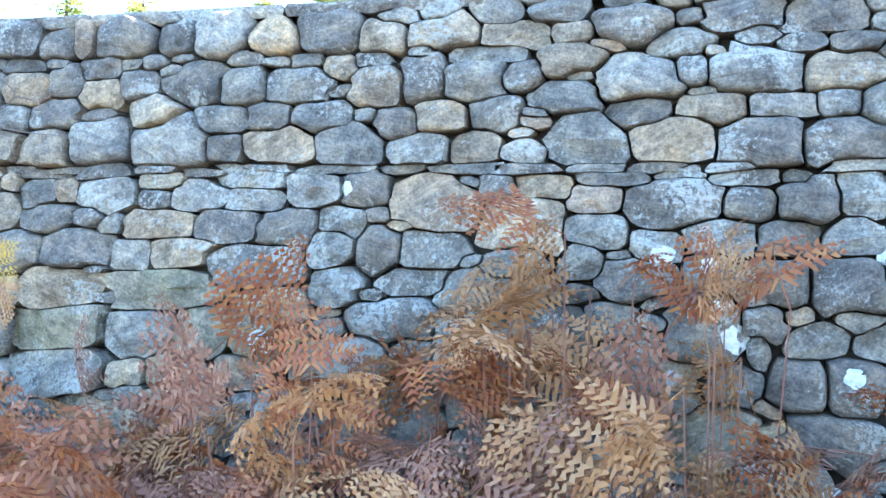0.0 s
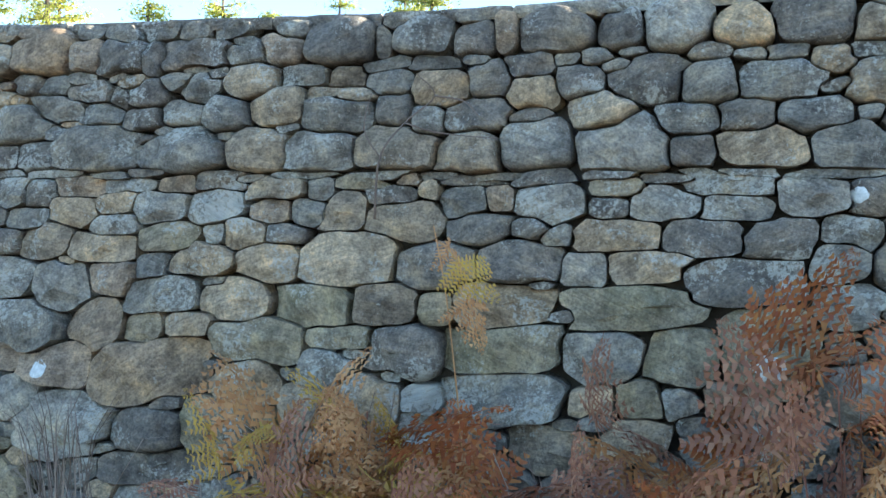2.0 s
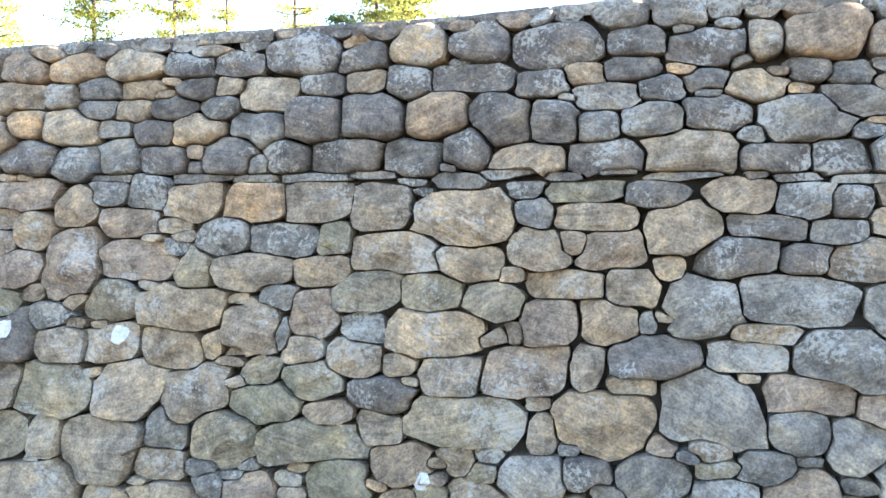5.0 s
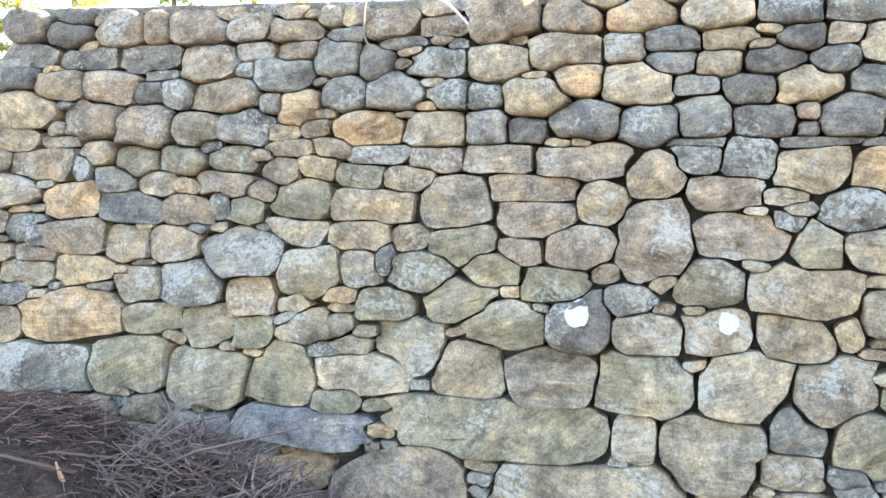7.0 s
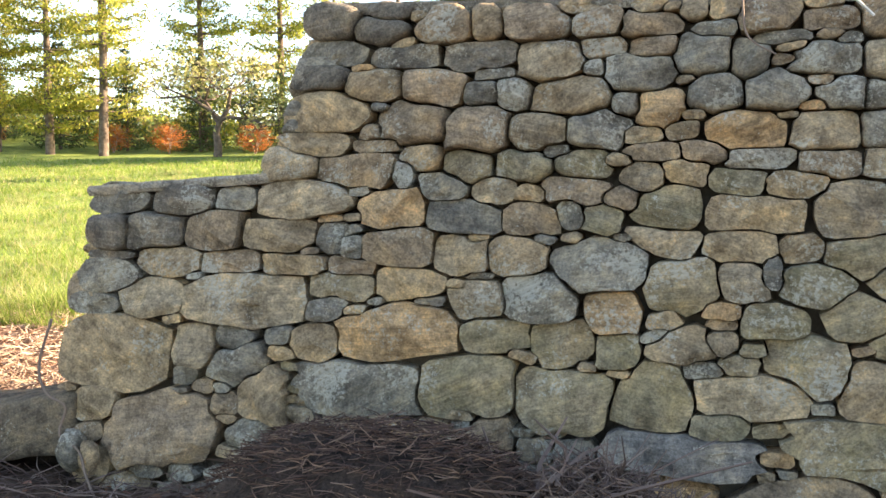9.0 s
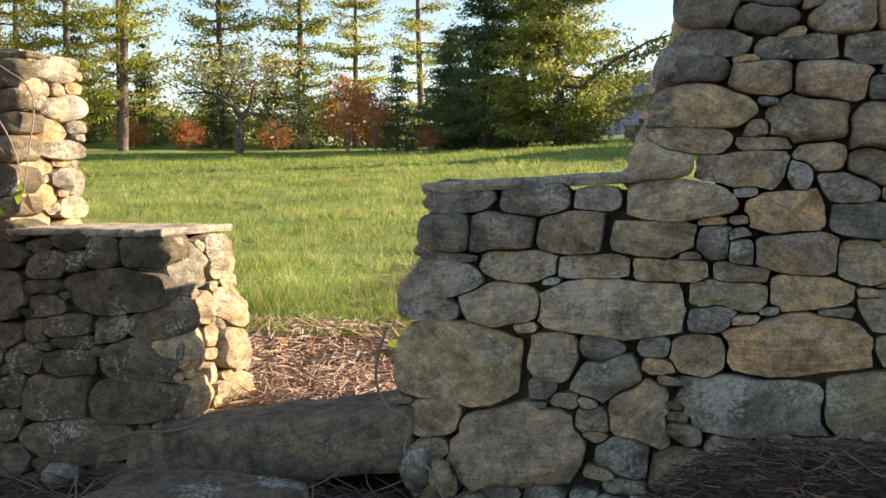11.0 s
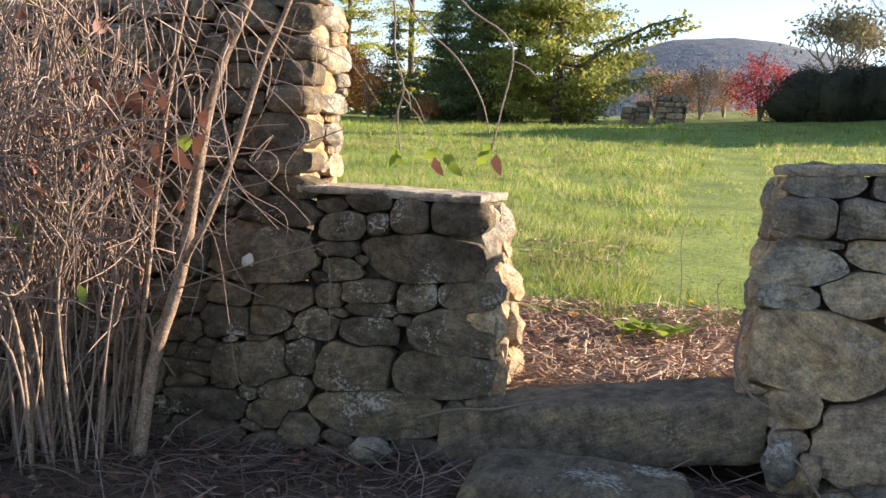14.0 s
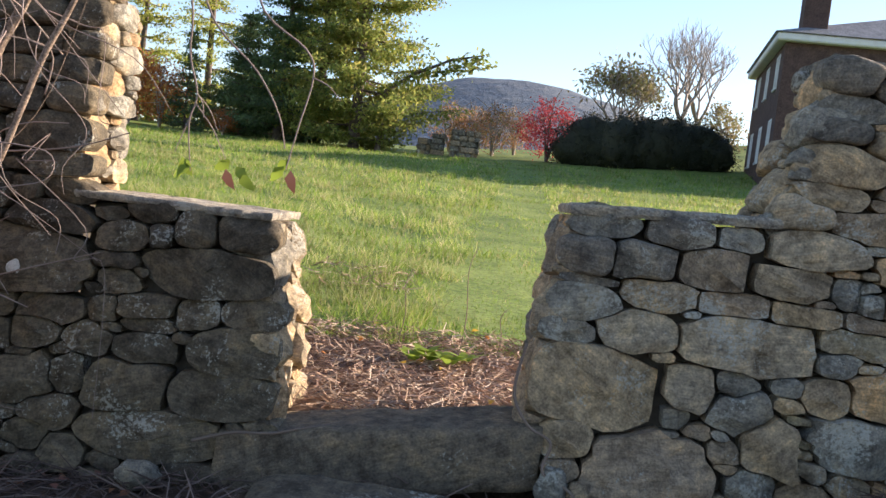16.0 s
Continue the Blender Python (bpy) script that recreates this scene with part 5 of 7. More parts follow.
litter_leaves(26, LEAF_GOLD, "golden_leaves", "few yellow and orange leaves dropped on straw", (-1.5, 1.6, 0.4, 2.6), 5, 0.06)


def weed(x, y, n, seed, h=0.1):
    root = new("green_weed")
    root.location = (x, y, ground_z(x, y))
    rng = np.random.default_rng(seed)
    for k in range(n):
        verts, faces = [], []
        g = 6.283 * k / n + rng.uniform(-0.4, 0.4)
        d = Vector((math.cos(g), math.sin(g), 0.9)).normalized()
        leaf_card(verts, faces, Vector((0, 0, 0.02)) + d * 0.03, d, Vector((0, 0, 1)), rng.uniform(0.08, 0.13), rng.uniform(0.06, 0.09), 0.15)
        child("leaf", mesh_of("leaf", verts, faces, [LEAF_GREEN], True), root)
    tagged(root, "low bright green broad-leaved weed growing in straw mulch", "weed", "weeds in the mulch")


for k, (x, y) in enumerate(((0.02, 1.62), (0.13, 1.66), (0.24, 1.60), (0.33, 1.72), (0.08, 1.78))):
    weed(x, y, 7, 60 + k)



# ---- bracken ----
def frond_mesh(name, seed, mat, length=0.62, pairs=12, droop=0.5, width=0.24):
    """A dead bracken frond: arching stalk, paired side blades, each cut into leaflets."""
    rng = np.random.default_rng(seed)
    verts, faces = [], []

    def at(f):
        return Vector((length * (f - 0.15 * droop * f * f), rng_side * length * 0.12 * f * f, length * (0.55 * f - droop * 0.75 * f * f)))
    rng_side = rng.normal(0, 1)
    stalk = [at(i / 10) for i in range(11)]
    for i in range(10):
        b = len(verts)
        r = 0.0035 * (1 - i / 12)
        for p, rr in ((stalk[i], r), (stalk[i + 1], r * 0.9)):
            for a in (0, 2.1, 4.2):
                verts.append(p + Vector((0, math.cos(a) * rr, math.sin(a) * rr)))
        for j in range(3):
            faces.append((b + j, b + (j + 1) % 3, b + 3 + (j + 1) % 3, b + 3 + j))
    for k in range(pairs):
        f = 0.22 + 0.77 * k / (pairs - 1)
        p = at(f)
        ax = (at(min(f + 0.02, 1)) - at(f - 0.02)).normalized()
        ln = width * (1 - (f - 0.22) / 0.78) ** 0.8 * rng.uniform(0.8, 1.1) + 0.015
        for s in (-1, 1):
            if rng.random() < 0.06:
                continue
            side = ax.cross(Vector((0, 0, 1))).normalized() * s
            d = (side + ax * 0.45 + Vector((0, 0, rng.normal(-0.25, 0.22)))).normalized()
            n = max(3, int(ln / 0.030))
            for q in range(n):
                g = (q + 0.4) / n
                c = p + d * ln * g + Vector((0, 0, -0.25 * ln * g * g))
                lw = ln * 0.24 * (1 - g) ** 0.7 + 0.011
                for e in (-1, 1):
                    dd = (ax * e * 0.9 + d * 0.55 + Vector((0, 0, rng.normal(-0.2, 0.3)))).normalized()
                    b = len(verts)
                    wv = d * (ln / n) * 0.36
                    verts += [c - wv, c + wv, c + dd * lw + wv * 0.35, c + dd * lw * 0.9 - wv * 0.5]
                    faces.append((b, b + 1, b + 2, b + 3))
    return mesh_of(name, verts, faces, [mat])


RUST = leaf_material("bracken_rust", [(0.36, 0.12, 0.04), (0.44, 0.17, 0.055), (0.30, 0.095, 0.045), (0.48, 0.22, 0.07)], 0.7, 0.25)
BROWN = leaf_material("bracken_brown", [(0.32, 0.15, 0.085), (0.40, 0.20, 0.115), (0.26, 0.12, 0.075), (0.46, 0.26, 0.15)], 0.75, 0.2)
AMBER = leaf_material("bracken_amber", [(0.50, 0.26, 0.10), (0.58, 0.34, 0.15), (0.42, 0.20, 0.075)], 0.7, 0.3)
YELLOW = leaf_material("bracken_yellow", [(0.58, 0.38, 0.07), (0.50, 0.34, 0.08), (0.60, 0.36, 0.09)], 0.65, 0.35)
FRONDS = {}
for tone, m in (("rust", RUST), ("brown", BROWN), ("amber", AMBER), ("yellow", YELLOW)):
    FRONDS[tone] = [frond_mesh("frond", 40 + q + 7 * len(tone), m, 0.55 + 0.05 * q, 11 + q, 0.25 + 0.11 * q) for q in range(5)]


def bracken(x, y, h, n, tones, seed, spread=0.25, scale=1.0):
    """A clump of dead fronds on stalks of up to h metres."""
    rng = np.random.default_rng(seed)
    root = new("bracken_fern")
    gz = front_z(x, y) - 0.01
    root.location = (x, y, gz)
    for k in range(int(n * 1.15)):
        hh = 1.1 * h * rng.uniform(0.25, 1.0)
        g = rng.uniform(0, 360)
        px, py = rng.normal(0, spread * 0.6), rng.normal(0, spread * 0.35)
        if y + py > -0.3:
            py = -0.3 - y
        tone = tones[int(rng.integers(len(tones)))]
        m = pose(px, py, hh, rng.normal(0, 38), rng.normal(0, 38), g) @ Matrix.Scale(scale * rng.uniform(0.45, 0.85), 4)
        fx = math.cos(math.radians(g))
        child("frond", FRONDS[tone][int(rng.integers(5))], root, m)
        stem_v, stem_f, b = [], [], 0
        for p, r in ((Vector((px * 0.6, py * 0.6, 0)), 0.004), (Vector((px, py, hh)), 0.003)):
            for a in (0, 2.1, 4.2):
                stem_v.append(p + Vector((math.cos(a) * r, math.sin(a) * r, 0)))
        for j in range(3):
            stem_f.append((b + j, b + (j + 1) % 3, b + 3 + (j + 1) % 3, b + 3 + j))
        child("stalk", mesh_of("stalk", stem_v, stem_f, [BROWN]), root)
    colour = {"rust": "rust-red", "brown": "brown", "amber": "amber", "yellow": "yellow"}[tones[0]]
    tagged(root, colour + " dead bracken fern with drooping fronds against the wall", "fern", "bracken along the wall")


CLUMPS = (
    (12.15, -0.42, 1.22, 10, ("rust", "amber", "rust")), (12.0, -0.50, 1.0, 13, ("amber", "rust")), (12.55, -0.48, 1.05, 11, ("amber", "brown", "rust")),
    (12.35, -0.62, 0.75, 12, ("brown", "amber")), (11.65, -0.5, 0.92, 12, ("amber", "rust", "brown")), (11.3, -0.46, 1.12, 12, ("rust", "rust", "amber")),
    (11.45, -0.62, 0.7, 12, ("brown", "amber")), (11.0, -0.62, 0.62, 12, ("rust", "brown")), (10.75, -0.55, 0.68, 11, ("amber", "rust", "brown")),
    (10.45, -0.62, 0.52, 12, ("brown", "rust")), (12.85, -0.55, 0.72, 12, ("brown", "rust", "brown")), (13.2, -0.5, 0.95, 10, ("rust", "brown")),
    (13.05, -0.75, 0.6, 12, ("brown", "amber")), (12.6, -0.85, 0.5, 12, ("brown", "amber")), (12.0, -0.85, 0.5, 12, ("amber", "brown")), (11.4, -0.85, 0.48, 12, ("brown", "amber")),
    (10.8, -0.85, 0.42, 12, ("brown", "rust")), (10.2, -0.7, 0.5, 10, ("brown", "yellow")), (9.95, -0.55, 0.62, 15, ("yellow", "amber", "rust")), (9.62, -0.52, 0.72, 18, ("yellow", "amber", "amber")), (9.8, -0.5, 0.66, 15, ("amber", "rust", "yellow")),
    (9.45, -0.72, 0.5, 9, ("yellow", "brown")), (10.1, -0.9, 0.36, 10, ("brown", "amber")))
for k, (x, y, h, n, tones) in enumerate(CLUMPS):
    bracken(x, y, h, n, tones, 100 + k)
for k in range(16):
    rr = np.random.default_rng(300 + k)
    bracken(10.3 + 0.2 * k + rr.normal(0, 0.05), rr.uniform(-1.05, -0.6), rr.uniform(0.32, 0.55), 9, ("brown", "amber", "rust", "brown")[k % 4:] + ("brown",), 400 + k, 0.3, 0.9)


# ---- curving stems ----
def tube(name, pts, r0, r1, mat, parent, sides=6, label=""):
    """A tapered stem along a smooth line through pts."""
    pts = [Vector(p) for p in pts]
    fine = []
    for i in range(len(pts) - 1):
        a, b, c, d = pts[max(i - 1, 0)], pts[i], pts[i + 1], pts[min(i + 2, len(pts) - 1)]
        for q in range(5):
            t = q / 5
            fine.append(0.5 * ((2 * b) + (c - a) * t + (2 * a - 5 * b + 4 * c - d) * t * t + (3 * b - a - 3 * c + d) * t ** 3))
    fine.append(pts[-1])
    verts, faces = [], []
    n = len(fine)
    for i, p in enumerate(fine):
        d = (fine[min(i + 1, n - 1)] - fine[max(i - 1, 0)]).normalized()
        s = d.cross(Vector((0.3, 1, 0.2))).normalized()
        u = s.cross(d)
        r = (r0 + (r1 - r0) * i / (n - 1)) * (1 + 0.12 * noise.noise(p * 14))
        for j in range(sides):
            a = 6.283 * j / sides
            verts.append(p + (s * math.cos(a) + u * math.sin(a)) * r)
    for i in range(n - 1):
        for j in range(sides):
            faces.append((i * sides + j, i * sides + (j + 1) % sides, (i + 1) * sides + (j + 1) % sides, (i + 1) * sides + j))
    faces.append(tuple(reversed(range(sides))))
    if parent is None:
        return new(name, mesh_of(name, verts, faces, [mat], True))
    return child(name, mesh_of(name, verts, faces, [mat], True), parent, None, label)


# a yellow frond hanging before the wall, dry grass stems beside it
single = new("bracken_fern")
single.location = (10.05, -0.42, front_z(10.05, -0.42))
for k, (dx, dz, ry, s) in enumerate(((0.0, 1.34, 62, 0.42), (0.03, 1.22, 75, 0.4), (-0.06, 1.38, 40, 0.34))):
    child("frond", FRONDS["amber" if k else "yellow"][k], single, pose(dx, 0, dz, 80, ry, 20 + 30 * k) @ Matrix.Scale(s, 4))
tube("stalk", [(0.0, 0, 0), (0.05, 0, 0.5), (0.0, 0, 1.12), (-0.05, 0, 1.42)], 0.004, 0.002, AMBER, single)
tagged(single, "single tall amber bracken stalk with a shrivelled frond", "fern", "bracken along the wall")


def dry_tuft(x, y, n, h, seed, name, label, spread=0.2):
    root = new(name)
    root.location = (x, y, front_z(x, y) - 0.02)
    rng = np.random.default_rng(seed)
    for k in range(n):
        bx, by = rng.normal(0, spread * 0.4), rng.normal(0, spread * 0.3)
        lean = rng.normal(0, spread)
        hh = h * rng.uniform(0.45, 1.0)
        if by + y > -0.25:
            by = -0.25 - y
        child("stem", tube_mesh_cache(bx, by, lean, hh, rng), root)
    tagged(root, label, "dry stems", "dry stem tufts at the wall")


def tube_mesh_cache(bx, by, lean, hh, rng):
    pts = [Vector((bx, by, 0)), Vector((bx + lean * 0.25, by, hh * 0.4)), Vector((bx + lean * 0.7, by - 0.04, hh * 0.8)), Vector((bx + lean * 1.3, by - 0.06, hh * rng.uniform(0.85, 1.0)))]
    verts, faces = [], []
    for i, p in enumerate(pts):
        r = 0.0032 * (1 - i / 5)
        for a in (0, 2.1, 4.2):
            verts.append(p + Vector((math.cos(a) * r, math.sin(a) * r, 0)))
    for i in range(3):
        for j in range(3):
            faces.append((i * 3 + j, i * 3 + (j + 1) % 3, i * 3 + 3 + (j + 1) % 3, i * 3 + 3 + j))
    return mesh_of("stem", verts, faces, [STRAW if rng.random() < 0.5 else TWIG], True)


dry_tuft(8.50, -0.42, 60, 0.9, 71, "dry_grass_tuft", "tuft of tall dry brown stems leaning against the wall", 0.16)
dry_tuft(9.25, -0.45, 16, 0.8, 72, "dry_grass_tuft", "sparse dead stems before the wall", 0.25)
dry_tuft(9.7, -0.5, 26, 0.95, 73, "dry_grass_tuft", "thin dead stalks standing among yellow bracken", 0.25)
dry_tuft(10.4, -0.5, 22, 0.8, 74, "dry_grass_tuft", "thin dead stalks among brown bracken", 0.3)
dry_tuft(7.6, -0.4, 10, 0.5, 75, "dry_grass_tuft", "few short dead stems at the wall foot", 0.25)

# creeping vine on the wall face
vine = tube("creeping_vine", [(9.62, -0.02, 1.02), (9.66, -0.06, 1.25), (9.75, -0.03, 1.38), (9.86, -0.0, 1.48), (9.80, -0.02, 1.56)], 0.005, 0.002, TWIG, None)
tagged(vine, "thin bare vine creeping over the wall stones", "vine")
for k, pts in enumerate((((9.75, -0.03, 1.38), (9.9, -0.06, 1.33), (10.12, -0.05, 1.30)), ((9.66, -0.06, 1.25), (9.6, -0.07, 1.36), (9.62, -0.04, 1.5)), ((9.86, 0.0, 1.48), (9.98, -0.02, 1.45), (10.04, -0.03, 1.39)))):
    tube("shoot", pts, 0.0035, 0.0015, TWIG, vine)
stick = tube("loose_stick", [(3.90, 0.06, 1.93), (3.97, 0.03, 1.89), (4.06, 0.02, 1.80)], 0.007, 0.005, plain_material("bleached_wood", (0.5, 0.47, 0.42), (0.7, 0.66, 0.6), 30.0), None)
tagged(stick, "short bleached white stick lying on the wall stones", "stick")
twig = tube("hanging_twig", [(3.60, 0.10, 1.97), (3.60, 0.06, 1.86), (3.62, 0.04, 1.75), (3.72, 0.04, 1.68)], 0.006, 0.003, TWIG, None)
tagged(twig, "thin dry twig hanging over the wall's face", "twig")


# ---- the bare shrub ----
def shrub():
    root = new("bare_shrub")
    root.location = (0, 0, 0)
    rng = np.random.default_rng(17)
    gz = front_z(-2, -0.4) - 0.03
    leaves = []
    # two leading stems
    tube("stem", [(-1.91, -0.58, gz), (-1.84, -0.6, 0.24), (-1.72, -0.6, 0.65), (-1.66, -0.6, 1.08), (-1.59, -0.6, 1.44), (-1.46, -0.6, 1.76), (-1.2, -0.65, 2.4)], 0.031, 0.015, BARK, root, 9, "stout brown leaning main stem")
    tube("stem", [(-1.70, -0.61, 0.70), (-1.62, -0.68, 0.79), (-1.56, -0.7, 0.88), (-1.46, -0.7, 1.13), (-1.35, -0.7, 1.49), (-1.26, -0.7, 1.70), (-1.1, -0.72, 2.1)], 0.015, 0.010, BARK, root, 7)
    tube("stem", [(-1.98, -0.52, gz), (-1.93, -0.55, 0.3), (-1.86, -0.6, 0.8), (-1.8, -0.62, 1.3), (-1.7, -0.62, 1.9)], 0.014, 0.008, BARK, root, 6)
    # the thicket of thin stems
    for k in range(125):
        x, y = rng.uniform(-3.2, -2.0), rng.uniform(-0.85, -0.3)
        h = rng.uniform(1.2, 2.5)
        lean, lean_y = rng.normal(0.25, 0.38), rng.uniform(-0.45, -0.02)
        pts = [Vector((x, y, front_z(x, y) - 0.03))]
        for q in range(1, 5):
            f = q / 4
            pts.append(Vector((x + lean * f + rng.normal(0, 0.10), min(y + lean_y * f + rng.normal(0, 0.03), -0.12), h * f)))
        r = rng.uniform(0.003, 0.009)
        tube("stem", pts, r, r * 0.4, BARK if rng.random() < 0.6 else PALE_TWIG, root, 5)
        for s in range(7):
            i = int(rng.integers(1, 4))
            p = pts[i].lerp(pts[i + 1], rng.random())
            d = Vector((rng.normal(0, 0.6), rng.normal(-0.15, 0.4), rng.normal(0.15, 0.5)))
            ln = rng.uniform(0.2, 0.75)
            e = p + d * ln
            e.y = min(e.y, -0.1)
            m2 = (p + e) / 2 + Vector((rng.normal(0, 0.05), rng.normal(0, 0.03), rng.normal(0.03, 0.06)))
            m2.y = min(m2.y, -0.1)
            tube("twig", [p, m2, e], 0.0042, 0.0018, PALE_TWIG, root, 4)
            if rng.random() < 0.25 and e.z > 0.6:
                leaves.append(e)
    # drooping thin tendrils
    for k in range(80):
        x, y, z = rng.uniform(-2.9, -1.4), rng.uniform(-0.95, -0.5), rng.uniform(0.9, 2.0)
        pts = [Vector((x, y, z))]
        for q in range(4):
            pts.append(pts[-1] + Vector((rng.normal(0.06, 0.1), rng.normal(-0.02, 0.04), rng.normal(-0.12, 0.12))))
        tube("tendril", pts, 0.0028, 0.0014, PALE_TWIG, root, 4)
    for k, p in enumerate(leaves[:46]):
        verts, faces = [], []
        leaf_card(verts, faces, p, rand_dir(rng, -0.6), rand_dir(rng), rng.uniform(0.05, 0.11), rng.uniform(0.04, 0.07), 0.25)
        child("leaf", mesh_of("leaf", verts, faces, [LEAF_GREEN if k % 3 == 0 else LEAF_BROWN], True), root)
    for k in range(18):
        verts, faces = [], []
        p = Vector((rng.normal(-1.95, 0.22), rng.uniform(-0.85, -0.7), rng.normal(1.22, 0.14)))
        leaf_card(verts, faces, p, Vector((rng.normal(0, 0.5), rng.normal(0, 0.3), -0.8)).normalized(), Vector((rng.normal(0, 0.6), -1, 0.2)).normalized(), rng.uniform(0.08, 0.13), rng.uniform(0.05, 0.08), 0.25)
        child("leaf", mesh_of("leaf", verts, faces, [LEAF_BROWN], True), root, None, "withered red-brown leaf")
        tube("twig", [p, p + Vector((0.05, 0.05, 0.08)), p + Vector((0.0, 0.15, 0.2))], 0.002, 0.003, PALE_TWIG, root, 4)
    # an outlying bough with hanging twigs and a few last green leaves
    tube("bough", [(-1.36, -0.72, 1.78), (-1.1, -0.95, 2.15), (-0.75, -1.2, 2.2), (-0.37, -1.3, 2.1), (0.0, -1.32, 2.05)], 0.012, 0.005, BARK, root, 6)
    hang = (((-0.75, -1.22, 2.18), (-0.60, -1.3, 1.72), (-0.585, -1.3, 1.55), (-0.55, -1.3, 1.43), (-0.565, -1.3, 1.34), (-0.545, -1.3, 1.20)),
            ((-0.37, -1.3, 2.1), (-0.40, -1.3, 1.74), (-0.24, -1.3, 1.60), (-0.21, -1.3, 1.52), (-0.235, -1.3, 1.38), (-0.26, -1.3, 1.24)),
            ((-0.62, -1.25, 2.1), (-0.55, -1.3, 1.70), (-0.38, -1.3, 1.52), (-0.30, -1.3, 1.40), (-0.27, -1.3, 1.30)))
    drop = Vector((-0.045, 0, -0.04))
    for pts in hang:
        tube("hanging_twig", [Vector(p) + drop for p in pts], 0.004, 0.002, PALE_TWIG, root, 5)
    for a, b in (((-0.55, -1.3, 1.43), (-0.52, -1.31, 1.36)), ((-0.55, -1.3, 1.43), (-0.48, -1.29, 1.33)), ((-0.56, -1.3, 1.38), (-0.6, -1.3, 1.25)), ((-0.21, -1.3, 1.52), (-0.12, -1.3, 1.46)), ((-0.55, -1.3, 1.40), (-0.44, -1.3, 1.24))):
        a, b = Vector(a) + drop, Vector(b) + drop
        tube("hanging_twig", [a, (Vector(a) + Vector(b)) / 2 + Vector((0.005, 0, 0.01)), b], 0.0025, 0.0012, PALE_TWIG, root, 4)
    for k, p in enumerate(((-0.575, -1.3, 1.24), (-0.545, -1.3, 1.22), (-0.43, -1.3, 1.25), (-0.41, -1.3, 1.23), (-0.40, -1.3, 1.21), (-0.255, -1.3, 1.27), (-0.265, -1.3, 1.25), (-0.245, -1.3, 1.24), (-0.44, -1.3, 1.22))):
        verts, faces = [], []
        leaf_card(verts, faces, Vector(p) + drop, Vector((rng.normal(0, 0.5), rng.normal(0, 0.3), -1)).normalized(), Vector((rng.normal(0, 0.5), -1, 0)).normalized(), rng.uniform(0.05, 0.075), rng.uniform(0.03, 0.042), 0.2)
        child("leaf", mesh_of("leaf", verts, faces, [LEAF_GREEN if k < 7 else LEAF_BROWN], True), root, None, "last green leaf")
    tagged(root, "leafless thicket shrub of pale tangled stems against the wall", "shrub")


shrub()

# vine root running along the threshold
tagged(tube("creeping_root", [(-0.76, -0.27, 0.06), (-0.6, -0.27, 0.115), (-0.45, -0.22, 0.12), (-0.3, -0.15, 0.15), (-0.1, -0.02, 0.17), (0.1, 0.1, 0.2)], 0.008, 0.005, TWIG, None), "pale bare root creeping over the threshold edge", "root")
tagged(tube("creeping_root", [(0.56, -0.14, 0.62), (0.53, -0.2, 0.42), (0.60, -0.25, 0.30), (0.70, -0.25, 0.24), (0.68, -0.27, 0.12), (0.80, -0.3, 0.06), (0.86, -0.34, -0.03), (0.95, -0.4, -0.11)], 0.007, 0.006, TWIG, None), "grey bare root climbing the wall beside the threshold", "root")
for k, (x, y, h) in enumerate(((0.28, 1.72, 0.75), (-0.12, 2.2, 0.5), (0.52, 2.0, 0.35))):
    z = ground_z(x, y)
    st = tube("dead_stalk", [(x, y, z - 0.02), (x + 0.03, y, z + h * 0.4), (x + 0.01, y, z + h * 0.8), (x + 0.05, y, z + h)], 0.004, 0.002, TWIG, None)
    tagged(st, "thin upright dead stalk standing in the mulch", "stalk", "stalks in the mulch")



# ---- meadow grass ----
def meadow():
    rng = np.random.default_rng(55)
    n = 120000
    verts, faces = [], []
    for k in range(n):
        f = rng.random()
        y = 2.15 + 40 * f ** 2.0
        x = rng.uniform(-0.75 * (y + 4) - 1.0, 0.32 * (y + 4) + 1)
        path = abs(x - (0.5 + 0.045 * y)) < 0.6
        if y < 2.6 and rng.random() < 0.4:
            continue
        clump = noise.noise(Vector((x * 0.9, y * 0.9, 1)))
        h = (0.045 + 0.13 * max(0, clump + 0.15)) * rng.uniform(0.6, 1.5) * (0.5 if path else 1.0) * (1 + y * 0.02)
        g = rng.uniform(0, 6.28)
        w = 0.0035 * (1 + y * 0.12)
        z = ground_z(x, y) - 0.01
        lean = Vector((rng.normal(0, 0.5), rng.normal(0, 0.5), 0)) * h
        b = len(verts)
        verts += [(x - w * math.cos(g), y - w * math.sin(g), z), (x + w * math.cos(g), y + w * math.sin(g), z), (x + lean.x, y + lean.y, z + h)]
        faces.append((b, b + 1, b + 2))
    mat = leaf_material("grass_blade", [(0.14, 0.23, 0.03), (0.23, 0.34, 0.05), (0.34, 0.39, 0.09), (0.16, 0.26, 0.035), (0.44, 0.38, 0.17)], 0.5, 0.55)
    tagged(new("meadow_grass", mesh_of("meadow_grass", verts, faces, [mat])), "bright backlit autumn meadow grass with seed-yellow patches", "grass", kind="stuff")


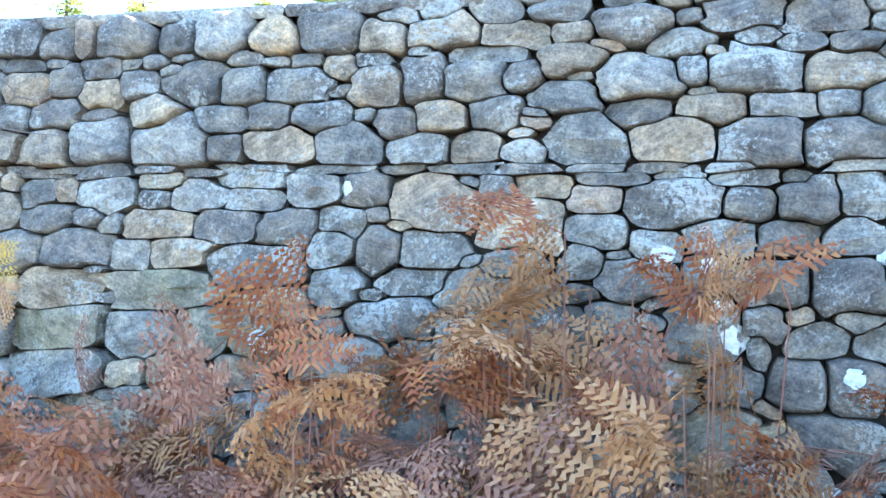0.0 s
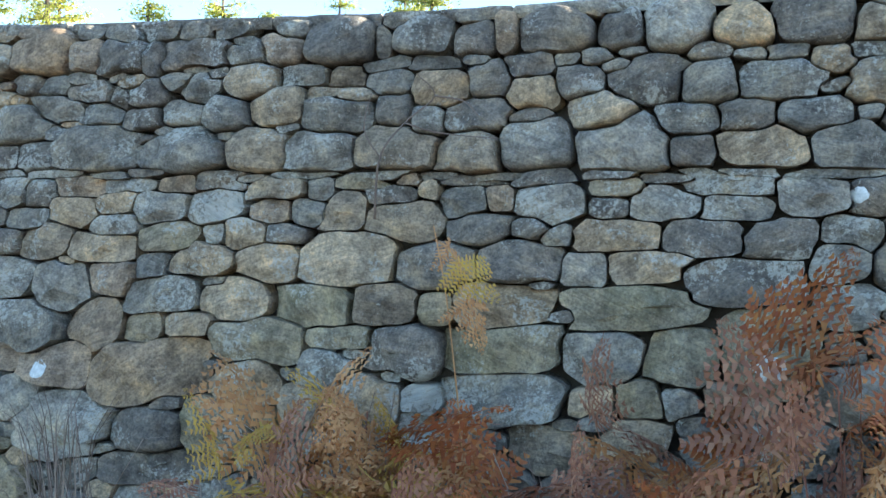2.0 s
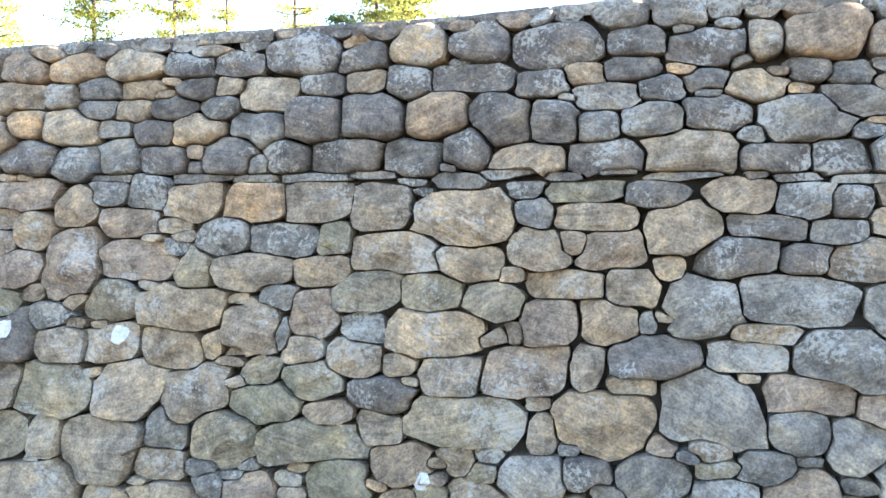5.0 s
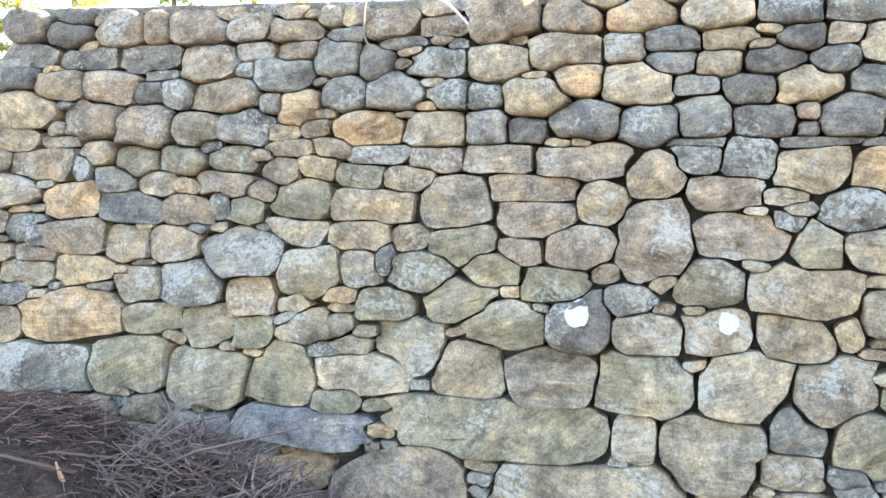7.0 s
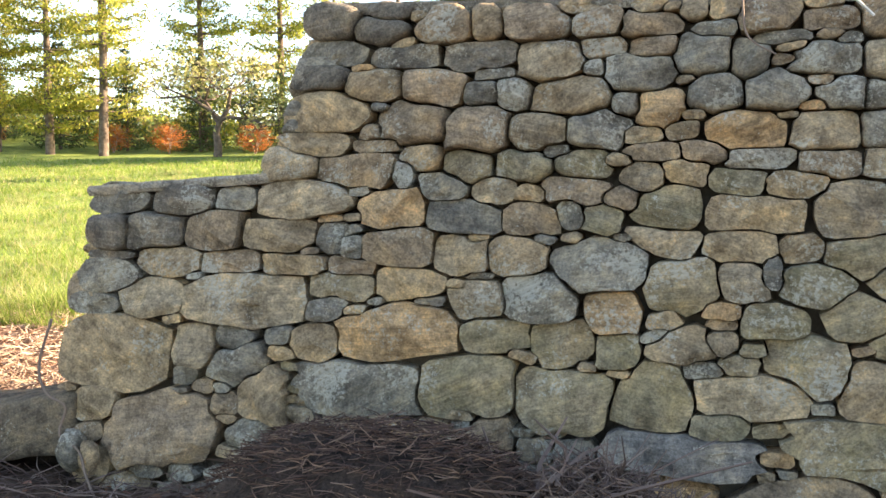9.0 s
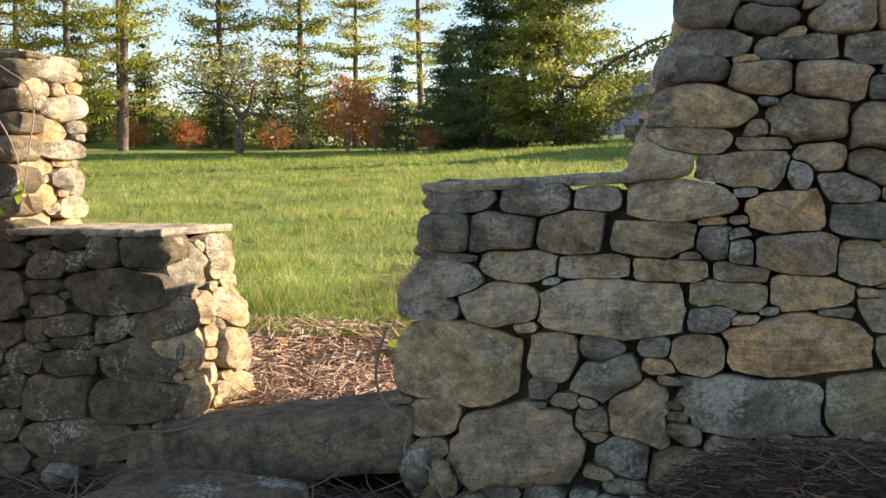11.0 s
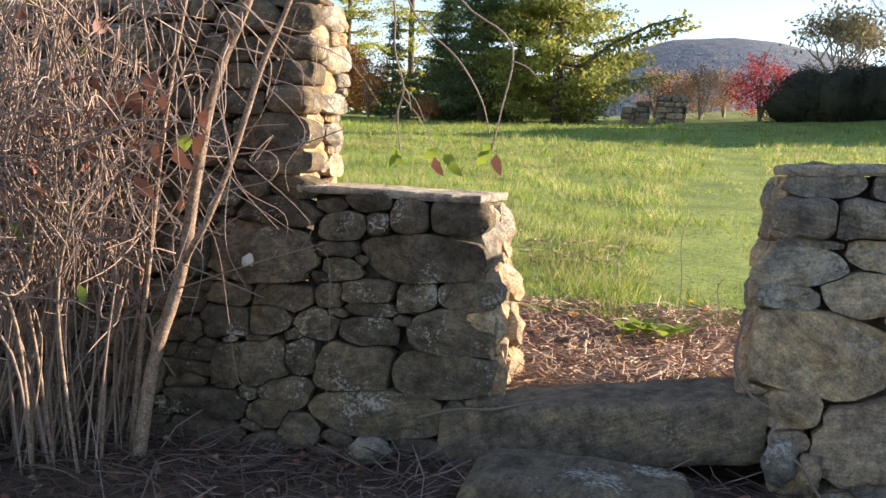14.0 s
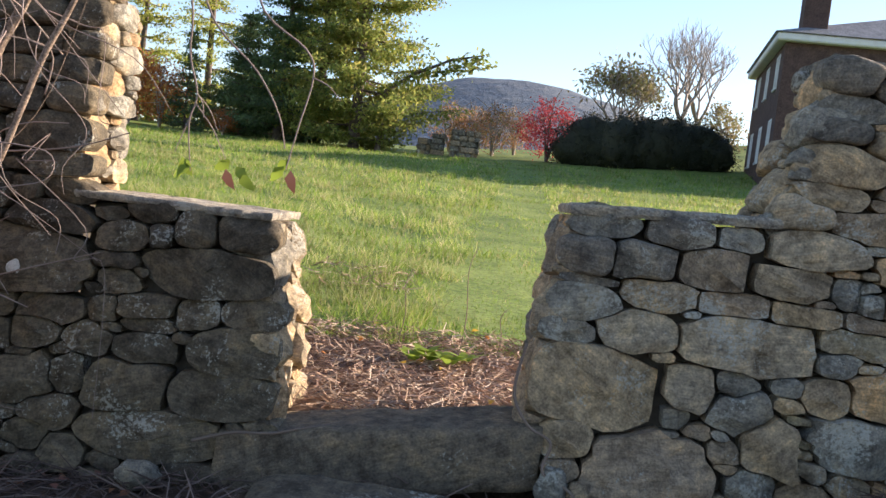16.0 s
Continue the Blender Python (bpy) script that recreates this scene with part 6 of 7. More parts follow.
def tussocks():
    rng = np.random.default_rng(57)
    verts, faces = [], []
    for k in range(3400):
        f = rng.random()
        y = 2.4 + 26 * f ** 1.5
        x = rng.uniform(-0.75 * (y + 4) - 1.0, 0.32 * (y + 4) + 1)
        if abs(x - (0.5 + 0.045 * y)) < 0.55 or noise.noise(Vector((x * 0.6, y * 0.6, 4))) < -0.1:
            continue
        z = ground_z(x, y) - 0.01
        for q in range(14):
            g, h = rng.uniform(0, 6.28), rng.uniform(0.08, 0.2)
            o = rng.normal(0, 0.05, 2)
            w = 0.003 * (1 + y * 0.12)
            lean = rng.normal(0, 0.6, 2) * h
            b = len(verts)
            verts += [(x + o[0] - w * math.cos(g), y + o[1] - w * math.sin(g), z), (x + o[0] + w * math.cos(g), y + o[1] + w * math.sin(g), z), (x + o[0] + lean[0], y + o[1] + lean[1], z + h)]
            faces.append((b, b + 1, b + 2))
    mat = leaf_material("tussock_blade", [(0.30, 0.36, 0.09), (0.44, 0.42, 0.17), (0.22, 0.31, 0.055), (0.52, 0.45, 0.24)], 0.5, 0.5)
    tagged(new("grass_tussocks", mesh_of("grass_tussocks", verts, faces, [mat])), "straw-tipped rough grass tussocks in the meadow", "grass", kind="stuff")


meadow()
tussocks()


# ---- trees beyond the field ----
def limb(verts, faces, pts, r0, r1, sides=6):
    n = len(pts)
    base = len(verts)
    for i, p in enumerate(pts):
        d = (pts[min(i + 1, n - 1)] - pts[max(i - 1, 0)]).normalized()
        s = d.cross(Vector((0.31, 0.9, 0.17))).normalized()
        u = s.cross(d)
        r = r0 + (r1 - r0) * i / (n - 1)
        for j in range(sides):
            a = 6.283 * j / sides
            verts.append(p + (s * math.cos(a) + u * math.sin(a)) * r)
    for i in range(n - 1):
        for j in range(sides):
            faces.append((base + i * sides + j, base + i * sides + (j + 1) % sides, base + (i + 1) * sides + (j + 1) % sides, base + (i + 1) * sides + j))


def tuft(verts, faces, rng, p, size, n, flat=0.5, ln=0.3):
    """A spray of small leaf blades round p."""
    for _ in range(n):
        c = p + Vector((rng.normal(0, size), rng.normal(0, size), rng.normal(0, size * flat)))
        d = rand_dir(rng, -0.1) * ln * rng.uniform(0.5, 1.2)
        s = rand_dir(rng).cross(d).normalized() * ln * 0.22
        b = len(verts)
        verts += [c - s * 0.6, c + d * 0.5 - s, c + d, c + d * 0.5 + s]
        faces.append((b, b + 1, b + 2, b + 3))


def conifer_meshes(seed, h, trunk_r, bare, reach, whorls, per, leaf_n, mat, bark, size=0.28, ln=0.42, droop=-0.1):
    """A conifer: straight trunk, whorls of boughs, needle sprays in flat plates with gaps."""
    rng = np.random.default_rng(seed)
    tv, tf, cv, cf = [], [], [], []
    sway = rng.normal(0, 0.15, 2)
    line = [Vector((sway[0] * math.sin(3 * q / 8), sway[1] * math.sin(2 * q / 8), h * q / 8)) for q in range(9)]
    limb(tv, tf, line, trunk_r, trunk_r * 0.12, 8)
    for k in range(whorls):
        f = bare + (1 - bare) * (k + rng.uniform(0, 0.8)) / whorls
        z = h * min(f, 0.985)
        r = reach * (1 - ((f - bare) / (1 - bare)) ** 1.5) * rng.uniform(0.55, 1.15) + 0.25
        g0 = rng.uniform(0, 6.28)
        for b in range(per):
            g = g0 + 6.283 * b / per + rng.normal(0, 0.3)
            if rng.random() < 0.15:
                continue
            rr = r * rng.uniform(0.6, 1.1)
            p0 = Vector((0, 0, z))
            p1 = p0 + Vector((math.cos(g) * rr, math.sin(g) * rr, rr * (0.22 + droop) + rng.normal(0, 0.1)))
            mid = p0.lerp(p1, 0.5) + Vector((0, 0, -0.08 * rr))
            limb(tv, tf, [p0, mid, p1], 0.05 + 0.02 * trunk_r, 0.015, 4)
            m = max(2, int(rr / 0.5))
            for q in range(m):
                t = 0.3 + 0.7 * (q + 0.6) / m
                tuft(cv, cf, rng, p0.lerp(p1, t) + Vector((0, 0, -0.1 * rr * math.sin(t * 3.1))), size * (0.6 + 0.5 * t), leaf_n, 0.32, ln)
    return mesh_of("trunk", tv, tf, [bark], True), mesh_of("crown", cv, cf, [mat])


def broadleaf_meshes(seed, h, w, trunk_r, leaf_n, mat, bark, fork=0.25, levels=4, ln=0.26, spread=0.75, twist=0.3, lift=0.45):
    """A spreading tree: forking limbs, leaves in small sprays at the twig ends."""
    rng = np.random.default_rng(seed)
    tv, tf, cv, cf = [], [], [], []

    def grow(p, d, length, r, lev):
        pts = [p]
        for q in range(3):
            d = (d + Vector(rng.normal(0, twist, 3)) * 0.5 + Vector((0, 0, 0.06))).normalized()
            pts.append(pts[-1] + d * length / 3)
        limb(tv, tf, pts, r, r * 0.62, 7 if lev == 0 else 4)
        if lev >= levels:
            if leaf_n:
                tuft(cv, cf, rng, pts[-1], 0.24 * length + 0.12, leaf_n, 0.8, ln)
            return
        n = 4 if lev == 0 else 3
        g0 = rng.uniform(0, 6.28)
        for k in range(n):
            g = g0 + 6.283 * k / n + rng.normal(0, 0.4)
            side = Vector((math.cos(g) * w, math.sin(g) * w, 0))
            nd = (d * lift + side * spread + Vector((0, 0, 0.25))).normalized()
            start = pts[-1] if k else pts[2].lerp(pts[3], 0.7)
            grow(start, nd, length * rng.uniform(0.62, 0.85), r * 0.55, lev + 1)
        if leaf_n and lev >= levels - 1:
            tuft(cv, cf, rng, pts[-1], 0.3, leaf_n // 2, 0.8, ln)
    first = h * fork
    grow(Vector((0, 0, -0.05)), Vector((0, 0, 1)), first, trunk_r, 0)
    top = max((v.z for v in tv), default=h)
    k = h / top
    tv = [v * k for v in tv]
    cv = [v * k for v in cv]
    trunk = mesh_of("trunk", tv, tf, [bark], True)
    crown = mesh_of("crown", cv, cf, [mat]) if cv else None
    return trunk, crown


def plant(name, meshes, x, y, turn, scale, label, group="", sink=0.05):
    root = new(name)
    x += lerp_at(x, (-45, -30, -20, 12), (1.7, 1.45, 2.2, 2.0))      # shifts far trees to line up with the refitted camera
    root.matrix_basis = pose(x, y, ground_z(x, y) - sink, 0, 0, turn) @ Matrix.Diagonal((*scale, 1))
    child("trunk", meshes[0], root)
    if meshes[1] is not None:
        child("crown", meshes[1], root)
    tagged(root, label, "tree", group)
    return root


PINE_BARK = plain_material("pine_bark", (0.07, 0.05, 0.04), (0.19, 0.15, 0.12), 4.0, 0.9, 0.6, 0.03)
PALE_BARK = plain_material("pale_bark", (0.24, 0.20, 0.17), (0.42, 0.37, 0.32), 3.0, 0.9, 0.4, 0.02)
PINE = leaf_material("pine_needles", [(0.28, 0.32, 0.06), (0.40, 0.42, 0.08), (0.52, 0.47, 0.11), (0.22, 0.27, 0.06)], 0.6, 0.7)
PINE_GOLD = leaf_material("pine_needles_golden", [(0.52, 0.49, 0.08), (0.62, 0.55, 0.11), (0.40, 0.42, 0.08), (0.66, 0.55, 0.16)], 0.6, 0.72)
DARK_FIR = leaf_material("fir_needles", [(0.12, 0.18, 0.075), (0.17, 0.23, 0.085), (0.10, 0.145, 0.07)], 0.6, 0.5)
LARCH = leaf_material("larch_needles", [(0.24, 0.29, 0.07), (0.34, 0.36, 0.085), (0.17, 0.23, 0.06), (0.42, 0.38, 0.10)], 0.6, 0.6)
ORANGE = leaf_material("maple_orange", [(0.50, 0.17, 0.05), (0.56, 0.25, 0.07), (0.42, 0.13, 0.05)], 0.6, 0.4)
RED = leaf_material("maple_red", [(0.50, 0.06, 0.07), (0.60, 0.11, 0.10), (0.42, 0.05, 0.06)], 0.6, 0.4)
SALMON = leaf_material("faded_salmon", [(0.50, 0.26, 0.15), (0.42, 0.24, 0.13), (0.36, 0.29, 0.12)], 0.6, 0.35)
CREAM = leaf_material("apple_leaf", [(0.52, 0.46, 0.22), (0.44, 0.42, 0.16), (0.36, 0.37, 0.12)], 0.6, 0.45)
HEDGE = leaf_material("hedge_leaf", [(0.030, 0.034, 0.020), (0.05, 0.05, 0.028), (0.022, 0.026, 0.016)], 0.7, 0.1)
MUTE = leaf_material("mute_leaf", [(0.30, 0.27, 0.12), (0.24, 0.24, 0.10), (0.34, 0.25, 0.13)], 0.6, 0.3)

PINES = [conifer_meshes(200 + k, 17 + 2 * k, 0.27, 0.09, 3.5, 22, 5, 34, m, PINE_BARK, 0.34, 0.25, -0.05) for k, m in enumerate((PINE, PINE_GOLD, PINE, PINE_GOLD))]
FIRS = [conifer_meshes(220 + k, 10 + k, 0.16, 0.03, 2.3, 20, 6, 9, DARK_FIR, PINE_BARK, 0.26, 0.36, -0.25) for k in range(2)]
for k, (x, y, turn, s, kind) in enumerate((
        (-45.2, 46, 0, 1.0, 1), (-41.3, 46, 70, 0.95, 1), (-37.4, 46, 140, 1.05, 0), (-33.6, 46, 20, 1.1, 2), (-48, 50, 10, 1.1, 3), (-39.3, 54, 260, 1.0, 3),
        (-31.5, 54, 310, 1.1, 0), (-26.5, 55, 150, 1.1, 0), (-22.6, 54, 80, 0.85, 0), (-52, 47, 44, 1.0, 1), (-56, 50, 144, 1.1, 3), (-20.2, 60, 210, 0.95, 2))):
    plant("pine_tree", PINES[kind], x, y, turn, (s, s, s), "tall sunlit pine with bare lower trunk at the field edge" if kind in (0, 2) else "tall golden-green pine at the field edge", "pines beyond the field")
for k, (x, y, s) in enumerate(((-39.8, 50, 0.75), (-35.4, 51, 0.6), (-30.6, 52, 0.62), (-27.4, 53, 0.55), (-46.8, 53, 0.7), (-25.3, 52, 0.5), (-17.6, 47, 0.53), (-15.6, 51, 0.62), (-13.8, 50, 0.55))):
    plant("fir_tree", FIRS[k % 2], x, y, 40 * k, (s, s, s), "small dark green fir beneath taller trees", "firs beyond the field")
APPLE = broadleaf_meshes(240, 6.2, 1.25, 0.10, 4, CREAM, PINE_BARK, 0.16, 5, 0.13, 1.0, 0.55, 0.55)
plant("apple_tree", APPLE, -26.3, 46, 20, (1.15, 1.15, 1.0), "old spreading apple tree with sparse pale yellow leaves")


def bushy_meshes(seed, h, w, n, mat, bark, low=0.08, ln=0.22, stems=5):
    """A bushy crown to near the ground: several stems, sprays of leaves in uneven masses with gaps."""
    rng = np.random.default_rng(seed)
    tv, tf, cv, cf = [], [], [], []
    tips = []
    for k in range(stems):
        g = 6.283 * k / stems + rng.normal(0, 0.3)
        top = Vector((math.cos(g) * w * 0.55 * rng.uniform(0.3, 1), math.sin(g) * w * 0.55 * rng.uniform(0.3, 1), h * rng.uniform(0.7, 0.98)))
        mid = top * 0.5 + Vector((rng.normal(0, 0.15), rng.normal(0, 0.15), 0.1 * h))
        limb(tv, tf, [Vector((0, 0, -0.05)), mid * 0.5, mid, top], 0.07, 0.012, 5)
        for q in range(9):
            p = mid.lerp(top, rng.uniform(-0.6, 0.9))
            e = p + Vector((rng.normal(0, 0.35 * w), rng.normal(0, 0.35 * w), rng.uniform(-0.1, 0.25) * h))
            limb(tv, tf, [p, p.lerp(e, 0.5) + Vector((0, 0, 0.05)), e], 0.025, 0.008, 4)
    while len(tips) < n:
        v = rand_dir(rng) * (rng.random() ** 0.4)
        z = h * (low + (1 - low) * (v.z * 0.5 + 0.5))
        taper = 1.0 - 0.35 * max(0, z / h - 0.55)
        p = Vector((v.x * w * taper, v.y * w * taper, z))
        if noise.noise(p * (2.2 / w) + Vector((seed, 0, 0))) > -0.12:
            tips.append(p)
    for p in tips:
        tuft(cv, cf, rng, p, 0.16, 7, 0.8, ln)
    return mesh_of("trunk", tv, tf, [bark], True), mesh_of("crown", cv, cf, [mat])


MAPLE_O = bushy_meshes(241, 4.6, 1.75, 420, ORANGE, PALE_BARK, 0.1, 0.2)
MAPLE_R = bushy_meshes(242, 3.5, 1.75, 420, RED, PINE_BARK, 0.08, 0.17)
SALMON_T = bushy_meshes(243, 3.0, 1.5, 240, SALMON, PALE_BARK, 0.05, 0.17)
BARE = broadleaf_meshes(244, 5.4, 0.8, 0.10, 0, MUTE, PALE_BARK, 0.2, 5, 0.2, 0.55)
BARE_L = broadleaf_meshes(245, 4.6, 0.8, 0.10, 3, MUTE, PALE_BARK, 0.2, 5, 0.16, 0.6)
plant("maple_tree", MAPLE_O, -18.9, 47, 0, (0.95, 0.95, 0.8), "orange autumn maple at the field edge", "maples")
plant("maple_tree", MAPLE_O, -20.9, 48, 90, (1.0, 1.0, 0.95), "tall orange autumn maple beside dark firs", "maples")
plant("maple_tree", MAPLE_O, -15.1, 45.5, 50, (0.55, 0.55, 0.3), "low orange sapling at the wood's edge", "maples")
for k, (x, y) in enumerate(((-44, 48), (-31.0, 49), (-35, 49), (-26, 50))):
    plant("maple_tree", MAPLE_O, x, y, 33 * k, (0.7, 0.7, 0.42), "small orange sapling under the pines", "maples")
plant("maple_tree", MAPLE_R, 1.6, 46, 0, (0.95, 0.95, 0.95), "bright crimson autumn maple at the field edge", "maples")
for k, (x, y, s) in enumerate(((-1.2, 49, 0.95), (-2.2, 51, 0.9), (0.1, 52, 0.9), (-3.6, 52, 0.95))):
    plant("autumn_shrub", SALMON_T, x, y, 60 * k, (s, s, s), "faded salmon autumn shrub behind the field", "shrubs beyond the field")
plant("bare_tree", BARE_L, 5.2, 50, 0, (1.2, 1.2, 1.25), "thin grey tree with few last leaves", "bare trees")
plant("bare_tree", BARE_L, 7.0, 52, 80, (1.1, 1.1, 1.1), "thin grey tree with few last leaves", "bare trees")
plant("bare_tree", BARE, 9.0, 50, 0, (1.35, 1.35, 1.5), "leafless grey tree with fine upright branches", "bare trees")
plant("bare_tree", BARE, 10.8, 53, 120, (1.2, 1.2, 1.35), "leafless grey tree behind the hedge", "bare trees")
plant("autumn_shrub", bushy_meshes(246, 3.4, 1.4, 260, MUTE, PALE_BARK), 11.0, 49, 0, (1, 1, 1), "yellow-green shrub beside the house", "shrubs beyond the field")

# the great larch: drooping boughs, gold-green, gaps between them
LARCHES = [conifer_meshes(260 + k, 14 + k, 0.32, 0.02, 5.0 - 0.4 * k, 22, 8, 46, LARCH, PINE_BARK, 0.38, 0.25, -0.18) for k in range(2)]
FIR_BIG = conifer_meshes(270, 12, 0.3, 0.02, 4.0, 21, 8, 44, DARK_FIR, PINE_BARK, 0.36, 0.25, -0.2)
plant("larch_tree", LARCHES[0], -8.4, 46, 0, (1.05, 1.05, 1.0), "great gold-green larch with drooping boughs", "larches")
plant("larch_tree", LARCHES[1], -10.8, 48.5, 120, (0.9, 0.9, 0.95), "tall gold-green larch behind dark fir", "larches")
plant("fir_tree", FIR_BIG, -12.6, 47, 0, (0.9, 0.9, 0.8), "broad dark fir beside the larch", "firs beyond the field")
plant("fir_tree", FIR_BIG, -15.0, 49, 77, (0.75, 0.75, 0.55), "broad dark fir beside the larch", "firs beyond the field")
bough_v, bough_f, bl_v, bl_f = [], [], [], []
brng = np.random.default_rng(271)
root = new("larch_bough_tree")
z0 = ground_z(-4.9, 45)
root.location = (-4.9, 45.0, z0)
limb(bough_v, bough_f, [Vector((0, 0, 0)), Vector((0.1, 0, 3.0)), Vector((1.4, -0.2, 4.0)), Vector((3.2, -0.3, 4.9)), Vector((4.8, -0.4, 5.3))], 0.16, 0.03, 6)
for k in range(24):
    f = k / 23
    p = Vector((0.3 + 4.6 * f, -0.3, 3.4 + 2.0 * f ** 0.8))
    tuft(bl_v, bl_f, brng, p + Vector((0, 0, -0.15 - 0.35 * brng.random())), 0.26, 22, 0.9, 0.36)
child("trunk", mesh_of("trunk", bough_v, bough_f, [PINE_BARK], True), root)
child("crown", mesh_of("crown", bl_v, bl_f, [LARCH]), root)
tagged(root, "leaning larch with one long outstretched bough", "tree", "larches")


# ---- undergrowth behind the pines ----
def undergrowth():
    rng = np.random.default_rng(91)
    for mat, name, label, n, hi in ((DARK_FIR, "undergrowth", "dense dark green woodland undergrowth", 1300, 3.2), (PINE, "undergrowth", "sunlit yellow-green woodland undergrowth", 1300, 3.0), (MUTE, "undergrowth", "mixed drab autumn undergrowth", 700, 2.4)):
        cv, cf = [], []
        for k in range(n):
            x, y = rng.uniform(-75, -11), rng.uniform(55, 63)
            m = 0.5 + 0.5 * noise.noise(Vector((x * 0.25, y * 0.25, hi)))
            z = ground_z(x, y) + hi * m * 1.5 * rng.random() ** 0.7
            tuft(cv, cf, rng, Vector((x, y, z)), 0.35, 9, 0.8, 0.42)
        tagged(new(name, mesh_of(name, cv, cf, [mat])), label, "undergrowth", kind="stuff")


undergrowth()

# ---- dark hedge, ruin, stones ----
def hedge():
    rng = np.random.default_rng(81)
    root = new("yew_hedge")
    root.location = (0, 0, 0)
    cv, cf = [], []
    bm = bmesh.new()
    for k in range(13):
        f = k / 12
        x = 4.9 + 7.0 * f
        hh = (2.15 + 0.25 * math.sin(3 * f) + rng.normal(0, 0.09)) * (0.78 if k in (0, 12) else 1.0)
        z = ground_z(x, 45)
        mat4 = pose(x, 45.3 + rng.normal(0, 0.1), z + hh * 0.48) @ Matrix.Diagonal((1.0, 1.1, hh * 0.56, 1))
        geom = bmesh.ops.create_icosphere(bm, subdivisions=3, radius=1.0, matrix=mat4)
        for v in geom["verts"]:
            v.co += Vector(noise.noise_vector(v.co * 1.9)) * 0.25
            for q in range(3):
                tuft(cv, cf, rng, v.co + Vector(rng.normal(0, 0.12, 3)), 0.14, 4, 1.0, 0.15)
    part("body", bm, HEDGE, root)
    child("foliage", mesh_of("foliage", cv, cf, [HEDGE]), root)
    tagged(root, "broad dark rounded evergreen hedge in shade", "hedge")


hedge()


def ruin(x0, x1, y, h, name, label, nb):
    """A squat block of rough masonry: core with courses of stones."""
    root = new(name)
    rng = np.random.default_rng(int(abs(x0 * 100)))
    z = ground_z((x0 + x1) / 2, y) - 0.1
    root.location = (0, 0, 0)
    row = 0
    zz = z
    while zz < z + h:
        sh = rng.uniform(0.22, 0.34)
        x = x0
        while x < x1 - 0.05:
            sw = min(rng.uniform(0.3, 0.6), x1 - x)
            me = MASON[int(rng.integers(4))]
            child("stone", me, root, pose(x + sw / 2, y, zz + sh / 2, 0, 0, rng.normal(0, 4)) @ Matrix.Diagonal((sw * 0.98, 0.9, sh * 0.97, 1)))
            x += sw
        zz += sh
        row += 1
    tagged(root, label, "ruin", "old stonework in the field")


MASON = []
for k in range(4):
    bm = bmesh.new()
    bmesh.ops.create_cube(bm, size=1)
    bmesh.ops.bevel(bm, geom=list(bm.edges), offset=0.12, segments=2, affect="EDGES")
    for v in bm.verts:
        v.co += Vector(noise.noise_vector(v.co * 2.2 + Vector((k * 5, 0, 0)))) * 0.09
    me = bpy.data.meshes.new("stone")
    bm.to_mesh(me)
    bm.free()
    me.materials.append(STONE["d" if k % 2 else "r"])
    MASON.append(me)
ruin(-1.3, 0.2, 46, 1.25, "ruined_pier", "squat dark masonry pier standing in the field", 5)
ruin(-3.0, -2.3, 46.2, 0.6, "ruined_pier", "low tumbled masonry stones in the field", 3)
ruin(-2.3, -1.6, 46.4, 0.95, "ruined_pier", "leaning stump of old masonry in the field", 3)


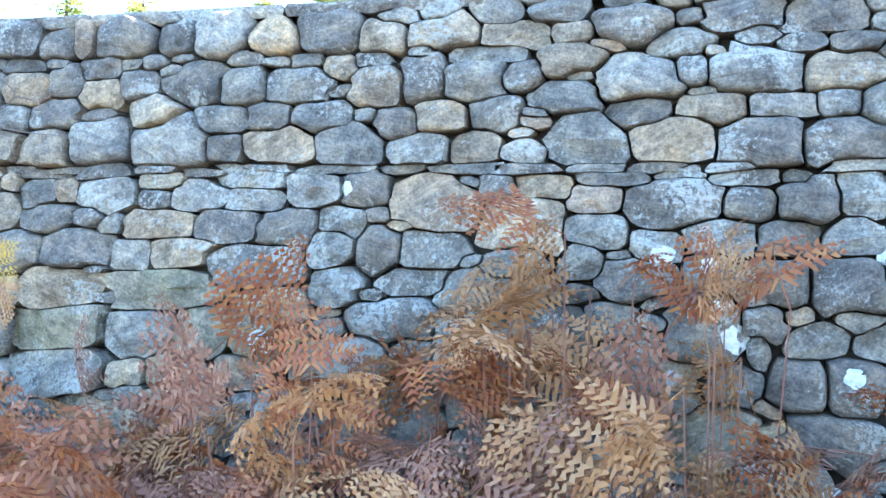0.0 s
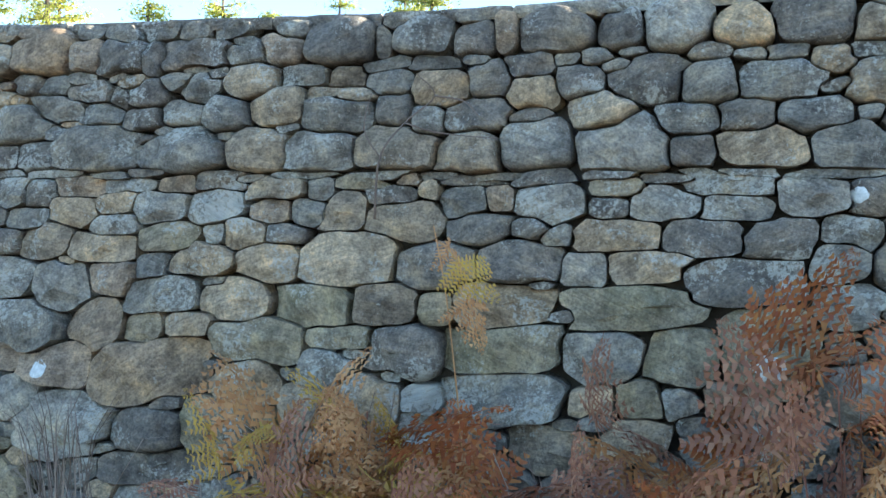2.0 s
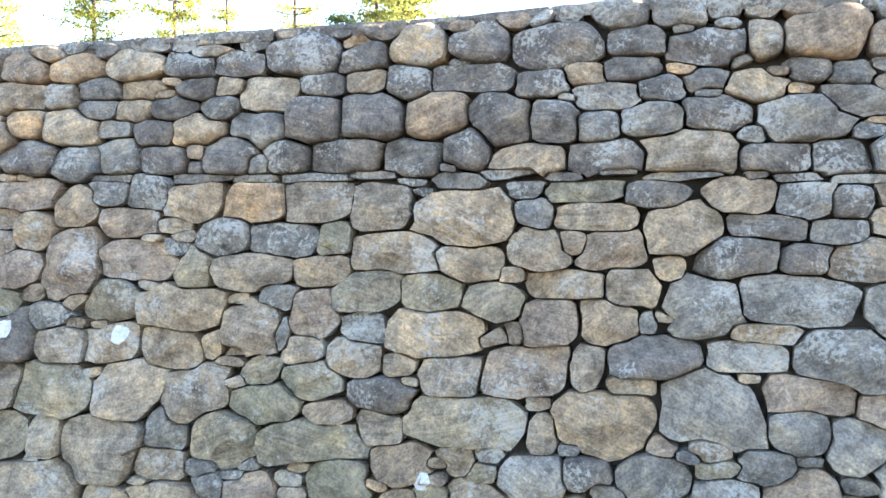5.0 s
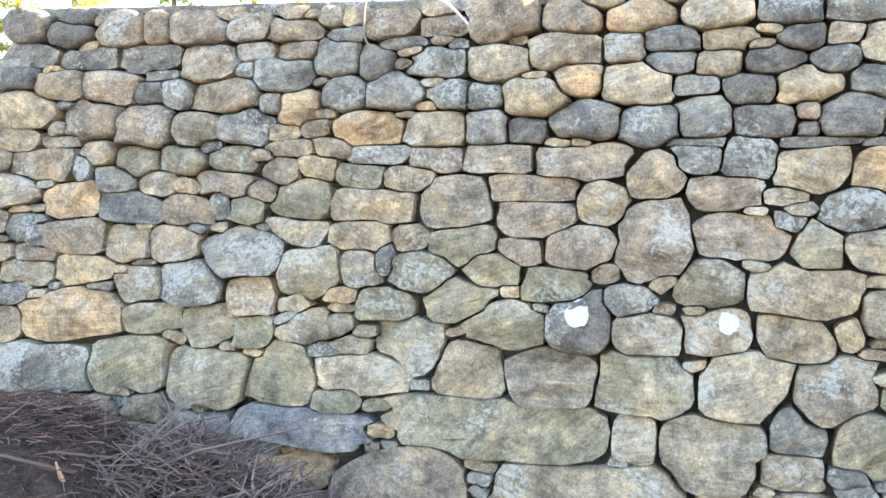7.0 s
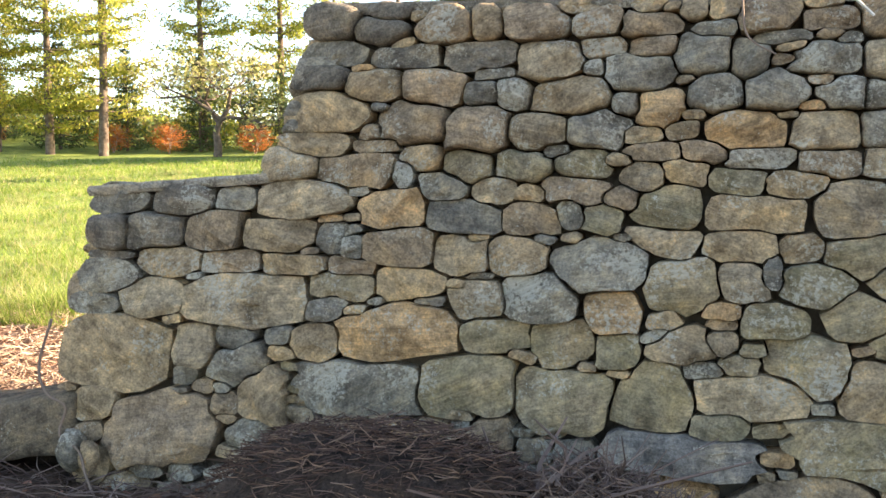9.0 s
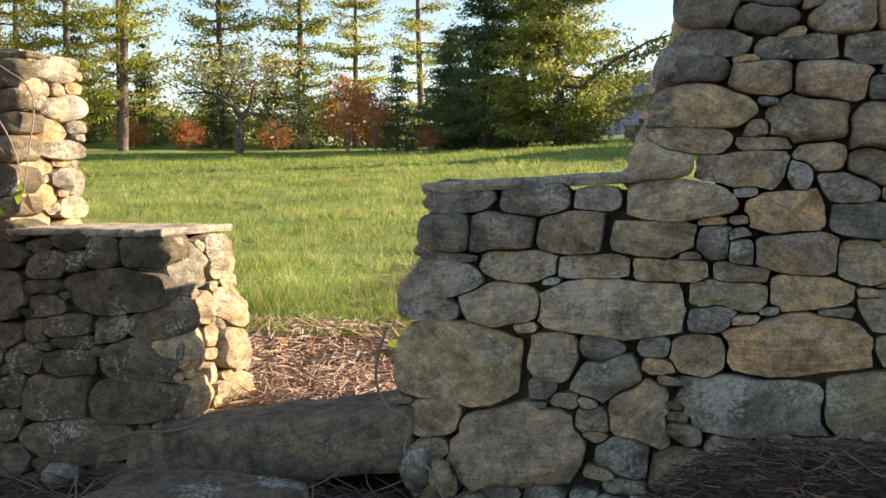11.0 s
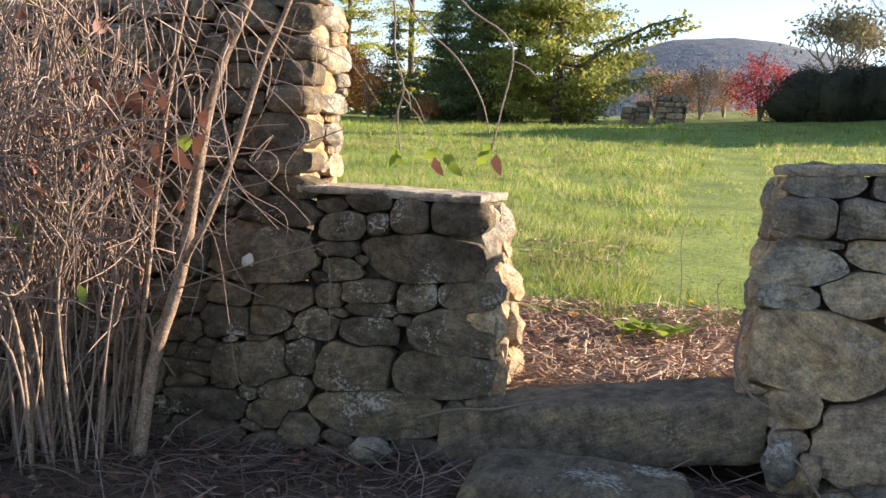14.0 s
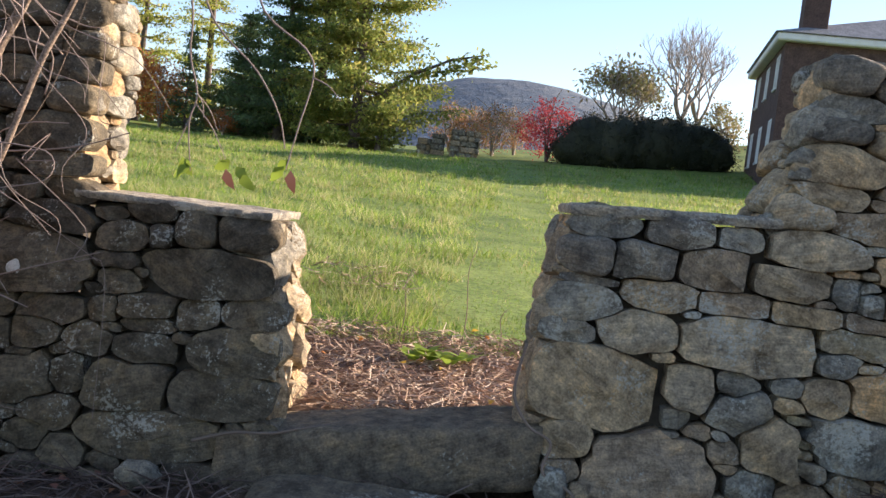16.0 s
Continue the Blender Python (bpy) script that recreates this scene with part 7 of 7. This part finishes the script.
# ---- the brick house ----
def house():
    brick = plain_material("house_brick", (0.075, 0.048, 0.042), (0.125, 0.078, 0.065), 3.0, 0.9, 0.3, 0.01, 8.0)
    white = plain_material("white_trim", (0.68, 0.68, 0.66), (0.8, 0.8, 0.78), 2.0, 0.6, 0.1)
    glass, gn, gl, gb = material("window_glass", 0.08)
    gb.inputs["Base Color"].default_value = (0.05, 0.06, 0.07, 1)
    gb.inputs["Specular IOR Level"].default_value = 0.6
    slate = plain_material("roof_slate", (0.16, 0.165, 0.17), (0.26, 0.26, 0.265), 2.0, 0.7, 0.3, 0.02, 6.0)
    root = new("brick_house")
    ax, ay, bx, by = 13.7, 46.0, 12.0, 36.0          # far and near corner of the side that shows
    d = Vector((ax - bx, ay - by, 0))
    length = d.length
    turn = math.degrees(math.atan2(d.y, d.x))
    gz = ground_z(12.5, 40) - 0.5
    root.matrix_basis = pose(bx, by, gz, 0, 0, turn)   # x runs along the side, -y into the house

    def box(name, x0, x1, y0, y1, z0, z1, mat, parent, bev=0.0):
        bm = bmesh.new()
        bmesh.ops.create_cube(bm, size=1, matrix=Matrix.Translation(((x0 + x1) / 2, (y0 + y1) / 2, (z0 + z1) / 2)) @ Matrix.Diagonal((x1 - x0, y1 - y0, z1 - z0, 1)))
        if bev:
            bmesh.ops.bevel(bm, geom=list(bm.edges), offset=bev, segments=1, affect="EDGES")
        return part(name, bm, mat, parent, "", False)
    eave = 6.05
    wins = [(1.6, 4.35), (4.9, 4.35), (8.2, 4.35), (1.6, 1.45), (4.9, 1.45), (8.2, 1.45)]
    # the wall is built of piers and bands round its window openings
    xs = [0, 1.1, 2.1, 4.4, 5.4, 7.7, 8.7, length]
    for i in range(0, 7, 2):
        box("wall", xs[i], xs[i + 1], -0.3, 0, 0, eave, brick, root)
    for i in (1, 3, 5):
        for z0, z1 in ((0, 1.45), (3.05, 4.35), (5.75, eave)):
            box("wall", xs[i], xs[i + 1], -0.3, 0, z0, z1, brick, root)
    box("wall", 0, 0.3, -9, -0.302, 0, eave, brick, root)
    box("wall", length - 0.3, length, -9, -0.302, 0, eave, brick, root)
    box("wall", 0.302, length - 0.302, -9, -8.7, 0, eave, brick, root)
    for x, z in wins:
        h = 1.6 if z < 2 else 1.4
        w = box("window", x - 0.5, x + 0.5, -0.2, -0.17, z, z + h, glass, root)
        box("frame", x - 0.5, x - 0.42, -0.17, 0.03, z, z + h, white, w)
        box("frame", x + 0.42, x + 0.5, -0.17, 0.03, z, z + h, white, w)
        box("frame", x - 0.42, x + 0.42, -0.17, 0.02, z + h - 0.08, z + h, white, w)
        box("sill", x - 0.55, x + 0.55, -0.17, 0.08, z - 0.08, z, white, w)
        box("glazing_bar", x - 0.42, x + 0.42, -0.168, -0.12, z + h / 2 - 0.03, z + h / 2 + 0.03, white, w)
        box("glazing_bar", x - 0.02, x + 0.02, -0.168, -0.13, z, z + h, white, w)
    box("cornice", -0.4, length + 0.4, -9.4, 0.4, eave, eave + 0.32, white, root, 0.06)
    bm = bmesh.new()
    lo = [bm.verts.new(v) for v in ((-0.5, 0.5, 0), (length + 0.5, 0.5, 0), (length + 0.5, -9.5, 0), (-0.5, -9.5, 0))]
    hi = [bm.verts.new(v) for v in ((3.5, -4.5, 1.7), (length - 3.5, -4.5, 1.7))]
    for f in ((lo[0], lo[1], hi[1], hi[0]), (lo[1], lo[2], hi[1]), (lo[2], lo[3], hi[0], hi[1]), (lo[3], lo[0], hi[0]), (lo[3], lo[2], lo[1], lo[0])):
        bm.faces.new(f)
    bmesh.ops.translate(bm, verts=bm.verts, vec=(0, 0, eave + 0.325))
    part("roof", bm, slate, root, "", False)
    box("chimney", 0.5, 1.7, -1.6, -0.6, eave + 0.33, eave + 5.2, brick, root, 0.03)
    tagged(root, "two-storey dark brick house with white trim and tall chimney", "house")


house()

# ---- the far hill ----
def hill():
    verts, faces = [], []
    nx, ny = 80, 12
    for j in range(ny + 1):
        for i in range(nx + 1):
            x = -420 + 900 * i / nx
            y = 520 + 300 * j / ny
            ridge = 62 * math.exp(-(x / 150) ** 2) + 26 * math.exp(-((x - 150) / 160) ** 2) + 33
            z = ridge * math.sin(math.pi * min(j / ny, 1.0) * 0.5) + 3.5 * noise.noise(Vector((x * 0.03, y * 0.03, 0))) * (j / ny) + 1.4 * noise.noise(Vector((x * 0.2, y * 0.2, 0)))
            verts.append((x, y, z))
    for j in range(ny):
        for i in range(nx):
            a = j * (nx + 1) + i
            faces.append((a, a + 1, a + nx + 2, a + nx + 1))
    # bluish haze of distance is mixed into the hill's colour
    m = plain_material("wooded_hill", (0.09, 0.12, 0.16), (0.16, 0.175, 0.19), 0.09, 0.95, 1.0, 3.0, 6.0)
    tagged(new("wooded_hill", mesh_of("wooded_hill", verts, faces, [m], True)), "distant wooded hill with blue-grey haze in its colour, under clear sky", "hill", kind="structure")


hill()
